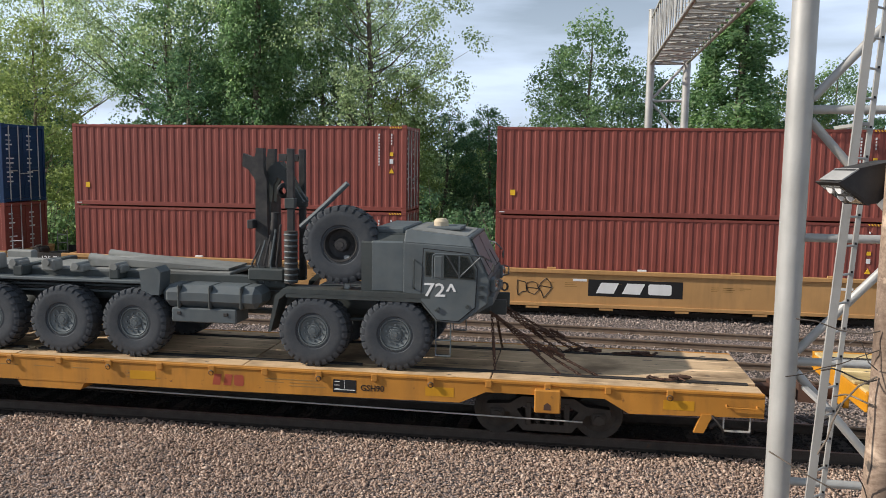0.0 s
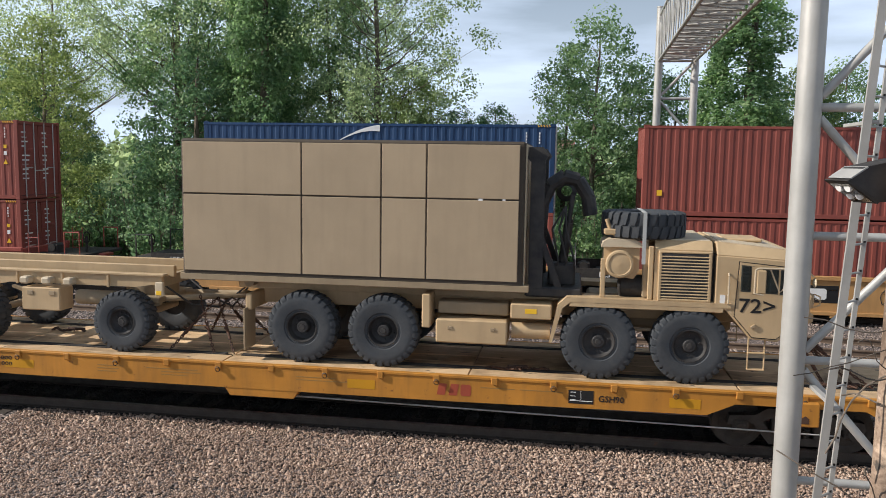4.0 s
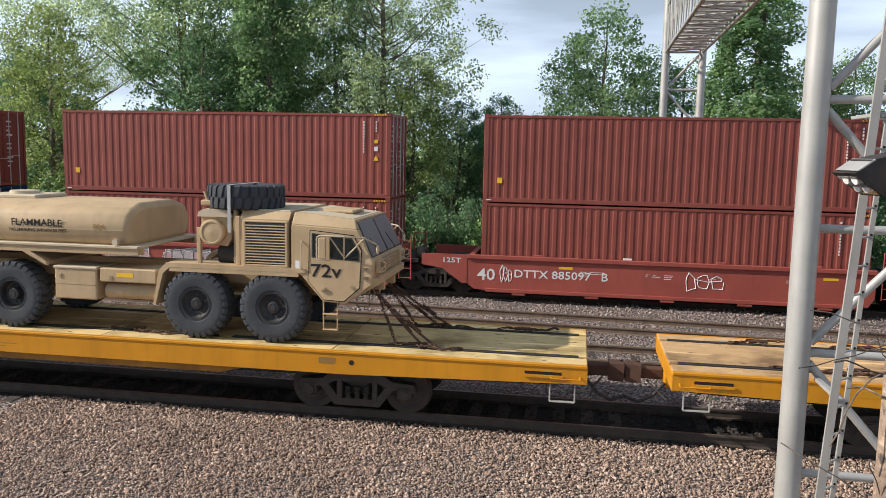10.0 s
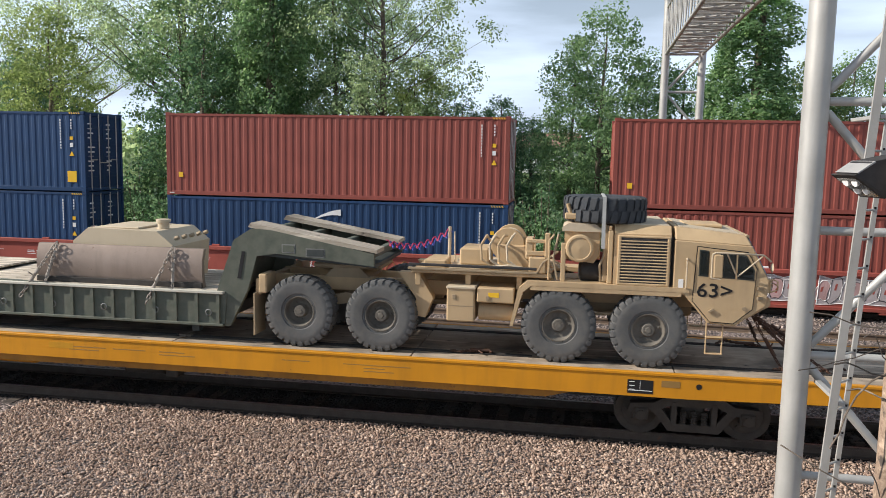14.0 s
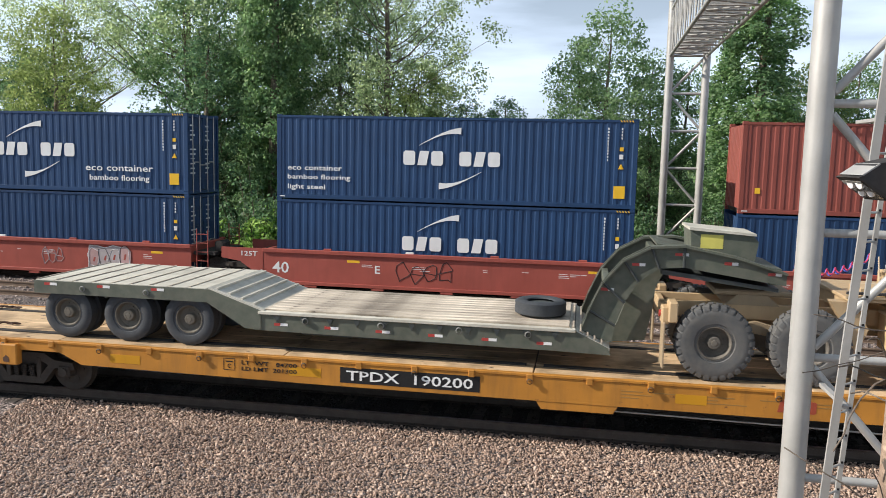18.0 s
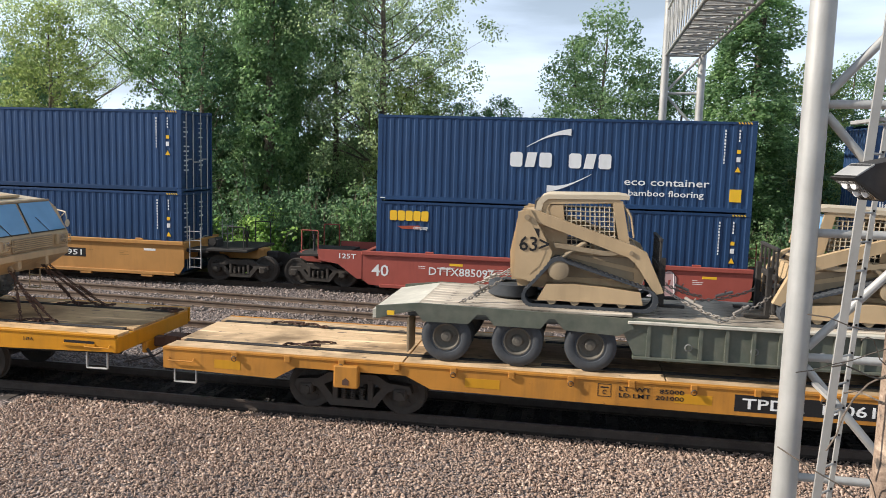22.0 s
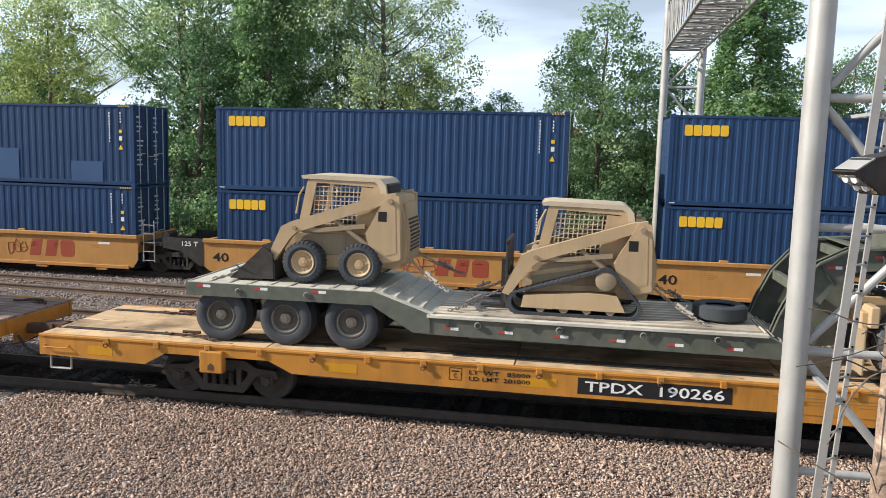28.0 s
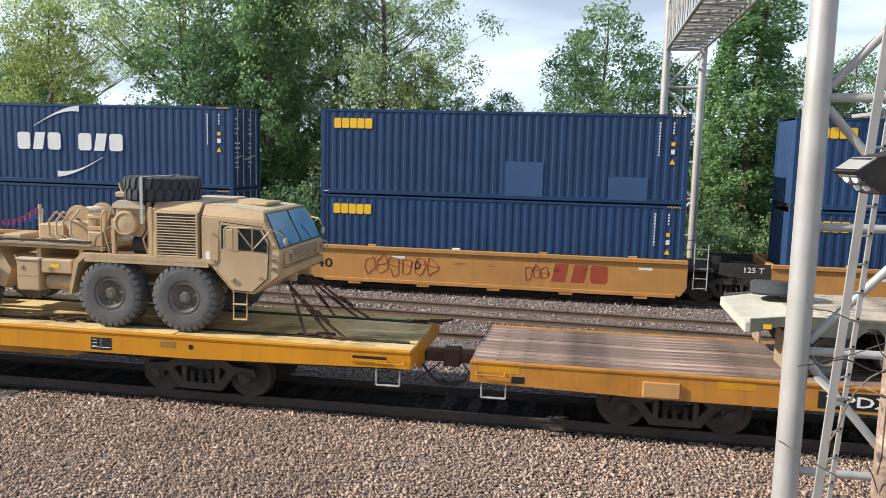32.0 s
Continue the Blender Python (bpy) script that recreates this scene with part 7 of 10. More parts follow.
def tank_rack(u, z):
    t = thing("fuel_tank_rack", "tan steel frame holding a cylindrical fuel tank marked flammable", "tank rack")
    x0, x1, y = -8.5, -2.45, 1.2
    for s in (-1, 1):
        for x in (x0, x1 - 0.16):
            part("corner_post", Geo().box(x, x + 0.16, s * y - 0.08, s * y + 0.08, 1.44, 3.36, 0.012), TAN, t)
        part("top_beam", Geo().box(x0, x1, s * y - 0.06, s * y + 0.06, 3.18, 3.34, 0.01), TAN, t)
        part("bottom_beam", Geo().box(x0, x1, s * y - 0.07, s * y + 0.07, 1.48, 1.68, 0.012), TAN, t)
    for x in (x0 + 0.08, x1 - 0.08):
        part("end_beam", Geo().box(x - 0.07, x + 0.07, -y, y, 3.2, 3.34, 0.01).box(x - 0.07, x + 0.07, -y, y, 1.48, 1.66, 0.01), TAN, t)
    part("rack_floor", Geo().box(x0, x1, -1.1, 1.1, 1.46, 1.55, 0.01), TAN_DARK, t)
    part("tank", Geo().lathe([(0.001, -7.55), (0.3, -7.53), (0.45, -7.45), (0.5, -7.33), (0.5, -2.92), (0.45, -2.8), (0.3, -2.73), (0.001, -2.7)], (0, 0, 0), "x", 36).turned(Matrix.Translation((0, -0.1, 2.4)) @ Matrix.Diagonal((1, 1.9, 1.2, 1))), TAN, t, "smooth tan cylindrical tank")
    for x in (-4.6, -6.9):
        part("tank_band", Geo().lathe([(0.505, -0.05), (0.512, 0.0), (0.505, 0.05)], (0, 0, 0), "x", 36).turned(Matrix.Translation((x, -0.1, 2.4)) @ Matrix.Diagonal((1, 1.9, 1.2, 1))), TAN_PALE_LIT, t)
    for x in (-6.6, -5.0, -3.2):
        part("saddle", Geo().prism([(-0.9, 1.55), (0.9, 1.55), (0.6, 2.0), (-0.6, 2.0)], x - 0.06, x + 0.06, "x"), TAN_DARK, t)
    part("drain_pipe", Geo().tube([(-4.5, -0.98, 2.95), (-4.5, -1.12, 2.6), (-4.5, -1.12, 2.05), (-4.75, -1.08, 1.92)], 0.05, 10), TAN_PALE_LIT, t)
    part("fuel_hose", Geo().tube([(-7.9, -0.9, 2.3), (-7.5, -1.05, 2.05), (-6.6, -1.08, 1.98), (-5.4, -1.08, 1.93), (-4.8, -1.05, 1.9)], 0.06, 10), BLACK, t, "black rubber fuel hose")
    pump = part("pump", Geo().box(-8.2, -7.5, -0.9, 0.1, 1.6, 2.0, 0.04).cyl((-8.0, -0.95, 2.1), (-8.0, -0.2, 2.1), 0.2, 14).cyl((-7.65, -1.0, 1.95), (-7.65, -0.5, 1.95), 0.13, 12), TAN_DARK, t)
    part("valve_wheel", Geo().lathe([(0.1, -0.02), (0.13, 0.0), (0.1, 0.02)], (-8.15, -1.05, 2.35), "y", 14), REDMARK, pump, "red valve wheel")
    part("pipe_manifold", Geo().tube([(-7.9, -0.6, 2.2), (-7.8, -0.6, 2.9), (-7.45, -0.6, 3.0), (-7.3, -0.6, 2.6)], 0.06, 10), TAN, t)
    lad = Geo()
    for x in (-2.95, -2.65):
        lad.cyl((x, -1.27, 1.6), (x, -1.27, 3.3), 0.02, 8)
    part("ladder_rails", lad, TAN, t)
    for k in range(6):
        part("ladder_rung", Geo().cyl((-2.95, -1.27, 1.75 + k * 0.28), (-2.65, -1.27, 1.75 + k * 0.28), 0.015, 6), TAN, t)
    y = -1.27
    part("hazard_diamond", Geo().prism([(-8.05, 2.62), (-7.83, 2.84), (-8.05, 3.06), (-8.27, 2.84)], -1.3, -1.285), WHITE, t)
    part("hazard_fill", Geo().prism([(-8.05, 2.66), (-7.87, 2.84), (-8.05, 3.02), (-8.23, 2.84)], -1.304, -1.298), REDMARK, t, "red flammable-liquid diamond")

    def skin(z):
        return -0.1 - 0.95 * math.sqrt(1 - ((z - 2.4) / 0.6) ** 2) - 0.004

    for body, xa, xb, za, zb2 in (("FLAMMABLE", -5.45, -4.75, 2.56, 2.67), ("F24", -6.35, -6.2, 2.56, 2.63), ("F24", -3.75, -3.58, 2.46, 2.53), ("2500 GAL", -3.4, -2.95, 2.28, 2.35)):
        words("tank_mark", body, xa, xb, za, zb2, skin((za + zb2) / 2), INK, t)
    plate("notice", -6.95, -6.55, 2.36, 2.64, skin(2.5), REDMARK, t, "red framed notice")
    plate("notice_face", -6.87, -6.63, 2.43, 2.58, skin(2.5) - 0.005, WHITE, t)
    part("hose_reel", Geo().cyl((-8.05, -0.95, 2.3), (-8.05, -0.6, 2.3), 0.16, 16), REDMARK, t, "red hose reel")
    part("supply_hose", Geo().tube([(-8.0, -0.98, 2.42), (-7.7, -1.0, 2.2), (-7.4, -1.05, 1.98), (-7.0, -1.08, 1.9)], 0.035, 8), BLUEMARK, t, "blue delivery hose")
    words("rack_mark", "US20PS", x0 + 0.6, x0 + 1.1, 3.22, 3.3, -1.265, INK, t)
    column = Geo()
    for k in range(9):
        column.box(-3.9 + k * 0.11, -3.83 + k * 0.11, -1.268, -1.26, 3.22, 3.3)
    part("number_bars", column, INK, t)
    return numbered(t, u, z)


tank_rack(-59.35, DECK["army"])


def box_body(u, z):
    t = thing("cargo_box", "closed tan steel cargo box with panel seams on a truck bed", "cargo box")
    x0, x1, y = -9.0, -2.8, 1.22
    part("box_shell", Geo().box(x0, x1, -y, y, 1.52, 4.0, 0.04), SEAM, t)
    for z0, z1 in ((1.62, 3.0), (3.03, 3.94)):
        for a, b in ((x0 + 0.05, -6.74), (-6.71, -5.3), (-5.27, -4.5), (-4.47, x1 - 0.1)):
            part("side_panel", Geo().box(a, b, -y - 0.02, -y + 0.01, z0, z1, 0.006), TAN_BOX, t)
    part("base_frame", Geo().box(x0 - 0.05, x1 + 0.1, -y, y, 1.44, 1.56, 0.01), TAN_DARK, t)
    # front wall coloured paler, as if the sun reached it
    part("front_bulkhead", Geo().box(x1, x1 + 0.02, -y + 0.04, y - 0.04, 1.56, 3.96, 0.008), TAN_PALE_LIT, t, "front wall of the box, coloured pale as if sunlit")
    for yy in (-0.7, 0.0, 0.7):
        part("bulkhead_rib", Geo().box(x1 + 0.02, x1 + 0.035, yy - 0.03, yy + 0.03, 1.6, 3.9, 0.004), TAN_BOX, t)
    column_of_bars(t, x1 - 0.75, 3.3, 11, 0.08, 0.09, 0.13, WHITE, -y - 0.012)
    column_of_bars(t, x1 - 0.35, 3.3, 4, 0.08, 0.09, 0.13, WHITE, -y - 0.012)
    return numbered(t, u, z)


SEAM = paint("dark_panel_seam", (0.07, 0.055, 0.04), 0.8)
TAN_BOX = paint("dull_tan_paint", (0.41, 0.31, 0.20), 0.6, vary=0.08, grime=0.2)
box_body(-30.48, DECK["ttx"])


def tanker(u, z):
    t = thing("tanker_truck", "desert-tan eight-wheel army fuel tanker truck marked flammable", "army truck", "eight-wheel army trucks")
    truck_cab(t, TAN, TAN_DARK, GLASS_PALE_SKY, "72v")
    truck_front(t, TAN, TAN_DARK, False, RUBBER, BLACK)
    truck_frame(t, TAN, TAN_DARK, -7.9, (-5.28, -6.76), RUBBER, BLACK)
    side_boxes(t, TAN, TAN_DARK, -4.35, -2.27)
    sec = [(-1.05, 1.62), (-1.2, 1.82), (-1.2, 2.12), (-1.06, 2.33), (-0.6, 2.45), (0.6, 2.45), (1.06, 2.33), (1.2, 2.12), (1.2, 1.82), (1.05, 1.62)]
    tank = part("tank", Geo().prism(sec, -6.62, -2.8, "x"), TAN, t, "long rounded tan fuel tank")
    m = tank.modifiers.new("bevel", "BEVEL")
    m.width, m.segments, m.limit_method, m.angle_limit = 0.16, 3, "ANGLE", radians(15)
    rear = Geo()
    small = [(a * 0.97, 1.62 + (b - 1.62) * 0.62) for a, b in sec]
    n = len(sec)
    vs = [(-6.64, a, b) for a, b in sec] + [(-7.6, a * 0.99, 1.62 + (b - 1.62) * 0.82) for a, b in sec] + [(-8.02, a, b) for a, b in small]
    fs = [(k * n + i, k * n + (i + 1) % n, (k + 1) * n + (i + 1) % n, (k + 1) * n + i) for k in range(2) for i in range(n)]
    rear.add(vs, fs + [tuple(range(n)), tuple(range(3 * n - 1, 2 * n - 1, -1))])
    part("rear_cabinet", rear, TAN, t, "tapered rear pump cabinet")
    part("cabinet_lower", Geo().box(-8.0, -7.35, -1.18, 1.18, 1.15, 1.64, 0.03), TAN, t)
    part("tank_seam", Geo().prism([(a * 1.012, 1.6 + (b - 1.6) * 1.012) for a, b in sec], -6.66, -6.6, "x"), BLACK, t)
    part("tank_skirt", Geo().box(-6.6, -2.6, -1.22, -1.0, 1.5, 1.64, 0.01).box(-6.6, -2.6, 1.0, 1.22, 1.5, 1.64, 0.01), TAN, t)
    part("skirt_flange", Geo().box(-6.62, -2.6, -1.25, 1.25, 1.62, 1.67, 0.01), TAN_PALE_LIT, t)
    part("rear_fender", Geo().prism([(-7.5, 1.2), (-7.0, 1.5), (-5.0, 1.5), (-4.5, 1.25), (-4.5, 1.32), (-4.95, 1.57), (-7.05, 1.57), (-7.5, 1.28)], -1.22, 1.22), TAN, t)
    part("manhole", Geo().box(-6.4, -5.2, -0.5, 0.5, 2.44, 2.52, 0.02).cyl((-5.8, 0, 2.5), (-5.8, 0, 2.58), 0.28, 18), TAN_PALE_LIT, t)
    part("roof_rail", Geo().tube([(-7.4, -0.9, 2.2), (-7.4, -0.9, 2.5), (-7.15, -0.9, 2.56), (-6.5, -0.9, 2.58), (-6.3, -0.9, 2.36)], 0.02, 8), TAN, t)
    part("fuel_cap", Geo().cyl((-3.05, -1.26, 1.74), (-3.05, -1.15, 1.74), 0.06, 12), TAN_PALE_LIT, t)
    part("rear_post", Geo().box(-7.95, -7.8, -1.15, -1.0, 0.35, 1.15, 0.01), TAN, t)
    y = -1.2
    words("tank_mark", "FLAMMABLE", -5.2, -4.15, 1.99, 2.12, y - 0.004, INK, t)
    words("tank_mark", "NO SMOKING WITHIN 50 FEET", -5.25, -4.05, 1.88, 1.94, y - 0.004, INK, t)
    words("tank_mark", "F24", -6.3, -6.08, 1.97, 2.06, y - 0.004, DIM, t)
    words("tank_mark", "F24", -3.5, -3.28, 1.97, 2.06, y - 0.004, DIM, t)
    part("hazard_diamond", Geo().prism([(-7.6, 1.42), (-7.42, 1.6), (-7.6, 1.78), (-7.78, 1.6)], y - 0.03, y - 0.01), REDMARK, t, "red flammable-liquid diamond")
    words("hazard_number", "1863", -7.71, -7.49, 1.56, 1.64, y - 0.032, WHITE, t)
    return numbered(t, u, z)


tanker(-87.59, DECK["army"])


def green_mast(t):
    """A thick rear post with a boxed head, slim front uprights and a heavy hook arching between them."""
    for s in (-1, 1):
        part("rear_post", Geo().prism([(x + 0.14, z) for x, z in ((-3.04, 1.4), (-2.78, 1.4), (-2.8, 3.3), (-2.86, 3.5), (-2.86, 3.9), (-3.0, 3.9), (-3.02, 3.75), (-3.1, 3.74), (-3.26, 3.8), (-3.28, 3.56), (-3.16, 3.5), (-3.02, 3.3))], s * 0.3 - 0.07, s * 0.3 + 0.07), BLACK, t)
        part("front_post", Geo().box(-2.26, -2.13, s * 0.34 - 0.05, s * 0.34 + 0.05, 1.4, 3.9, 0.012), BLACK, t)
        part("post_collar", Geo().box(-2.3, -2.1, s * 0.34 - 0.07, s * 0.34 + 0.07, 2.78, 2.98, 0.015), GREEN_DARK, t)
        part("post_cap", Geo().box(-2.42, -2.26, s * 0.34 - 0.04, s * 0.34 + 0.04, 3.66, 3.8, 0.012), BLACK, t)
        arch = [(-2.86, 2.85), (-2.76, 3.4), (-2.64, 3.62), (-2.5, 3.66), (-2.36, 3.52), (-2.2, 3.2), (-2.06, 2.98), (-2.0, 2.9), (-2.06, 2.88), (-2.26, 3.04), (-2.42, 3.3), (-2.52, 3.36), (-2.6, 3.2), (-2.64, 2.85)]
        part("hook_cheek", Geo().prism(arch, *sorted((s * 0.08, s * 0.16))), GREEN_DARK, t, "thick grey-green hook plate")
    part("hook", Geo().lathe([(0.07, -0.09), (0.15, 0.0), (0.07, 0.09)], (-2.45, 0.0, 3.1), "y", 16), BLACK, t)
    part("hook_arm", Geo().box(-2.86, -2.64, -0.24, 0.24, 1.5, 2.9, 0.03), GREEN_DARK, t)
    part("lift_cylinder", Geo().cyl((-2.6, -0.36, 1.4), (-2.5, -0.36, 2.7), 0.07, 12), BLACK, t)
    part("mast_cross_bar", Geo().box(-2.98, -2.86, -0.56, 0.56, 2.4, 2.56, 0.015), BLACK, t)
    part("boom_strut", Geo().tube([(-1.95, -0.5, 2.45), (-1.5, -0.5, 2.85), (-1.05, -0.5, 3.28)], 0.05, 8), GREEN_BLUE, t)
    for k in range(5):
        part("hydraulic_line", Geo().tube([(-2.75 + 0.12 * k, -0.62, 1.4), (-2.85 + 0.12 * k, -0.66, 1.75), (-2.7 + 0.1 * k, -0.6, 2.1 + 0.1 * k)], 0.02, 6), GREEN_BLUE if k % 2 else BLACK, t)
    part("valve_bank", Geo().box(-2.9, -2.2, -0.75, -0.45, 1.45, 1.68, 0.03), GREEN_DARK, t)


def ten_wheeler(u, z):
    """The dark green ten-wheel load handler at the head of the train."""
    t = thing("ten_wheel_truck", "dark green ten-wheel army truck with upright spare tyre and mast", "army truck", "eight-wheel army trucks")
    truck_cab(t, GREEN_BLUE, GREEN_DARK, GLASS_PALE_SKY, "72^", x0=-0.22, dz=0.1, green=True)
    truck_front(t, GREEN_DARK, GREEN_DARK, True, RUBBER, GREEN_BLUE, -0.08)
    truck_frame(t, GREEN_DARK, GREEN_DARK, -9.0, (-4.94, -6.41, -7.92), RUBBER, GREEN_BLUE, -0.08)
    part("fuel_tank", Geo().box(-4.4, -2.5, -1.2, -0.5, 0.97, 1.38, 0.13), GREEN_BLUE, t, "long grey-green fuel tank")
    for x in (-4.05, -3.45, -2.85):
        part("tank_strap", Geo().box(x - 0.03, x + 0.03, -1.215, -0.5, 0.96, 1.39, 0.13), GREEN_DARK, t)
    part("tool_box", Geo().box(-4.2, -2.95, -1.18, -0.6, 0.7, 0.965, 0.02), GREEN_BLUE, t)
    for x in (-4.05, -3.15):
        part("box_latch", Geo().box(x - 0.04, x + 0.04, -1.2, -1.17, 0.84, 0.9, 0.006), BLACK, t)
    part("rear_fender", Geo().prism([(-4.78, 1.18), (-4.44, 1.18), (-4.4, 1.6), (-4.5, 1.7), (-4.82, 1.62)], -1.18, -0.8), GREEN_BLUE, t)
    for s in (-1, 1):
        part("bed_rail", Geo().box(-9.0, -2.2, s * 0.55 - 0.07, s * 0.55 + 0.07, 1.3, 1.52, 0.02), GREEN_DARK, t)
        part("lift_ram", Geo().cyl((-6.3, s * 0.35, 1.72), (-4.0, s * 0.35, 1.5), 0.1, 14), GREEN_WORN_LIT, t)
        part("side_flange", Geo().box(-8.9, -4.9, *sorted((s * 0.62, s * 0.98)), 1.34, 1.4, 0.012), GREEN_BLUE, t)
    part("hook_frame", Geo().prism([(-6.4, 1.58), (-6.2, 1.7), (-5.4, 1.72), (-3.4, 1.62), (-3.4, 1.58)], -0.45, 0.45), GREEN_WORN_LIT, t)
    part("rear_lock", Geo().box(-8.9, -8.3, -0.85, -0.65, 1.5, 1.7, 0.03), GREEN_WORN_LIT, t)
    part("rear_lock", Geo().box(-8.9, -8.3, 0.65, 0.85, 1.5, 1.7, 0.03), GREEN_WORN_LIT, t)
    part("bed_plate", Geo().box(-8.8, -3.3, -0.6, 0.6, 1.5, 1.56, 0.01), GREEN_WORN_LIT, t, "scuffed green bed plate")
    for k in range(4):
        part("side_conduit", Geo().tube([(-8.2, -0.66 - 0.03 * k, 1.28 - 0.06 * k), (-6.0, -0.68 - 0.03 * k, 1.3 - 0.05 * k), (-4.3, -0.7, 1.32 - 0.07 * k)], 0.022, 6), GREEN_BLUE if k % 2 else BLACK, t)
    for x, h in ((-8.55, 0.22), (-8.1, 0.3), (-7.6, 0.18), (-6.9, 0.22), (-6.3, 0.14), (-5.5, 0.16)):
        part("roller_lug", Geo().box(x - 0.14, x + 0.14, -0.85, -0.55, 1.5, 1.5 + h, 0.03).cyl((x, -0.9, 1.52 + h * 0.7), (x, -0.5, 1.52 + h * 0.7), 0.07, 12), GREEN_WORN_LIT, t)
    part("cross_beam", Geo().box(-7.6, -7.4, -0.9, 0.9, 1.4, 1.6, 0.02), GREEN_DARK, t)
    part("cross_beam", Geo().box(-5.6, -5.4, -0.9, 0.9, 1.4, 1.6, 0.02), GREEN_DARK, t)
    green_mast(t)
    part("muffler_guard", Geo().cyl((-2.02, -0.85, 1.45), (-2.02, -0.85, 2.4), 0.12, 16), BLACK_STEEL, t, "perforated dark exhaust guard")
    for k in range(9):
        part("guard_ring", Geo().lathe([(0.12, -0.02), (0.132, 0.0), (0.12, 0.02)], (-2.02, -0.85, 1.5 + k * 0.105), "z", 16), GREEN_BLUE, t)
    part("roof_beacon", Geo().cyl((0.6, 0.1, 2.42), (0.6, 0.1, 2.58), 0.14, 16).lathe([(0.14, 0.0), (0.1, 0.05), (0.001, 0.06)], (0.6, 0.1, 2.58), "z", 16), TAN_PALE_LIT, t, "tan roof beacon")
    part("roof_box", Geo().box(-0.45, 0.1, -0.9, 0.9, 2.4, 2.52, 0.03), GREEN_BLUE, t)
    part("cab_rear", Geo().box(-0.45, 0.16, -1.165, 1.165, 1.4, 2.3, 0.03), GREEN_BLUE, t)
    return numbered(t, u, z)


ten_wheeler(-2.9, DECK["ttx"])

# ---------------------------------------------------------------- cargo trailers


def cargo_trailer(u, z, col, dark, label):
    """Three-axle load trailer; x = 0 at its front axle."""
    t = thing("cargo_trailer", label, "trailer", "army cargo trailers")
    for x in (0.0, -3.1, -4.4):
        wheel(t, x, 0.575, 0.575, 0.40, RUBBER, BLACK if col is not GREEN else RIM_DUSTY, deep=0.2)
        part("axle", Geo().cyl((x, -0.9, 0.575), (x, 0.9, 0.575), 0.075, 12), dark, t)
        for s in (-1, 1):
            part("leaf_spring", Geo().prism([(x - 0.5, 0.82), (x, 0.66), (x + 0.5, 0.82), (x + 0.5, 0.87), (x, 0.74), (x - 0.5, 0.87)], s * 0.62 - 0.05, s * 0.62 + 0.05), dark, t)
    for s in (-1, 1):
        g = Geo().prism([(-5.35, 1.14), (-5.35, 1.44), (0.75, 1.44), (0.75, 1.3), (0.2, 1.22), (-2.4, 1.22), (-2.9, 1.12)], s * 0.98 - 0.04, s * 0.98 + 0.04)
        part("frame_beam", g, col, t)
        part("frame_flange", Geo().box(-5.4, 0.8, s * 0.98 - 0.09, s * 0.98 + 0.09, 1.44, 1.48, 0.006), col, t)
        part("guide_rail", Geo().box(-5.3, 0.75, s * 0.5 - 0.05, s * 0.5 + 0.05, 1.36, 1.58, 0.012), col, t)
        for k in range(3):
            part("roller_bracket", Geo().box(-2.08 + k * 0.45, -1.9 + k * 0.45, *sorted((s * 0.98, s * 1.2)), 1.22, 1.36, 0.03), TAN_PALE_LIT if col is TAN else col, t)
        for k in range(6):
            part("beam_rib", Geo().box(-5.1 + k * 0.95, -5.06 + k * 0.95, *sorted((s * 1.02, s * 1.06)), 1.05 if k < 3 else 1.2, 1.44, 0.004), col, t)
        part("rear_post", Geo().prism([(-5.5, 0.35), (-5.42, 0.35), (-5.3, 1.0), (-5.3, 1.42), (-5.55, 1.42), (-5.5, 1.1)], s * 0.95 - 0.05, s * 0.95 + 0.05), col, t)
        part("rear_bracket", Geo().box(-5.6, -5.3, *sorted((s * 0.8, s * 1.15)), 1.2, 1.38, 0.02), col, t)
        part("clearance_lamp", Geo().box(0.66, 0.82, *sorted((s * 1.05, s * 1.13)), 1.08, 1.34, 0.015), TAN_PALE_LIT if col is TAN else GREY, t)
        part("lamp_lens", Geo().box(0.69, 0.79, *sorted((s * 1.125, s * 1.14)), 1.1, 1.18, 0.004), AMBER, t)
    for x in (-5.2, -3.7, -2.2, -0.6, 0.6):
        part("cross_beam", Geo().box(x - 0.06, x + 0.06, -0.98, 0.98, 1.2, 1.4, 0.01), dark, t)
    part("tool_box", Geo().box(-2.05, -1.25, -1.18, -0.75, 0.72, 1.16, 0.02), col, t)
    for k in range(2):
        part("box_latch", Geo().box(-1.92 + k * 0.45, -1.8 + k * 0.45, -1.195, -1.17, 1.02, 1.1, 0.004), dark, t)
    part("air_tank", Geo().cyl((-1.1, -0.8, 0.95), (-0.3, -0.8, 0.95), 0.14, 14), dark, t)
    plate("notice", -3.45, -3.2, 1.22, 1.38, -1.02, REDMARK, t)
    plate("notice_face", -3.43, -3.22, 1.22, 1.34, -1.026, WHITE, t)
    part("turntable", Geo().cyl((0, 0, 0.95), (0, 0, 1.2), 0.5, 24).box(-0.5, 0.5, -0.7, 0.7, 0.85, 0.97, 0.02), dark, t)
    for s in (-1, 1):
        part("draw_bar", Geo().cyl((0.3, s * 0.45, 0.9), (2.0, s * 0.06, 1.0), 0.06, 10), dark, t)
    part("tow_eye", Geo().lathe([(0.06, -0.03), (0.1, 0.0), (0.06, 0.03)], (2.08, 0, 1.0), "z", 14), dark, t)
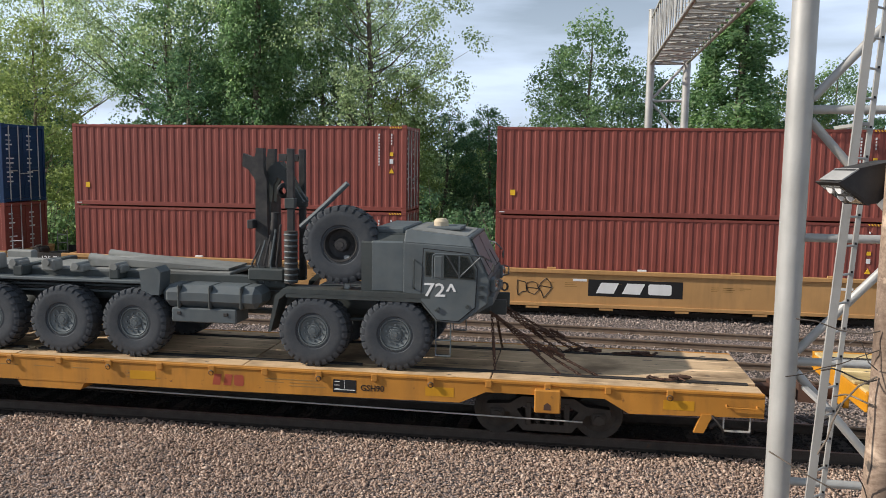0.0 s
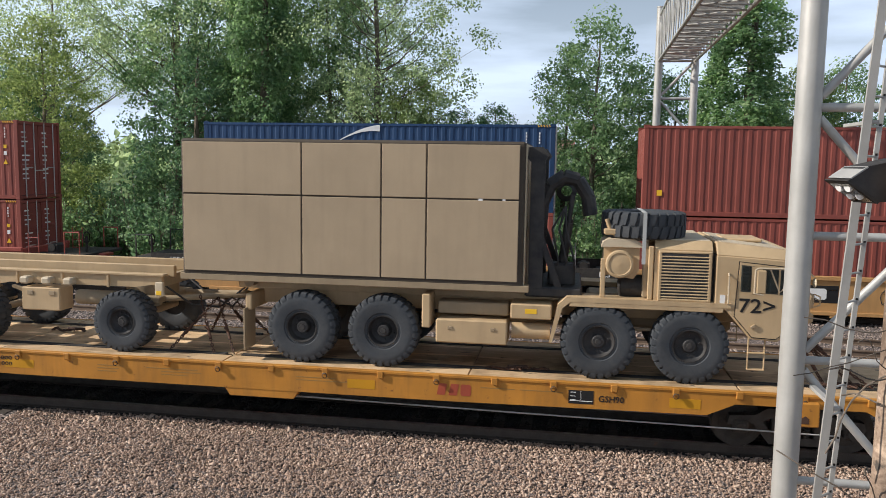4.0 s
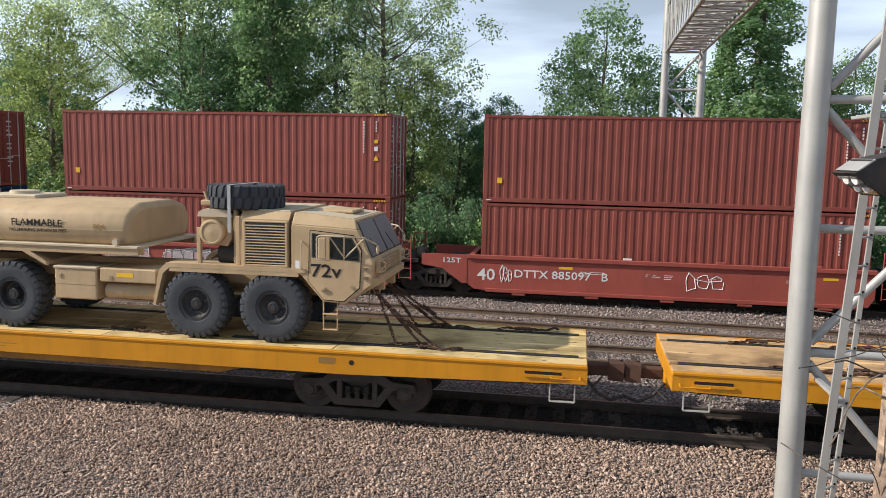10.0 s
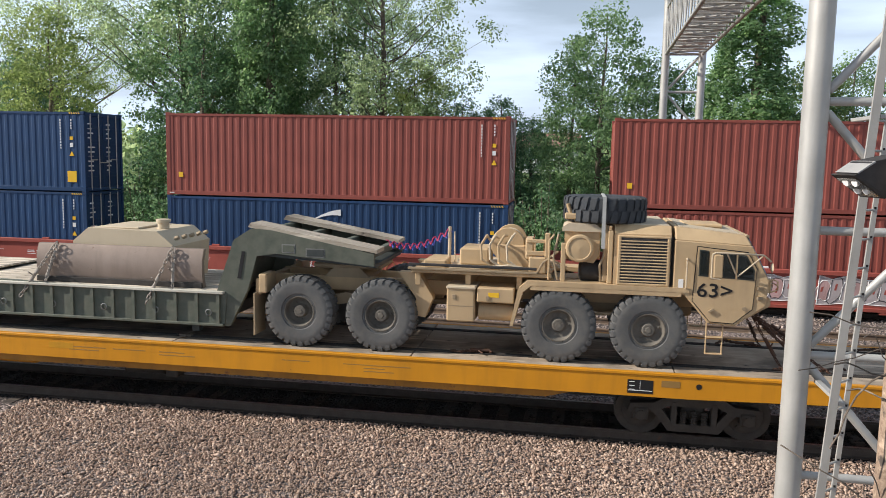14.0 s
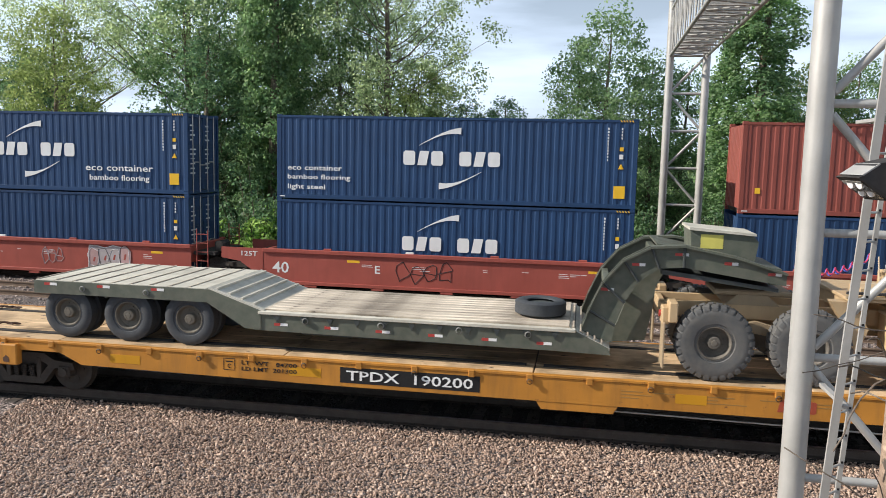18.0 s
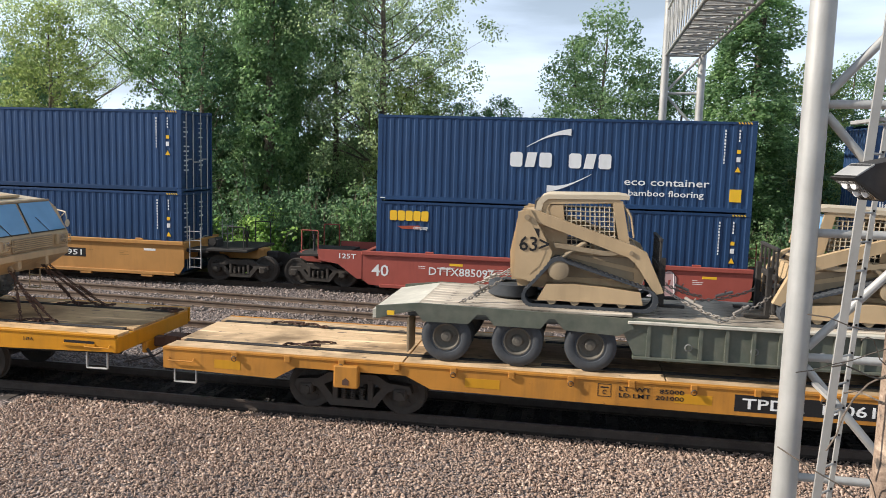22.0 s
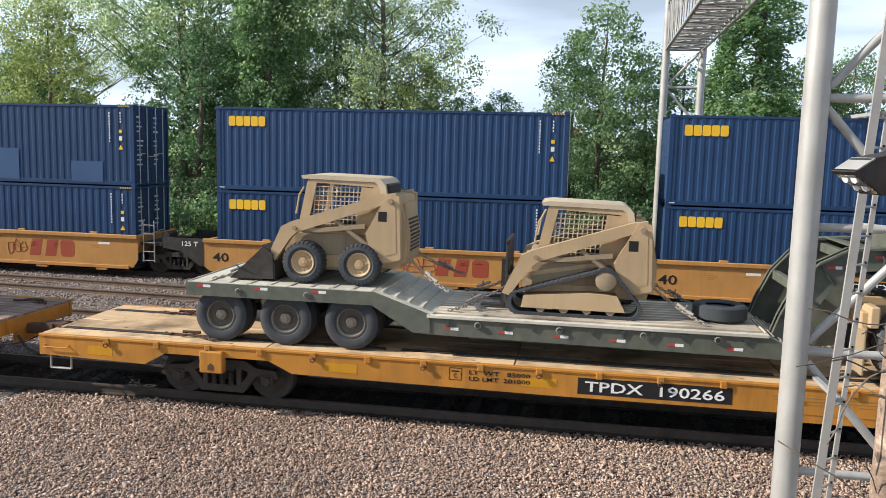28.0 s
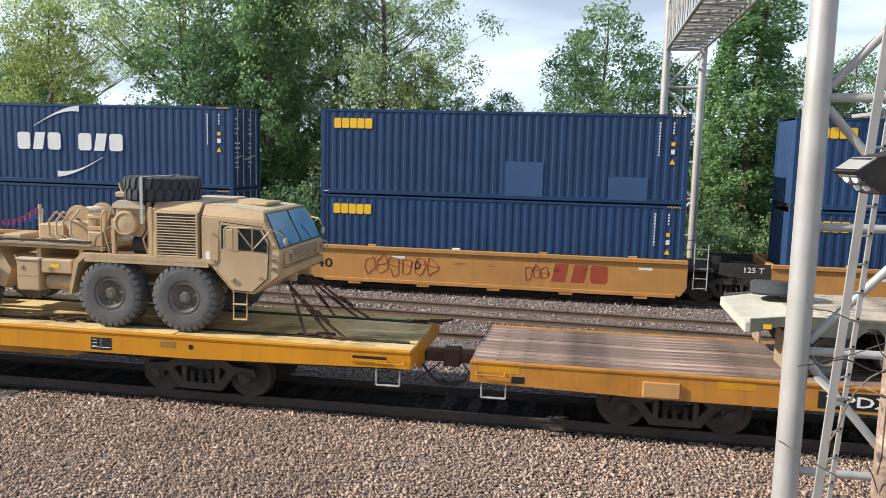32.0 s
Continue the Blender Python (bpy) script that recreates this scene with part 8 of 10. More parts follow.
    part("air_lines", Geo().tube([(0.5, -0.5, 1.2), (1.0, -0.35, 0.8), (1.5, -0.2, 0.75), (2.0, -0.1, 1.15)], 0.02, 6).tube([(0.5, 0.5, 1.2), (1.1, 0.3, 0.85), (1.6, 0.2, 0.7), (2.0, 0.1, 1.15)], 0.02, 6), BLACK, t)
    numbered(t, u, z)
    for s in (-1, 1):
        chain(u, z, (1.5, s * 0.3, 0.95), (0.8, s * 0.9, 0.02), 0.02)
        chain(u, z, (1.5, s * 0.25, 0.95), (2.1, s * 0.9, 0.02), 0.02)
        chain(u, z, (1.2, s * 0.4, 1.0), (1.7, s * 0.9, 0.02), 0.02)
        chain(u, z, (-5.4, s * 0.8, 1.25), (-6.7, s * 0.88, 0.02), 0.02)
    loose_chain(u, z, -1.9, 0.2)
    loose_chain(u, z, -7.6, 0.88)
    loose_chain(u, z, -8.2, -0.88)
    return t


CT = "three-axle army cargo trailer"
cargo_trailer(-13.54, DECK["ttx"], TAN, TAN_DARK, "empty desert-tan " + CT + " with long guide rails")
cargo_trailer(-40.75, DECK["ttx"], TAN, TAN_DARK, "empty tan " + CT + " chained to a flat car")
cargo_trailer(-69.33, DECK["army"], GREEN, GREEN_DARK, "olive " + CT + " under a red container")
cargo_trailer(-97.73, DECK["army"], GREEN, GREEN_DARK, "olive " + CT + " under stacked flat racks")


def rear_lock(u, z, col, name):
    """The swung-up locking gear at a bare trailer's tail."""
    t = thing("trailer_lock", name, "locking gear", at=(u, 0, z))
    g = Geo()
    g.box(-0.38, 0.32, -0.12, 0.12, -0.1, 0.08, 0.03).cyl((-0.3, -0.5, 0.05), (-0.3, 0.5, 0.05), 0.07, 10).cyl((0.25, -0.5, 0.1), (0.25, 0.5, 0.1), 0.07, 10)
    g.box(-0.1, 0.12, -0.5, -0.3, -0.08, 0.2, 0.02).box(-0.1, 0.12, 0.3, 0.5, -0.08, 0.2, 0.02)
    part("lock_body", g.turned(pose(-5.6, -0.45, 1.62, 0, -25, 0)), col, t)
    part("lock_pin", Geo().cyl((-5.9, -0.8, 1.6), (-5.4, -0.8, 1.85), 0.04, 8), BLACK_STEEL, t)
    return rides(NEAR_TRAIN, t)


rear_lock(-13.54, DECK["ttx"], paint("slate_grey_paint", (0.10, 0.115, 0.15), 0.5), "slate-grey locking gear swung up on a trailer tail")
rear_lock(-40.75, DECK["ttx"], GREY, "grey locking gear swung up on a trailer tail")


def flat_rack(u, z, x0, x1, zb, head, label, tone=None, floor=None):
    tone, floor = tone or TAN, floor or TAN_PALE_LIT
    t = thing("flat_rack", label, "flat rack", "stacked flat racks")
    part("deck", Geo().box(x0, x1, -1.2, 1.2, zb + 0.2, zb + 0.25, 0.01), floor, t, "worn cargo deck")
    for s in (-1, 1):
        part("side_rail", Geo().box(x0, x1, s * 1.2 - 0.04, s * 1.2 + 0.04, zb + 0.13, zb + 0.245, 0.012), tone, t)
        for k in range(13):
            x = x0 + 0.3 + k * (x1 - x0 - 0.6) / 12
            part("rail_bracket", Geo().prism([(x - 0.1, zb + 0.13), (x + 0.1, zb + 0.13), (x + 0.05, zb + 0.07), (x - 0.05, zb + 0.07)], s * 1.18 - 0.04, s * 1.18 + 0.04), tone, t) if s < 0 else None
        ring = Geo().lathe([(0.045, -0.012), (0.062, 0.0), (0.045, 0.012)], (0, 0, 0), "y", 10).box(-0.03, 0.03, -0.015, 0.015, 0.04, 0.12).mesh("lashing_ring", floor)
        for k in range(11 if s < 0 else 0):
            x = x0 + 0.45 + k * (x1 - x0 - 0.9) / 10
            part("lashing_ring", ring, None, t, at=(x, s * 1.26, zb + 0.06))
        # beams coloured near-black to paint the shaded gaps between stacked racks
        part("main_beam", Geo().box(x0 + 0.1, x1 - 0.1, s * 0.45 - 0.06, s * 0.45 + 0.06, zb + 0.02, zb + 0.2, 0.01), GREEN_DARK, t)
        for x in (x0, x1 - 0.18):
            part("corner_casting", Geo().box(x, x + 0.18, *sorted((s * 1.05, s * 1.22)), zb + 0.02, zb + 0.27, 0.012), tone, t)
    if head:
        for s in (-1, 1):
            part("head_post", Geo().prism([(x1 - 0.24, zb + 0.2), (x1, zb + 0.2), (x1, zb + 0.95), (x1 - 0.06, zb + 1.0), (x1 - 0.24, zb + 1.0)], s * 1.05 - 0.08, s * 1.05 + 0.08), TAN, t)
            part("head_post_top", Geo().box(x1 - 0.28, x1 - 0.1, s * 0.5 - 0.1, s * 0.5 + 0.1, zb + 0.2, zb + 1.62, 0.02), TAN, t)
            part("post_band", Geo().box(x1 - 0.29, x1 - 0.09, s * 0.5 - 0.11, s * 0.5 + 0.11, zb + 1.2, zb + 1.26), REDMARK, t)
        part("head_board", Geo().box(x1 - 0.24, x1 - 0.16, -1.0, 1.0, zb + 0.25, zb + 0.7, 0.015), TAN, t)
        part("hook_bar", Geo().cyl((x1 - 0.2, -0.5, zb + 1.5), (x1 - 0.2, 0.5, zb + 1.5), 0.05, 12), TAN_DARK, t)
    return numbered(t, u, z)


V8 = (-97.73, DECK["army"])
flat_rack(*V8, -5.75, 0.62, 1.46, False, "dark green steel flat rack at the bottom of a stack", GREEN_DARK, GREEN_DARK)
flat_rack(*V8, -5.65, 0.5, 1.68, True, "tan steel flat rack with a folded head frame on a trailer")
flat_rack(*V8, -6.0, 0.05, 1.9, True, "tan steel flat rack stacked on another flat rack")


def red_box():
    u, z = -69.33, DECK["army"]
    flat_rack(u, z, -5.65, 0.62, 1.21, False, "tan steel flat rack under a red shipping container")
    t = container_base("shipping_container", C_RED2, 6.058, 2.591, "bright red 20-foot shipping container with white block shapes", "", at=pose(u - 5.6 + 3.029, 0, z + 1.48))
    y = -CW / 2
    h = 3.029
    brand_row(t, "brand_block", "i ", -1.43, 0.25, 1.05, 1.63, y, WHITE, 0.28, "plain white block shape")
    brand_row(t, "brand_block", "oiio", -0.4, 1.65, 0.99, 1.38, y, WHITE, 0.42, "row of plain white block shapes")
    brand_row(t, "web_bar", "iiiiiiiiiii", -0.78, 0.68, 0.56, 0.64, y, WHITE, 0.35)
    part("flag_mark", Geo().prism([(-2.45, 1.72), (-2.08, 1.75), (-2.06, 2.02), (-2.48, 2.02)], y - 0.004, y + 0.02), WHITE, t)
    part("flag_spot", Geo().prism([(-2.27 + 0.07 * math.cos(k * 0.785), 1.88 + 0.08 * math.sin(k * 0.785)) for k in range(8)], y - 0.008, y), DIM, t)
    for x0, x1, z0, z1, m in ((-1.7, -1.4, 0.64, 0.98, PATCH), (0.78, 1.25, 0.15, 0.9, PATCH), (1.254, 1.69, 0.36, 0.88, PATCH), (-2.42, -2.3, 0.42, 0.56, WHITE), (-0.35, -0.24, 0.33, 0.5, WHITE), (-2.55, -2.44, 0.7, 0.84, WHITE)):
        plate("faded_patch", x0, x1, z0, z1, y, m, t, "paler paint patch")
    plate("blue_panel", 2.0, 2.4, 0.42, 0.68, y, BLUEMARK, t)
    words("panel_mark", "TIR", 2.07, 2.33, 0.46, 0.64, y - 0.006, WHITE, t)
    column_of_bars(t, 1.89, 2.25, 11, 0.05, 0.085, 0.135, WHITE, y)
    words("size_code", "22G1", 2.05, 2.35, 1.98, 2.1, y, WHITE, t)
    plate("sticker", 2.12, 2.26, 1.72, 1.86, y, WHITE, t)
    plate("sticker", 2.42, 2.56, 1.72, 1.86, y, ORANGE_WELL, t)
    for x in (-1.3, 0.75):
        plate("fork_pocket", x, x + 0.33, 0.02, 0.13, y, INK, t, "dark fork-lift pocket")
    part("end_frame", Geo().box(h + 0.02, h + 0.2, -1.22, -1.02, 0.02, 0.95, 0.015).box(h + 0.2, h + 0.45, -1.2, -0.9, 0.2, 1.02, 0.02), TAN, t, "tan folded rack head beside the doors")
    return rides(NEAR_TRAIN, t)


PATCH = paint("faded_red_patch", (0.40, 0.135, 0.11), 0.7, vary=0.45, grime=0.35)
red_box()

# ---------------------------------------------------------------- low-bed trailers


def dual_wheels(t, xs, r, rim):
    for i, x in enumerate(xs):
        for s in (-1, 1):
            for k, y in enumerate((1.03, 0.72)):
                w = part("wheel", tyre_mesh(r, 0.27, RUBBER, 0, 0.52), None, t, "dusty dual tyre", at=pose(x, s * y, r, 0, 0, 0 if s < 0 else 180))
                if k == 0:
                    part("rim", rim_mesh(r, 0.27, rim[i] if isinstance(rim, list) else rim, 0.55, 0.52), None, w)
        part("axle", Geo().cyl((x, -0.9, r), (x, 0.9, r), 0.07, 12), GREEN_DARK, t)


def reflectors(t, x0, x1, z, y, slope=0.0, step=1.1):
    x = x0
    while x < x1:
        zz = z + slope * (x - x0)
        plate("reflector", x, x + 0.12, zz, zz + 0.05, y, REFLECT_R, t)
        plate("reflector", x + 0.12, x + 0.26, zz, zz + 0.05, y, WHITE, t)
        x += step


def deck_boards(t, x0, x1, z, mat, n=9, half=1.15):
    w = 2 * half / n
    mesh = Geo().box(0.005, x1 - x0 - 0.005, -w / 2 + 0.008, w / 2 - 0.008, -0.045, 0.0, 0.006).mesh("deck_board", mat)
    for i in range(n):
        part("deck_board", mesh, None, t, at=(x0, -half + (i + 0.5) * w, z - random.uniform(0, 0.008)))


def low_bed_ribbed(u, z, label, flap=True):
    """Low-bed trailer with a ribbed side beam and a straight gooseneck; x = 0 at its third axle."""
    t = thing("low_bed_trailer", label, "low-bed trailer", "army low-bed trailers")
    dual_wheels(t, (-2.5, -1.25, 0.0), 0.45, RIM_PALE)
    for s in (-1, 1):
        y0, y1 = sorted((s * 1.18, s * 1.24))
        part("rear_beam", Geo().prism([(-3.75, 0.72), (-3.75, 0.95), (-3.0, 1.04), (0.7, 0.98), (0.7, 0.82), (0.45, 0.68), (-0.45, 0.72), (-0.62, 0.9), (-0.72, 0.9), (-0.85, 0.72), (-1.65, 0.72), (-1.8, 0.9), (-1.95, 0.9), (-2.1, 0.72), (-2.9, 0.72), (-3.05, 0.9), (-3.3, 0.85)], y0, y1), GREEN, t)
        part("side_beam", Geo().prism([(0.45, 0.9), (0.7, 0.98), (6.0, 0.9), (6.15, 0.9), (6.1, 0.3), (0.72, 0.36)], *sorted((s * 1.1, s * 1.2))), GREEN, t)
        part("side_lip", Geo().box(0.6, 6.1, *sorted((s * 1.1, s * 1.27)), 0.9, 0.95, 0.008), GREEN_DECK, t)
        part("bottom_lip", Geo().box(0.7, 6.1, *sorted((s * 1.1, s * 1.26)), 0.3, 0.35, 0.008), GREEN, t)
        rib = Geo().prism([(-0.03, 0.34), (0.03, 0.34), (0.03, 0.9), (-0.03, 0.9)], *sorted((s * 1.2, s * 1.25))).mesh("beam_rib", GREEN)
        for k in range(13):
            part("beam_rib", rib, None, t, at=(0.95 + k * 0.42, 0, 0))
        if s < 0:
            ring = Geo().lathe([(0.05, -0.012), (0.066, 0.0), (0.05, 0.012)], (0, 0, 0), "y", 12).mesh("lashing_ring", GREEN_WORN_LIT)
            for k in range(5):
                part("lashing_ring", ring, None, t, at=(1.6 + k * 1.05, -1.23, 0.55))
        # gooseneck cheek
        y0, y1 = sorted((s * 1.08, s * 1.18))
        part("neck_cheek", Geo().prism([(5.75, 0.3), (6.2, 0.3), (6.55, 1.0), (6.72, 1.62), (7.1, 1.68), (8.9, 1.52), (8.9, 1.74), (7.0, 2.1), (6.62, 2.12), (6.28, 1.9), (5.95, 0.95)], y0, y1), GREEN, t)
        part("neck_slot", Geo().prism([(6.35, 1.2), (6.42, 1.2), (6.5, 1.7), (6.44, 1.7)], *sorted((s * 1.18, s * 1.19))), INK, t)
        part("neck_runner", Geo().prism([(6.55, 2.14), (8.95, 1.75), (8.95, 1.82), (6.6, 2.22)], *sorted((s * 0.62, s * 1.16))), PLANK_PALE, t, "worn timber and steel neck runner")
    deck_boards(t, -3.0, 0.68, 1.04, PLANK_PALE)
    deck_boards(t, 0.7, 6.0, 0.965, PLANK_PALE)
    part("tail_ramp", Geo().prism([(-3.82, 0.72), (-3.82, 0.88), (-3.0, 1.03), (-3.0, 0.9)], -1.2, 1.2), GREEN_DECK, t)
    part("deck_core", Geo().box(-3.2, 6.0, -1.1, 1.1, 0.78, 0.9, 0.01).box(0.8, 6.0, -0.9, 0.9, 0.36, 0.6, 0.02), GREEN_DARK, t)
    for x in (6.65, 7.3, 8.0, 8.7):
        part("neck_cross_beam", Geo().box(x, x + 0.12, -1.1, 1.1, 1.95 - (x - 6.65) * 0.16, 2.08 - (x - 6.65) * 0.16, 0.01), GREEN, t)
    part("neck_plate", Geo().prism([(6.7, 1.62), (8.9, 1.48), (8.9, 1.54), (6.7, 1.68)], -1.05, 1.05), GREEN_DARK, t)
    part("neck_front", Geo().prism([(6.0, 0.95), (6.3, 1.85), (6.36, 1.82), (6.08, 0.9)], -1.08, 1.08), GREEN, t)
    if flap:
        for s in (-1, 1):
            part("mud_flap", Geo().box(-3.2, -3.16, *sorted((s * 0.6, s * 1.18)), 0.14, 0.75, 0.005), TAN_DARK, t)
    if "blade" not in label:
        plate("yellow_square", 6.62, 6.84, 1.72, 1.94, -1.18, AMBER, t)
        plate("yellow_square_core", 6.67, 6.79, 1.77, 1.89, -1.186, GREEN, t)
    plate("pale_label", 7.2, 7.45, 1.7, 1.86, -1.18, GREEN_WORN_LIT, t)
    plate("label_face", 7.22, 7.43, 1.72, 1.84, -1.186, GREEN, t)
    plate("dark_label", 7.65, 8.0, 1.64, 1.8, -1.18, GREEN_WORN_LIT, t)
    plate("label_face", 7.67, 7.98, 1.66, 1.78, -1.186, GREEN_DARK, t)
    if "one wheeled" in label:
        for ya, yb in ((-0.56, -0.22), (-0.17, 0.17), (0.22, 0.56)):
            part("neck_board", Geo().prism([(6.55, 2.13), (8.95, 1.74), (8.95, 1.8), (6.6, 2.2)], ya, yb), PLANK_PALE, t)
    plate("yellow_label", -3.55, -3.42, 0.8, 0.88, -1.24, AMBER, t)
    part("landing_leg", Geo().box(5.3, 5.45, -0.9, -0.75, 0.1, 0.5, 0.01).box(5.3, 5.45, 0.75, 0.9, 0.1, 0.5, 0.01), GREEN_DARK, t)
    part("under_pipes", Geo().tube([(0.8, -0.95, 0.3), (2.0, -0.95, 0.26), (3.2, -0.95, 0.3), (5.0, -0.95, 0.25)], 0.03, 6), BLACK_STEEL, t)
    return numbered(t, u, z)


def low_bed_arched(u, z, label, rims=None):
    """Low-bed trailer with a plated deck over its axles and an arched gooseneck; x = 0 at its third axle."""
    t = thing("low_bed_trailer", label, "low-bed trailer", "army low-bed trailers")
    dual_wheels(t, (-2.59, -1.34, -0.1), 0.5, rims or RIM_PALE)
    for s in (-1, 1):
        part("rear_beam", Geo().prism([(-3.22, 0.86), (-3.22, 1.1), (0.35, 1.1), (1.35, 0.76), (1.35, 0.42), (1.05, 0.42), (0.3, 0.86)], *sorted((s * 1.16, s * 1.24))), GREEN, t)
        part("side_beam", Geo().prism([(1.2, 0.4), (1.35, 0.76), (7.0, 0.72), (7.55, 0.46), (7.6, 0.34), (6.6, 0.36)], *sorted((s * 1.14, s * 1.22))), GREEN, t)
        part("side_lip", Geo().box(1.3, 7.0, *sorted((s * 1.14, s * 1.26)), 0.7, 0.76, 0.008), GREEN_DECK, t)
        for k in range(11):
            part("outrigger", Geo().prism([(1.6 + k * 0.5, 0.68), (1.72 + k * 0.5, 0.68), (1.66 + k * 0.5, 0.56)], *sorted((s * 1.22, s * 1.25))), GREEN_DARK, t)
        if s < 0:
            ring = Geo().lathe([(0.045, -0.012), (0.06, 0.0), (0.045, 0.012)], (0, 0, 0), "y", 12).mesh("lashing_ring", GREEN_WORN_LIT)
            for x in (-2.2, -0.9, 2.2, 3.6, 5.0, 6.2):
                part("lashing_ring", ring, None, t, at=(x, -1.26, 0.98 if x < 0 else 0.62))
        # arched neck beam
        outer = [(7.05, 0.6), (7.2, 1.05), (7.42, 1.55), (7.75, 1.95), (8.2, 2.2), (8.75, 2.24), (9.6, 2.08), (10.4, 1.84)]
        inner = [(10.4, 1.62), (9.4, 1.76), (8.75, 1.86), (8.35, 1.82), (8.02, 1.58), (7.8, 1.2), (7.66, 0.8), (7.62, 0.5)]
        part("neck_beam", Geo().prism(outer + inner, *sorted((s * 0.82, s * 0.92))), GREEN, t)
        part("neck_flange", Geo().prism(outer + [(x, zz - 0.04) for x, zz in reversed(outer)], *sorted((s * 0.74, s * 1.0))), GREEN, t)
        for (xa, za), (xb, zb) in zip(outer[1:6], inner[::-1][1:6]):
            part("neck_rib", Geo().cyl((xa, s * 0.94, za), (xb, s * 0.94, zb), 0.025, 6), GREEN_DARK, t)
    reflectors(t, -3.0, 0.3, 1.02, -1.24)
    reflectors(t, 1.6, 7.2, 0.5, -1.22, -0.01, 0.95)
    for x, zz in ((7.4, 1.4), (7.9, 1.85), (8.6, 2.05), (9.4, 1.93), (10.1, 1.78)):
        plate("reflector", x, x + 0.12, zz, zz + 0.05, -0.92, REFLECT_R, t)
        plate("reflector", x + 0.12, x + 0.22, zz, zz + 0.05, -0.92, WHITE, t)
    # plated deck over the axles, with cross strips, and its slope
    n = 9
    for k in range(n):
        x = -3.2 + k * 3.5 / n
        part("deck_plate", Geo().box(x + 0.006, x + 3.5 / n - 0.006, -1.22, 1.22, 1.08, 1.12, 0.006), GREEN_DECK, t)
        part("cross_strip", Geo().box(x + 0.02, x + 0.06, -1.2, 1.2, 1.12, 1.135, 0.004), PLANK_PALE, t)
    part("slope_plate", Geo().prism([(0.3, 1.1), (1.4, 0.74), (1.4, 0.78), (0.34, 1.135)], -1.22, 1.22), GREEN_DECK, t)
    for k in range(4):
        x = 0.45 + k * 0.24
        zz = 1.135 - (x - 0.34) * 0.335
        part("slope_cleat", Geo().box(x, x + 0.04, -1.15, 1.15, zz - 0.01, zz + 0.03, 0.004), GREEN_DECK, t)
    deck_boards(t, 1.4, 6.9, 0.8, PLANK_PALE, 10)
    part("deck_core", Geo().box(-3.2, 0.4, -1.16, 1.16, 1.01, 1.08, 0.01).box(1.3, 7.0, -1.1, 1.1, 0.5, 0.74, 0.01), GREEN_DARK, t)
    part("front_ramp", Geo().prism([(6.9, 0.78), (7.58, 0.45), (7.58, 0.4), (6.9, 0.72)], -1.2, 1.2), GREEN_DECK, t)
    for k in range(5):
        x = 6.95 + k * 0.12
        zz = 0.78 - (x - 6.9) * 0.485
        part("ramp_cleat", Geo().box(x, x + 0.03, -1.15, 1.15, zz - 0.01, zz + 0.03, 0.004), PLANK_PALE, t)
    for x, zz in ((7.5, 1.5), (8.3, 2.05), (9.2, 1.95), (10.2, 1.72)):
        part("neck_cross_beam", Geo().box(x - 0.06, x + 0.06, -0.86, 0.86, zz - 0.1, zz + 0.06, 0.01), GREEN, t)
    part("neck_plate", Geo().prism([(8.4, 1.72), (10.3, 1.5), (10.3, 1.56), (8.4, 1.8)], -0.85, 0.85), GREEN_DARK, t)
    part("neck_deck", Geo().prism([(8.3, 2.2), (10.35, 1.84), (10.35, 1.88), (8.3, 2.24)], -0.8, 0.8), GREEN, t)
    b = part("power_unit_box", Geo().prism([(8.9, 2.12), (9.95, 1.94), (10.0, 2.3), (9.9, 2.42), (8.98, 2.5), (8.88, 2.45)], -0.55, 0.45), GREEN, t, "green power unit housing")
    part("box_lid", Geo().prism([(8.85, 2.47), (9.95, 2.4), (9.95, 2.44), (8.85, 2.52)], -0.6, 0.5), GREEN_DECK, b)
    plate("data_label", 9.05, 9.42, 2.16, 2.4, -0.55, LABEL_YELLOW, t, "yellow data plate") if "yellow" in label else None
    for yy in (-0.5, 0.5):
        part("hinge_plate", Geo().prism([(7.5, 0.42), (8.2, 0.5), (8.3, 1.0), (8.34, 1.45), (8.5, 1.78), (8.2, 1.76), (7.95, 1.5), (7.82, 1.1), (7.7, 0.75)], yy - 0.05, yy + 0.05), GREEN, t, "curved green hinge plate")
    part("under_beam", Geo().box(2.0, 6.6, -0.9, -0.6, 0.28, 0.5, 0.02), GREEN_DARK, t)
    return numbered(t, u, z)


LA = "olive-green low-bed trailer, ribbed sides"
LB = "olive-green low-bed trailer, arched gooseneck"
low_bed_ribbed(-114.98 - 4.63 - 9.03, DECK["army"], LA + " carrying a dozer blade")
low_bed_arched(-157.82, DECK["ttx"], LB + ", empty, yellow data plate")
low_bed_ribbed(-185.7, DECK["ttx"], LA + " carrying two tracked loaders")
low_bed_arched(-214.38, DECK["army"], LB + " carrying two loaders", [RIM_PALE, RIM_WHITE, RIM_PALE])
low_bed_arched(-243.45, DECK["ttx"], LB + " carrying two compact loaders")
low_bed_ribbed(-269.42, DECK["wood"], LA + " carrying one wheeled loader")


def lying_tyre(u, z, x, y, zz, tilt=0.0, r=0.47):
    t = thing("spare_tyre", "worn black spare tyre lying on a trailer deck", "tyre", "loose spare tyres", at=pose(u + x, y, z + zz, 90 + tilt, 0, 0))
    part("tyre", tyre_mesh(r, 0.27, RUBBER, 0, 0.52), None, t)
    part("rim", rim_mesh(r, 0.27, GREEN_DARK, 0.4, 0.52), None, t)
    return rides(NEAR_TRAIN, t)


lying_tyre(-157.82, DECK["ttx"], 6.35, -0.3, 0.95)
lying_tyre(-185.7, DECK["ttx"], -1.45, 0.1, 1.19)
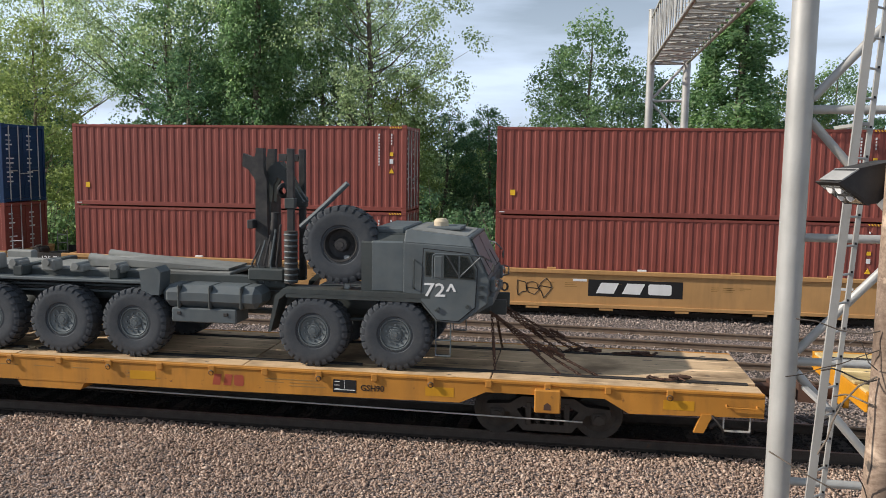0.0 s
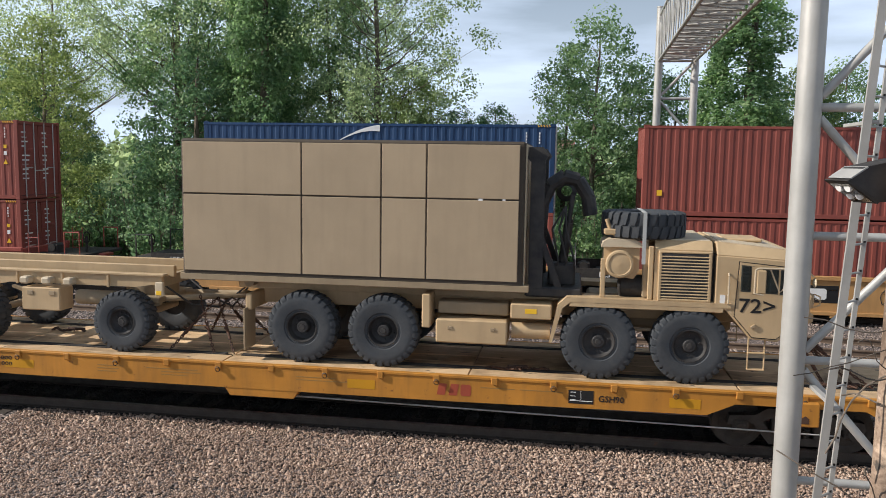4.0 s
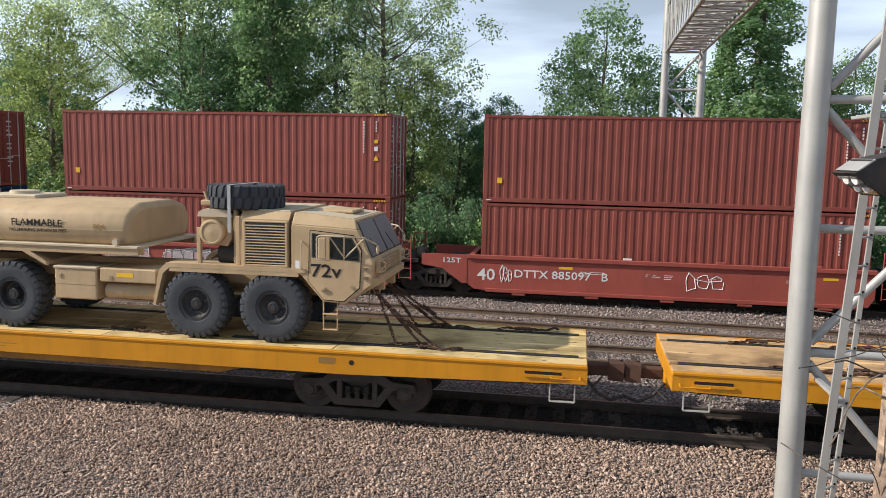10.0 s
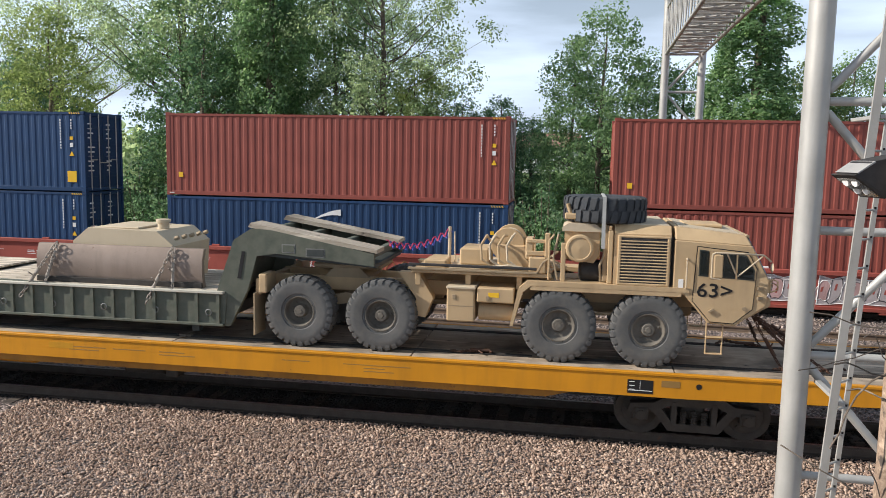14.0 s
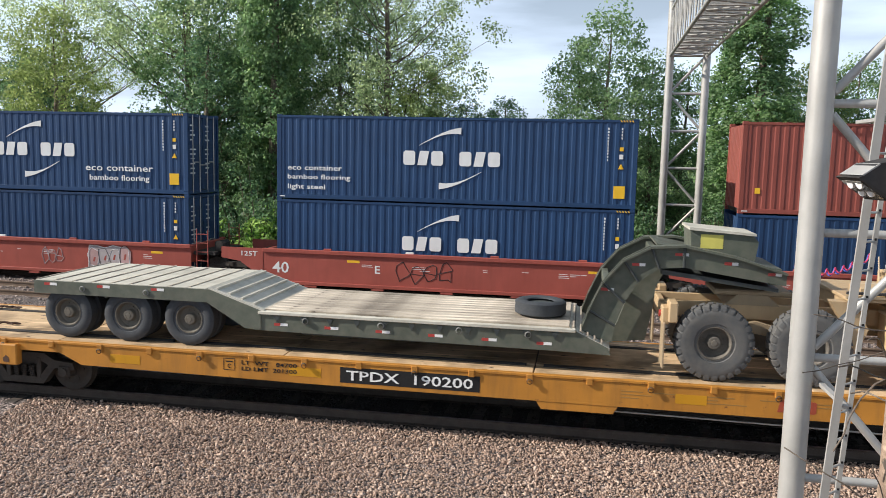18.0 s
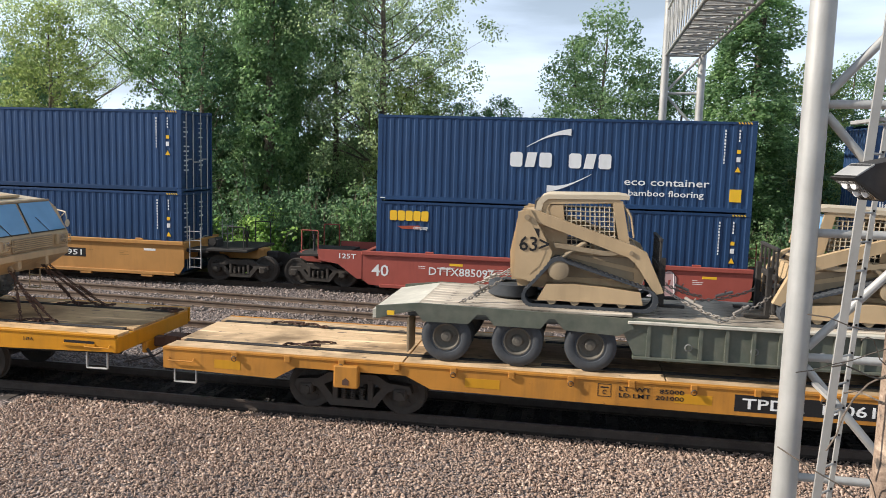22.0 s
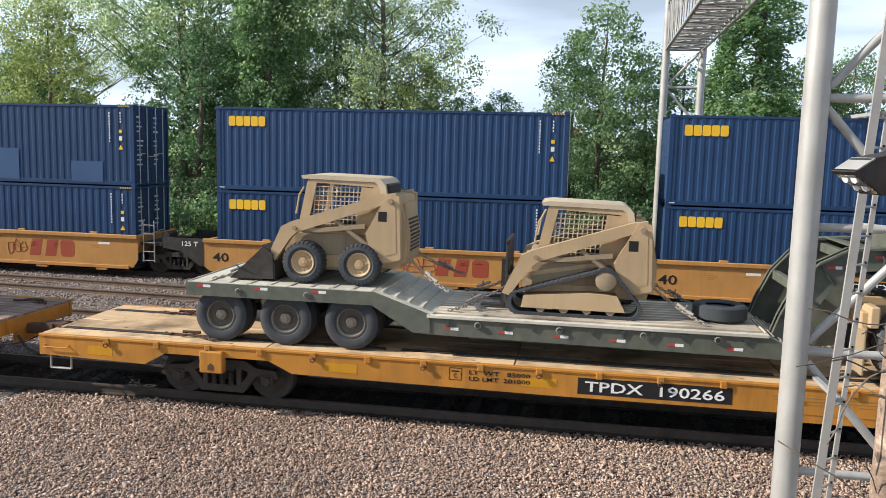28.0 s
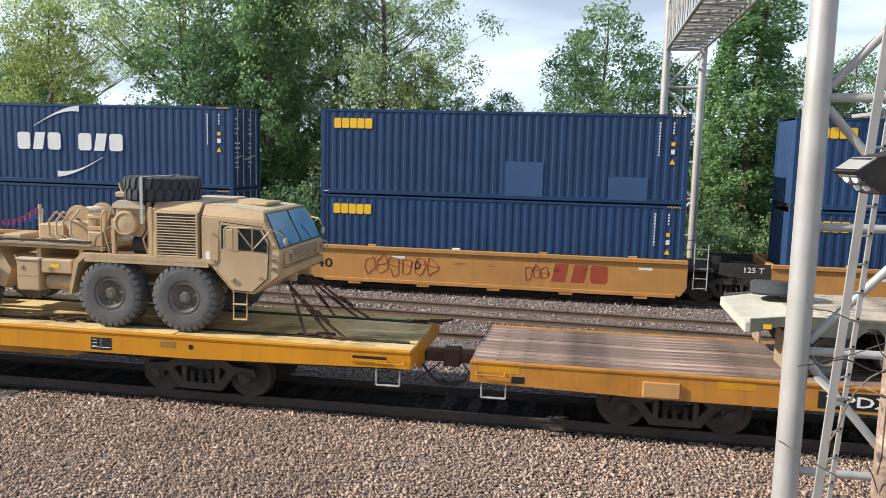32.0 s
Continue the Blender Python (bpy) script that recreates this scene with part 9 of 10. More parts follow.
lying_tyre(-214.38, DECK["army"], 2.15, -0.1, 0.95)
lying_tyre(-243.45, DECK["ttx"], 6.35, -0.35, 0.95)
lying_tyre(-269.42, DECK["wood"], -3.0, 0.35, 1.24, -8)

# ---------------------------------------------------------------- compact loaders


def loader(u, z, x, zz, tracked, left, number="", tool="bucket"):
    kind = "tracked" if tracked else "wheeled"
    t = thing("compact_loader", f"desert-tan compact {kind} loader with caged cab chained to a trailer", "compact loader", "compact loaders")
    part("chassis", Geo().prism([(-1.22, 0.3), (-1.3, 0.6), (-1.28, 0.95), (0.95, 0.95), (1.02, 0.6), (0.85, 0.26)], -0.56, 0.56), TAN, t)
    part("rear_body", Geo().prism([(-1.33, 0.42), (-1.35, 0.9), (-1.22, 1.62), (-0.85, 1.66), (-0.65, 1.0), (-0.7, 0.42)], -0.62, 0.62), TAN, t)
    part("engine_door", Geo().prism([(-1.36, 0.5), (-1.38, 0.9), (-1.27, 1.5), (-1.25, 1.5), (-1.33, 0.9), (-1.32, 0.5)], -0.5, 0.5), TAN, t)
    for k in range(9):
        lx = -1.37 - 0.05 * (k * 0.07 - 0.12) if k < 4 else -1.38 + (k - 4) * 0.0128
        part("louvre", Geo().box(lx - 0.014, lx + 0.02, -0.4, 0.4, 0.62 + k * 0.07, 0.655 + k * 0.07), BLACK, t)
    for s in (-1, 1):
        y0, y1 = sorted((s * 0.64, s * 0.82))
        part("lift_tower", Geo().prism([(-1.28, 0.5), (-1.24, 1.64), (-1.02, 1.68), (-0.62, 0.95), (-0.72, 0.62), (-0.98, 0.42)], y0, y1), TAN, t)
        part("lift_arm", Geo().prism([(-1.2, 1.54), (-1.16, 1.7), (-0.9, 1.66), (0.78, 1.12), (0.98, 1.02), (1.3, 0.34), (1.16, 0.3), (0.8, 0.82), (0.68, 0.92), (-0.95, 1.48)], *sorted((s * 0.66, s * 0.8))), TAN, t)
        part("lift_link", Geo().prism([(-0.6, 1.04), (0.3, 0.93), (0.62, 0.98), (0.6, 1.06), (0.3, 1.01), (-0.6, 1.12)], *sorted((s * 0.68, s * 0.78))), TAN_DARK, t)
        part("lift_ram", Geo().cyl((-0.65, s * 0.73, 0.72), (-0.05, s * 0.73, 1.15), 0.045, 10), TAN_DARK, t)
        part("tilt_ram", Geo().cyl((0.85, s * 0.5, 0.95), (1.2, s * 0.5, 0.55), 0.04, 10), BLACK_STEEL, t)
        part("tower_panel", Geo().prism([(-1.2, 0.62), (-1.17, 1.5), (-1.04, 1.52), (-0.74, 0.96), (-0.84, 0.7), (-1.0, 0.56)], *sorted((s * 0.82, s * 0.826))), TAN, t)
        part("chassis_panel", Geo().box(-0.62, 0.8, *sorted((s * 0.555, s * 0.575)), 0.5, 0.9, 0.01), TAN_DARK, t)
        part("hydraulic_hose", Geo().tube([(0.5, s * 0.62, 0.95), (0.75, s * 0.6, 1.1), (1.0, s * 0.55, 0.85), (1.15, s * 0.5, 0.5)], 0.018, 6), BLACK, t)
        part("lift_arm_pin", Geo().cyl((0.72, s * 0.64, 1.0), (0.72, s * 0.83, 1.0), 0.04, 10), TAN_DARK, t)
        part("pivot_pin", Geo().cyl((-1.08, s * 0.6, 1.55), (-1.08, s * 0.86, 1.55), 0.05, 10), TAN_DARK, t)
        plate("side_label", -1.02, -0.86, 1.18, 1.36, y0 if s < 0 else y1 + 0.004, INK, t)
        if tracked:
            pts = []
            for cx, cz, r, a0, a1 in ((1.0, 0.2, 0.2, -90, 60), (-0.5, 0.66, 0.22, 50, 160), (-0.95, 0.17, 0.17, 150, 270)):
                for k in range(7):
                    a = radians(a0 + (a1 - a0) * k / 6)
                    pts.append((cx + r * math.cos(a), cz + r * math.sin(a)))
            cxm, czm = sum(p[0] for p in pts) / len(pts), sum(p[1] for p in pts) / len(pts)
            inner = [(p[0] + (cxm - p[0]) * 0.06, p[1] + (czm - p[1]) * 0.12) for p in pts]
            belt = Geo()
            n = len(pts)
            ya, yb = sorted((s * 0.56, s * 0.92))
            vs = [(px, yy, pz) for yy in (ya, yb) for px, pz in pts] + [(px, yy, pz) for yy in (ya, yb) for px, pz in inner]
            fs = []
            for i in range(n):
                j = (i + 1) % n
                fs += [(i, j, n + j, n + i), (2 * n + i, 3 * n + i, 3 * n + j, 2 * n + j), (i, 2 * n + i, 2 * n + j, j), (n + i, n + j, 3 * n + j, 3 * n + i)]
            belt.add(vs, fs)
            for i in range(n):
                p, q = Vector((pts[i][0], 0, pts[i][1])), Vector((pts[(i + 1) % n][0], 0, pts[(i + 1) % n][1]))
                d = q - p
                m = max(1, int(d.length / 0.09))
                for k in range(m):
                    c = p + d * ((k + 0.5) / m)
                    b = Geo().box(-0.022, 0.022, ya, yb, -0.01, 0.03).turned(Matrix.Translation(c) @ Matrix.Rotation(-math.atan2(d.z, d.x), 4, "Y"))
                    belt.add(b.v, b.f)
            part("track_belt", belt, RUBBER, t, "black rubber track")
            part("track_frame", Geo().prism([(-0.85, 0.12), (0.95, 0.12), (0.9, 0.34), (-0.2, 0.42), (-0.7, 0.4)], *sorted((s * 0.6, s * 0.9))), TAN, t)
            part("sprocket", Geo().lathe([(0.001, -0.02), (0.1, -0.02), (0.18, 0.0), (0.18, 0.1)] if s < 0 else [(0.001, 0.02), (0.1, 0.02), (0.18, 0.0), (0.18, -0.1)], (-0.5, s * 0.9, 0.66), "y", 18), TAN_DARK, t)
            for k in range(4):
                part("track_roller", Geo().cyl((-0.6 + k * 0.4, s * 0.6, 0.13), (-0.6 + k * 0.4, s * 0.88, 0.13), 0.085, 12), TAN_DARK, t)
            part("track_guard", Geo().prism([(-0.95, 0.5), (-0.6, 0.98), (0.9, 0.7), (0.9, 0.62), (-0.58, 0.9), (-0.88, 0.46)], *sorted((s * 0.56, s * 0.6))), TAN, t)
    if not tracked:
        for xx in (-0.53, 0.53):
            wheel(t, xx, 0.385, 0.385, 0.3, RUBBER, TAN, track=0.78, lugs=24, deep=0.1, bore=0.56)
        part("belly", Geo().box(-0.9, 0.9, -0.5, 0.5, 0.2, 0.4, 0.03), TAN_DARK, t)
    # cab cage
    part("cab_frame", Geo().prism([(-0.78, 0.95), (-0.92, 1.7), (-0.84, 1.86), (-0.8, 1.74), (-0.66, 0.95)], -0.6, 0.6), TAN, t)
    for s in (-1, 1):
        y0, y1 = sorted((s * 0.56, s * 0.6))
        part("side_frame", Geo().prism([(-0.8, 0.95), (-0.9, 1.72), (-0.84, 1.86), (0.5, 1.9), (0.5, 1.84), (-0.7, 1.78), (-0.74, 1.7), (-0.58, 1.0), (0.62, 1.0), (0.66, 0.95)], y0, y1), TAN, t)
        part("front_post", Geo().prism([(0.36, 1.88), (0.54, 1.88), (0.74, 0.95), (0.56, 0.95)], y0, y1), TAN, t)
        part("side_panel_rear", Geo().prism([(-0.7, 1.0), (-0.8, 1.75), (-0.48, 1.78), (-0.36, 1.0)], *sorted((s * 0.575, s * 0.59))), TAN, t)
        mesh = Geo()
        for k in range(12):
            f = k / 11
            mesh.cyl((-0.46 + f * 0.9, s * 0.57, 1.04 if f < 0.95 else 1.1), (-0.5 + f * 0.9, s * 0.57, 1.78), 0.008, 4)
        for k in range(9):
            mesh.cyl((-0.5, s * 0.57, 1.08 + k * 0.085), (0.48 - k * 0.012, s * 0.57, 1.08 + k * 0.085), 0.008, 4)
        part("window_screen", mesh, TAN_PALE_LIT, t, "tan steel mesh side screen")
        part("grab_handle", Geo().tube([(0.62, s * 0.58, 1.75), (0.7, s * 0.6, 1.6), (0.76, s * 0.6, 1.25)], 0.018, 6), TAN, t)
    part("roof", Geo().prism([(-0.96, 1.66), (-0.93, 1.82), (-0.86, 1.91), (-0.76, 1.95), (0.5, 1.98), (0.66, 1.96), (0.64, 1.9), (0.45, 1.9), (-0.74, 1.87), (-0.82, 1.8), (-0.85, 1.66)], -0.62, 0.62), TAN_PALE_LIT, t)
    part("rear_grille", Geo().box(-0.98, -0.85, -0.5, 0.5, 1.66, 1.84, 0.02), BLACK, t)
    part("seat", Geo().box(-0.5, 0.05, -0.25, 0.25, 1.0, 1.12, 0.03).box(-0.55, -0.42, -0.25, 0.25, 1.1, 1.6, 0.03), BLACK, t, "black operator seat")
    part("front_window", Geo().prism([(0.44, 1.84), (0.46, 1.84), (0.66, 1.0), (0.64, 1.0)], -0.52, 0.52), GLASS_BLUE_SKY, t)
    part("lap_panel", Geo().box(0.6, 0.85, -0.5, 0.5, 0.95, 1.08, 0.03), TAN_DARK, t)
    if tool == "bucket":
        part("bucket", Geo().prism([(1.08, 0.04), (1.95, 0.02), (1.95, 0.05), (1.3, 0.14), (1.26, 0.5), (1.34, 0.66), (1.2, 0.6), (1.08, 0.3)], -0.86, 0.86), BLACK_STEEL, t, "dark steel bucket")
        for s in (-1, 1):
            part("bucket_cheek", Geo().prism([(1.1, 0.04), (1.95, 0.02), (1.3, 0.64), (1.12, 0.5)], *sorted((s * 0.84, s * 0.88))), BLACK_STEEL, t)
    else:
        part("fork_back_plate", Geo().box(1.2, 1.27, -0.62, 0.62, 0.12, 0.3, 0.01).box(1.2, 1.27, -0.62, 0.62, 0.7, 0.8, 0.01), BLACK_STEEL, t)
        for y in (-0.6, -0.3, 0.0, 0.3, 0.6):
            part("guard_bar", Geo().box(1.21, 1.25, y - 0.025, y + 0.025, 0.12, 1.25, 0.006), BLACK_STEEL, t)
        for y in (-0.42, 0.42):
            part("fork", Geo().prism([(1.26, 0.05), (1.34, 0.05), (1.34, 0.9), (1.26, 0.9)], y - 0.06, y + 0.06).box(1.26, 1.7, y - 0.06, y + 0.06, 0.03, 0.08, 0.01), BLACK_STEEL, t)
        part("guard_top", Geo().box(1.2, 1.26, -0.64, 0.64, 1.2, 1.26, 0.01), BLACK_STEEL, t)
    if number:
        words("loader_number", number, *((-1.2, -0.68) if not left else (0.0, 0.0)), 0.96, 1.22, -0.83, INK, t) if not left else None
    t.matrix_basis = pose(u + x, 0, z + zz, 0, 0, 180 if left else 0)
    if number and left:
        words("loader_number", number, -1.15, -0.72, 1.02, 1.2, -0.83, INK, t).matrix_basis = pose(-0.72, 0.83, 1.02, 0, 0, 180)
    rides(NEAR_TRAIN, t)
    e = -1 if left else 1
    for s in (-1, 1):
        chain(u + x, z + zz, (-e * 1.3, s * 0.4, 0.55), (-e * 2.2, s * 1.05, 0.02), 0.06, 0.1, CHAIN_GREY)
        chain(u + x, z + zz, (e * 1.15, s * 0.4, 0.5), (e * 2.2, s * 1.05, 0.02), 0.08, 0.1, CHAIN_GREY)
    return t


loader(-185.7, DECK["ttx"], -0.1, 1.04, True, False, "63>", "fork")
loader(-185.7, DECK["ttx"], 4.28, 0.96, True, True, "62>", "fork")
loader(-214.38, DECK["army"], -0.51, 1.135, False, True, "", "fork")
loader(-214.38, DECK["army"], 4.25, 0.80, True, False, "", "fork")
loader(-243.45, DECK["ttx"], -0.57, 1.135, False, True)
loader(-243.45, DECK["ttx"], 3.85, 0.80, True, True, "", "fork")
loader(-269.42, DECK["wood"], 1.97, 0.965, False, False)


def dozer_blade():
    u, z = -114.98 - 4.63, DECK["army"]
    t = thing("dozer_blade", "scuffed steel dozer blade chained across a trailer deck", "dozer blade", at=(u, 0, z + 0.96))
    part("mouldboard", Geo().prism([(-1.02, 0.0), (-0.92, 0.0), (-0.98, 0.2), (-0.98, 0.5), (-0.9, 0.72), (-1.0, 0.72), (-1.08, 0.5), (-1.08, 0.2)], -6.8, -3.42, "x"), paint("scuffed_blade_steel", (0.27, 0.21, 0.17), 0.5, metal=0.3, vary=0.25, grime=0.4, rust=0.25), t)
    part("cutting_edge", Geo().box(-6.8, -3.42, -1.1, -1.06, 0.0, 0.1, 0.006), BLACK_STEEL, t)
    for x in (-6.3, -5.1, -3.9):
        part("back_rib", Geo().prism([(-0.95, 0.05), (-0.6, 0.05), (-0.92, 0.65)], x - 0.04, x + 0.04, "x"), TAN_DARK, t)
    rides(NEAR_TRAIN, t)
    b = thing("equipment_case", "tan armoured equipment case numbered on its side", "case", at=(u, 0, z + 0.96))
    body = part("case_body", Geo().prism([(-6.2, 0.0), (-6.25, 0.75), (-5.92, 1.02), (-4.5, 0.99), (-4.15, 0.72), (-4.2, 0.0)], -0.75, 0.75), TAN_PALE_LIT, b)
    for k in range(5):
        part("side_bolt", Geo().cyl((-4.2, -0.6 + k * 0.3, 0.85), (-4.12, -0.6 + k * 0.3, 0.88), 0.04, 8), TAN_DARK, body)
    part("hatch_and_cap", Geo().box(-5.8, -4.95, -0.6, 0.6, 1.0, 1.04, 0.015).cyl((-4.65, -0.2, 0.95), (-4.65, -0.2, 1.16), 0.11, 14).cyl((-4.65, -0.2, 1.12), (-4.65, -0.2, 1.18), 0.14, 14), TAN_PALE_LIT, b)
    words("case_number", "77", -5.4, -5.25, 0.5, 0.6, -0.751, INK, b)
    rides(NEAR_TRAIN, b)
    for xa, xb in ((-6.37, -7.05), (-4.0, -4.45)):
        chain(u, z + 0.96, (xa, -1.06, 0.76), (xb, -1.27, -0.3), 0.0, 0.12, CHAIN_GREY)
        chain(u, z + 0.96, (xa + 0.04, -1.1, 0.74), (xb + 0.5, -1.2, 0.0), 0.0, 0.12, CHAIN_GREY)


dozer_blade()

# ---------------------------------------------------------------- trees and shrubs


def leaf_cloud(name, centres, per, spread, size, mat, seed, droop=0.0):
    """Leaves on the shells of rounded clumps; spread is one radius or one for each clump."""
    rng = np.random.default_rng(seed)
    c = np.repeat(np.array(centres, float), per, 0)
    n = len(c)
    rad = np.repeat(np.broadcast_to(np.asarray(spread, float), (len(centres),)), per)
    d = rng.normal(0, 1, (n, 3))
    d /= np.linalg.norm(d, axis=1)[:, None]
    lump = 1 + 0.22 * np.sin(d[:, :1] * 7 + c[:, :1] * 3) * np.cos(d[:, 2:] * 6 + c[:, 1:2] * 5)
    pos = c + d * lump * (rad * rng.uniform(0.12, 1.0, n) ** 0.42)[:, None] * np.array((1.0, 1.0, 0.8))
    pos[:, 2] -= droop * rng.uniform(0, 1, n)
    nn = d + rng.normal(0, 0.55, (n, 3)) + np.array((0, 0, 0.25))
    nn /= np.linalg.norm(nn, axis=1)[:, None]
    a = np.cross(nn, rng.normal(0, 1, (n, 3)))
    a /= np.linalg.norm(a, axis=1)[:, None]
    b = np.cross(nn, a)
    s = (size * rng.uniform(0.6, 1.3, n))[:, None]
    tip, tail, left, right = pos + a * s, pos - a * s * 0.7, pos + b * s * 0.6 + nn * s * 0.15, pos - b * s * 0.6 + nn * s * 0.15
    co = np.stack([tail, right, tip, left], 1).reshape(-1, 3)
    me = bpy.data.meshes.new(name)
    me.vertices.add(n * 4)
    me.vertices.foreach_set("co", co.astype(np.float32).ravel())
    idx = (np.array([0, 1, 2, 0, 2, 3])[None] + np.arange(n)[:, None] * 4).reshape(-1)
    me.loops.add(n * 6)
    me.loops.foreach_set("vertex_index", idx.astype(np.int32))
    me.polygons.add(n * 2)
    me.polygons.foreach_set("loop_start", np.arange(0, n * 6, 3, dtype=np.int32))
    me.update(calc_edges=True)
    me.materials.append(mat)
    return me


def tree(label, seed, height, width, leaf, clumps, per, size, clump=0.75, first=0.22, trunk_r=0.26, top=0.5, lean=0.0, name="tree"):
    """Trunk, limbs that reach each clump, and an egg-shaped crown of rounded leaf clumps; first: where the crown begins, top: how pointed."""
    rng = random.Random(seed)
    t = thing(name, label, "tree", "trees behind the tracks")
    trunk = []
    p = Vector((0, 0, 0))
    for i in range(9):
        trunk.append(p.copy())
        p += Vector((rng.uniform(-0.14, 0.14) + lean * height / 8, rng.uniform(-0.14, 0.14), height * 0.95 / 8))

    def on_trunk(z):
        f = min(max(z / (height * 0.95), 0), 0.999) * 8
        k = int(f)
        return trunk[k].lerp(trunk[min(k + 1, 8)], f - k)

    g = Geo()
    for i in range(8):
        g.cyl(trunk[i], trunk[i + 1], trunk_r * (1 - i / 9), 9, trunk_r * (1 - (i + 1) / 9), caps=False)
    pts, rads = [], []
    tries = 0
    while len(pts) < clumps and tries < clumps * 30:
        tries += 1
        h = rng.uniform(0, 1)
        k = max(0.0, math.sin(math.pi * h ** 0.75)) ** top
        a, q = rng.uniform(0, 6.283), rng.uniform(0.12, 1.0) ** 0.5
        z = height * (first + (1 - first) * h)
        k *= 1 + 0.35 * noise.noise(Vector((math.cos(a) * 1.3, math.sin(a) * 1.3 + seed, z * 0.3)))
        base = on_trunk(z)
        c = Vector((base.x + width / 2 * k * q * math.cos(a), base.y + width / 2 * k * q * math.sin(a), z - 0.5 * q))
        r = clump * rng.uniform(0.6, 1.25)
        if any((c - o).length < 0.5 * (r + ro) for o, ro in zip(pts, rads)):
            continue
        pts.append(c)
        rads.append(r)
        if len(pts) % 4 == 1:
            foot = on_trunk(max(0.8, z - width * 0.3 * q - 0.8))
            r0 = trunk_r * 0.24 * (1.2 - h)
            last = foot
            for k in (1, 2, 3, 4):
                f = k / 4
                nxt = foot.lerp(c, f) + Vector((rng.uniform(-0.3, 0.3), rng.uniform(-0.3, 0.3), -0.8 * f * (1 - f) + rng.uniform(-0.2, 0.2))) * (1 if k < 4 else 0)
                g.cyl(last, nxt, r0 * (1.15 - f), 5, r0 * (0.95 - f) + 0.008, caps=False)
                last = nxt
    part("trunk", g, BARK, t, "grey-brown trunk with spreading limbs")
    part("crown", leaf_cloud("crown", [tuple(c) for c in pts], per, rads, size, leaf, seed), None, t, "clumps of small green leaves with gaps")
    return t


def column_tree(label, seed, height, r, leaf, n, size):
    """A trunk wrapped in climbing vine from foot to top."""
    rng = random.Random(seed)
    t = thing("vine_covered_tree", label, "tree", "trees behind the tracks")
    part("trunk", Geo().cyl((0, 0, 0), (0.3, 0, height * 0.95), 0.3, 10, 0.1), BARK, t)
    pts = []
    for i in range(n):
        z = rng.uniform(0.5, height)
        a = rng.uniform(0, 6.28)
        k = r * (0.8 + 0.5 * noise.noise(Vector((z * 0.4, seed + math.cos(a), math.sin(a))))) * (1.0 if z < height * 0.85 else max(0.25, (height - z) / (height * 0.15)) ** 0.5)
        q = rng.uniform(0.55, 1) ** 0.5
        pts.append((k * math.cos(a) * q, k * math.sin(a) * q, z))
    part("vine_leaves", leaf_cloud("vine_leaves", pts, 55, 0.38, size, leaf, seed, 0.25), None, t, "dense dark climbing vine leaves")
    return t


def shrub(label, seed, height, width, leaf, n, size):
    rng = random.Random(seed)
    t = thing("shrub", label, "shrub", "undergrowth behind the tracks")
    g, pts = Geo(), []
    for i in range(n):
        a, q = rng.uniform(0, 6.28), rng.uniform(0.1, 1) ** 0.6
        top = Vector((width * q * math.cos(a), width * 0.7 * q * math.sin(a), height * rng.uniform(0.35, 1.0) * (1 - 0.35 * q)))
        g.cyl((top.x * 0.25, top.y * 0.25, 0), top, 0.03, 5, 0.01, caps=False)
        for k in range(3):
            f = rng.uniform(0.45, 1.0)
            pts.append((top.x * f + rng.uniform(-0.2, 0.2), top.y * f, top.z * f))
    part("woody_base", g, BARK, t)
    part("foliage", leaf_cloud("foliage", pts, 30, 0.45, size, leaf, seed), None, t, "loose leafy green foliage")
    return t


def set_at(ob, x, y, z=-0.95, turn=0, s=1.0, sz=None):
    ob.matrix_basis = pose(x, y, z, 0, 0, turn) @ Matrix.Diagonal((s, s, sz or s, 1))
    return ob


def again(ob, x, y, z=-0.95, turn=0, s=1.0, sz=None):
    return copy_thing(ob, pose(x, y, z, 0, 0, turn) @ Matrix.Diagonal((s / ob.scale.x, s / ob.scale.y, (sz or s) / ob.scale.z, 1)))


tall = tree("tall broad poplar with an airy light green crown", 11, 18.5, 10.5, LEAF, 260, 110, 0.085, 0.82, 0.26, 0.3, 0.36)
set_at(tall, -9.9, 25.0, turn=20)
over = tree("tall spreading poplar with overhanging branches", 23, 19.0, 15.0, LEAF, 210, 110, 0.085, 0.85, 0.54, 0.3, 0.42)
set_at(over, -21.8, 27.0, turn=80)
light = tree("upright tree with a sunlit yellow-green crown", 37, 12.6, 5.6, LEAF_LIGHT, 190, 115, 0.085, 0.66, 0.12, 0.2, 0.28)
set_at(light, -26.4, 22.0, turn=10)
poplar = tree("upright poplar with a rounded leafy top", 41, 13.1, 5.0, LEAF_MID, 140, 115, 0.09, 0.66, 0.16, 0.2, 0.36)
set_at(poplar, 1.0, 24.5, turn=40)
dark = tree("dense dark green tree beside the tracks", 51, 11.6, 5.4, LEAF_DARK, 130, 115, 0.09, 0.66, 0.12, 0.25, 0.5)
set_at(dark, -18.1, 22.0, turn=40)
ivy = column_tree("tree wrapped in dark climbing vines", 5, 14.2, 1.75, LEAF_IVY, 720, 0.09)
set_at(ivy, 7.25, 22.8, s=1.3, sz=0.915)
again(ivy, -15.0, 22.6, turn=70, s=1.08, sz=1.2)
# the wood behind: mid-green crowns that close the view between the main trees
again(poplar, -20.4, 24.6, turn=150, s=1.1, sz=1.15)
again(poplar, -18.6, 27.5, turn=250, s=1.15, sz=1.35)
again(poplar, -16.6, 26.6, turn=20, s=1.1, sz=1.4)
again(poplar, -13.2, 27.5, turn=210, s=1.1, sz=1.3)
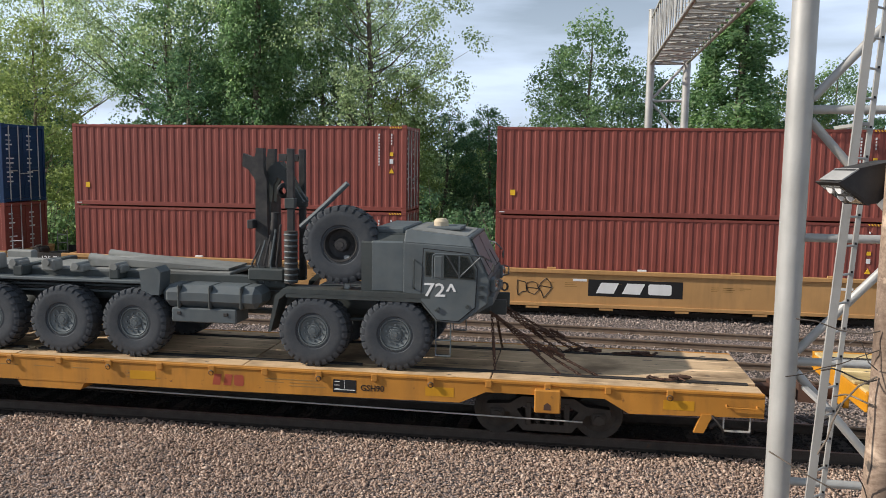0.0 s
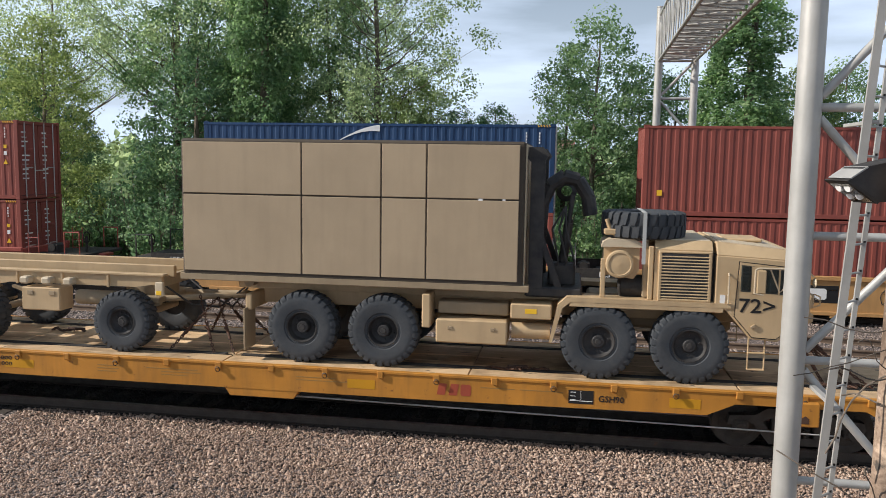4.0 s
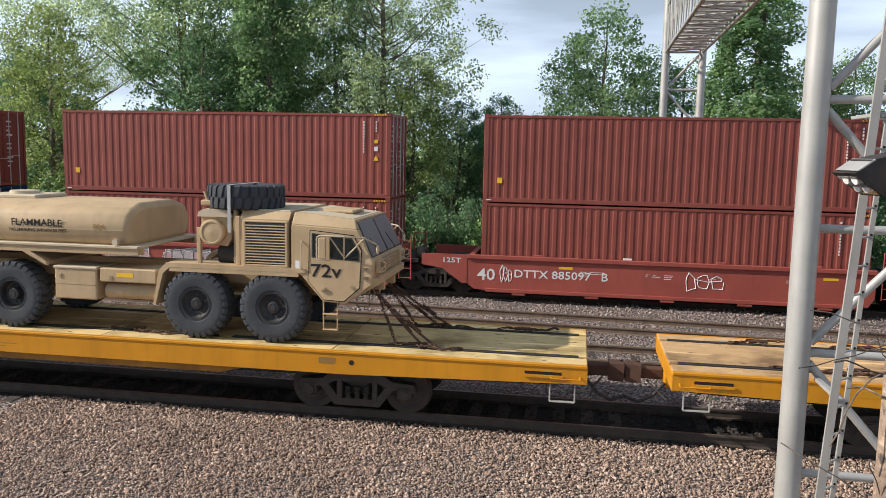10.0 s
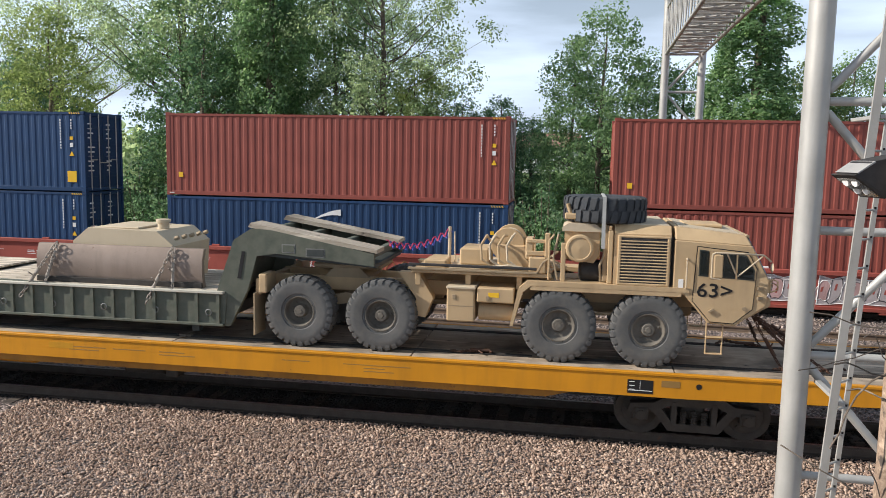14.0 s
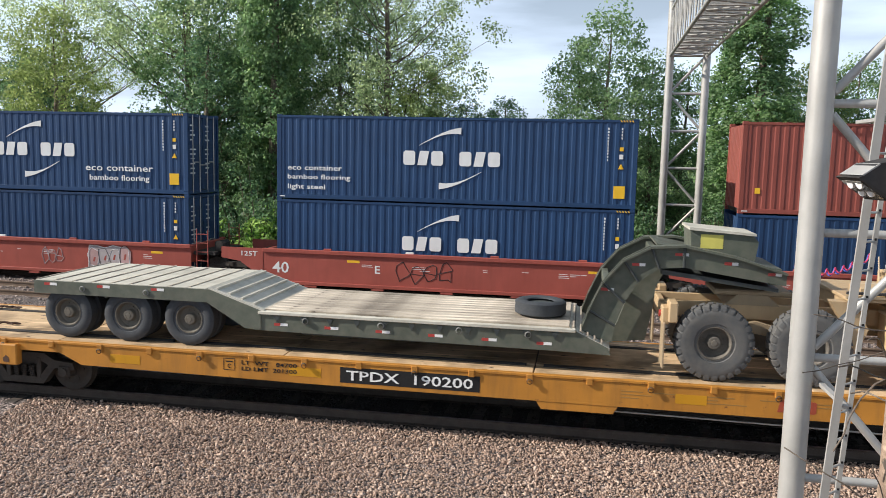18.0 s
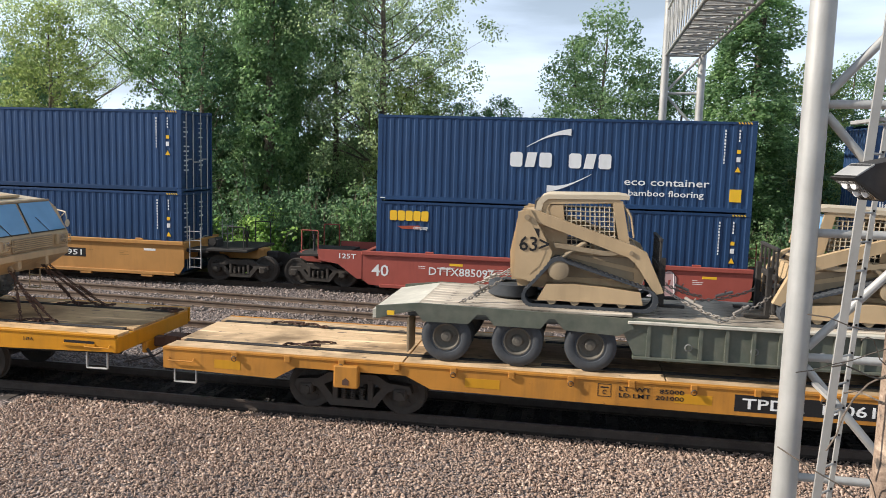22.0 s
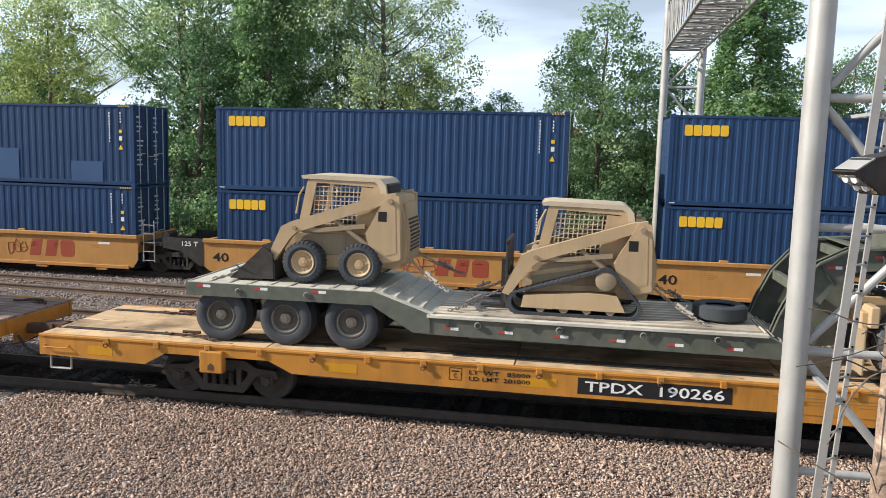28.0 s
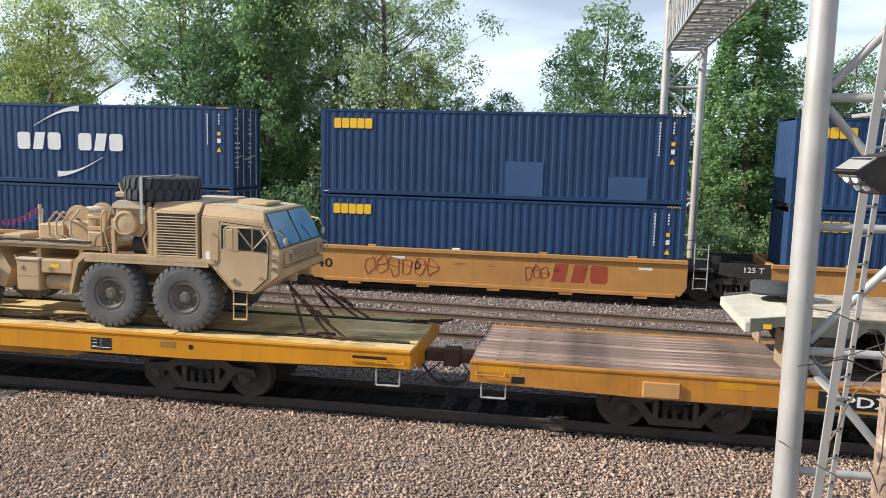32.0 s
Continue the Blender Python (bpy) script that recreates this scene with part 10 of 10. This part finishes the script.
again(light, -8.0, 23.6, turn=130, s=0.8, sz=0.8)
again(tall, -12.4, 30.5, turn=200, s=0.9)
again(poplar, -0.5, 25.3, turn=300, s=0.85, sz=0.86)
again(poplar, 3.2, 25.8, turn=120, s=0.9, sz=0.84)
again(poplar, 4.9, 27.0, turn=10, s=0.9, sz=0.8)
again(light, 10.0, 25.0, turn=60, s=0.85, sz=0.82)
again(dark, 9.0, 23.6, turn=160, s=0.7, sz=0.72)
again(dark, 11.4, 25.4, turn=250, s=0.75, sz=0.8)
again(poplar, 12.9, 27.0, turn=190, s=0.85, sz=0.84)
again(dark, 15.8, 29.0, turn=30, s=0.8, sz=0.75)
again(dark, -4.3, 30.0, turn=200, s=0.8, sz=0.79)
again(dark, -6.4, 28.5, turn=20, s=0.75, sz=0.76)
again(dark, -2.6, 31.0, turn=110, s=0.75, sz=0.7)
again(light, -5.2, 33.0, turn=310, s=0.7, sz=0.62)
again(dark, -30.6, 26.5, turn=190, s=0.95, sz=0.98)
again(dark, -32.8, 29.0, turn=75, s=1.1, sz=1.0)
again(dark, -28.9, 28.0, turn=320, s=0.7, sz=0.78)
again(over, -31.0, 30.0, turn=250, s=0.9)
again(poplar, -36.0, 27.0, turn=15, s=1.1)
bush = shrub("dense green shrub in the undergrowth", 8, 5.2, 2.6, LEAF_MID, 60, 0.1)
set_at(bush, -9.5, 19.5)
# brighter leaves put the sunlit spots of the undergrowth into the colour
bush_b = shrub("leafy shrub beside the track, leaves coloured brighter as if sunlit", 9, 3.8, 2.2, LEAF_LIT, 50, 0.105)
set_at(bush_b, -13.5, 17.8)
again(bush_b, -24.3, 17.9, turn=60, s=0.9)
again(bush_b, -3.6, 18.2, turn=150, s=0.85)
bush_c = shrub("dark green shrub in the undergrowth", 10, 5.6, 2.8, LEAF_DARK, 64, 0.1)
set_at(bush_c, -5.5, 20.5)
k = 0
for x in range(-34, 22, 2):
    src = (bush_c, bush, bush_c, bush_c)[k % 4]
    again(src, x + random.uniform(-0.7, 0.7), random.uniform(18.6, 21.5), turn=random.uniform(0, 360), s=random.uniform(0.75, 1.05))
    k += 1
for x in range(-36, 26, 3):
    again((bush, bush_c)[k % 2], x + random.uniform(-1, 1), random.uniform(24.5, 30), turn=random.uniform(0, 360), s=random.uniform(1.0, 1.2))
    k += 1


def far_woods():
    pts = []
    rng = random.Random(77)
    for i in range(900):
        a = rng.uniform(-1.05, 0.75)
        r = rng.uniform(150, 260)
        pts.append((r * math.sin(a), r * math.cos(a), rng.uniform(0, 7 + 5 * noise.noise(Vector((a * 9, 0, 3))))))
    me = leaf_cloud("far_woods", pts, 16, 3.0, 1.3, LEAF, 31)
    ob = new("far_woods", me)
    tagged(ob, "distant belt of green woods beyond a field", "woods", kind="stuff")


far_woods()


ROOF = paint("dull_roof_tile", (0.30, 0.17, 0.13), 0.8)


def far_house():
    t = thing("house", "small distant pale house beyond the trees", "house", at=(-4.2, 95, 2.5))
    part("wall", Geo().box(-4, 4, -3, 3, 0, 3.4, 0.02), WHITE, t)
    part("roof", Geo().prism([(-3.6, 3.4), (3.6, 3.4), (0, 5.4)], -4.3, 4.3, "x"), ROOF, t)
    for x in (-2.5, 0, 2.5):
        part("window", Geo().box(x - 0.5, x + 0.5, -3.03, -2.98, 1.2, 2.4, 0.01), GLASS, t)


far_house()

# ---------------------------------------------------------------- what moves


def progress(run, t):
    for (t0, s0), (t1, s1) in zip(run, run[1:]):
        if t <= t1:
            return s0 + (s1 - s0) * (t - t0) / (t1 - t0)
    return run[-1][1]


def motions():
    for run, train in ((RUN_NEAR, NEAR_TRAIN), (RUN_FAR, FAR_TRAIN)):
        for ob in train:
            rest = ob.matrix_basis.copy()
            walk(ob, [(t, Matrix.Translation((s, 0, 0)) @ rest) for t, s in run])
    # wheels roll while they are anywhere near the view
    for run, wheels, step, y in ((RUN_NEAR, NEAR_WHEELS, 1 / 15, 0), (RUN_FAR, FAR_WHEELS, 4 / 30, 1)):
        for w, x, r in wheels:
            at = w.parent.parent.matrix_basis.translation.x + w.parent.matrix_basis.translation.x + x
            lo, hi = (-12, 9) if y == 0 else (-24, 12)
            rows, t, first = [(0, pose(x, 0, r))], step, None
            while t < 32.0 - step:
                p = at + progress(run, t)
                if lo < p < hi:
                    if first is None:
                        first = p
                        if t > step * 1.5:
                            rows.append((t - step, pose(x, 0, r)))
                    rows.append((t, pose(x, 0, r, 0, math.degrees((p - first) / r), 0)))
                elif p >= hi:
                    break
                t += step
            if len(rows) > 1:
                walk(w, rows + ([(32.0, rows[-1][1])] if rows[-1][0] < 31.9 else []))


motions()
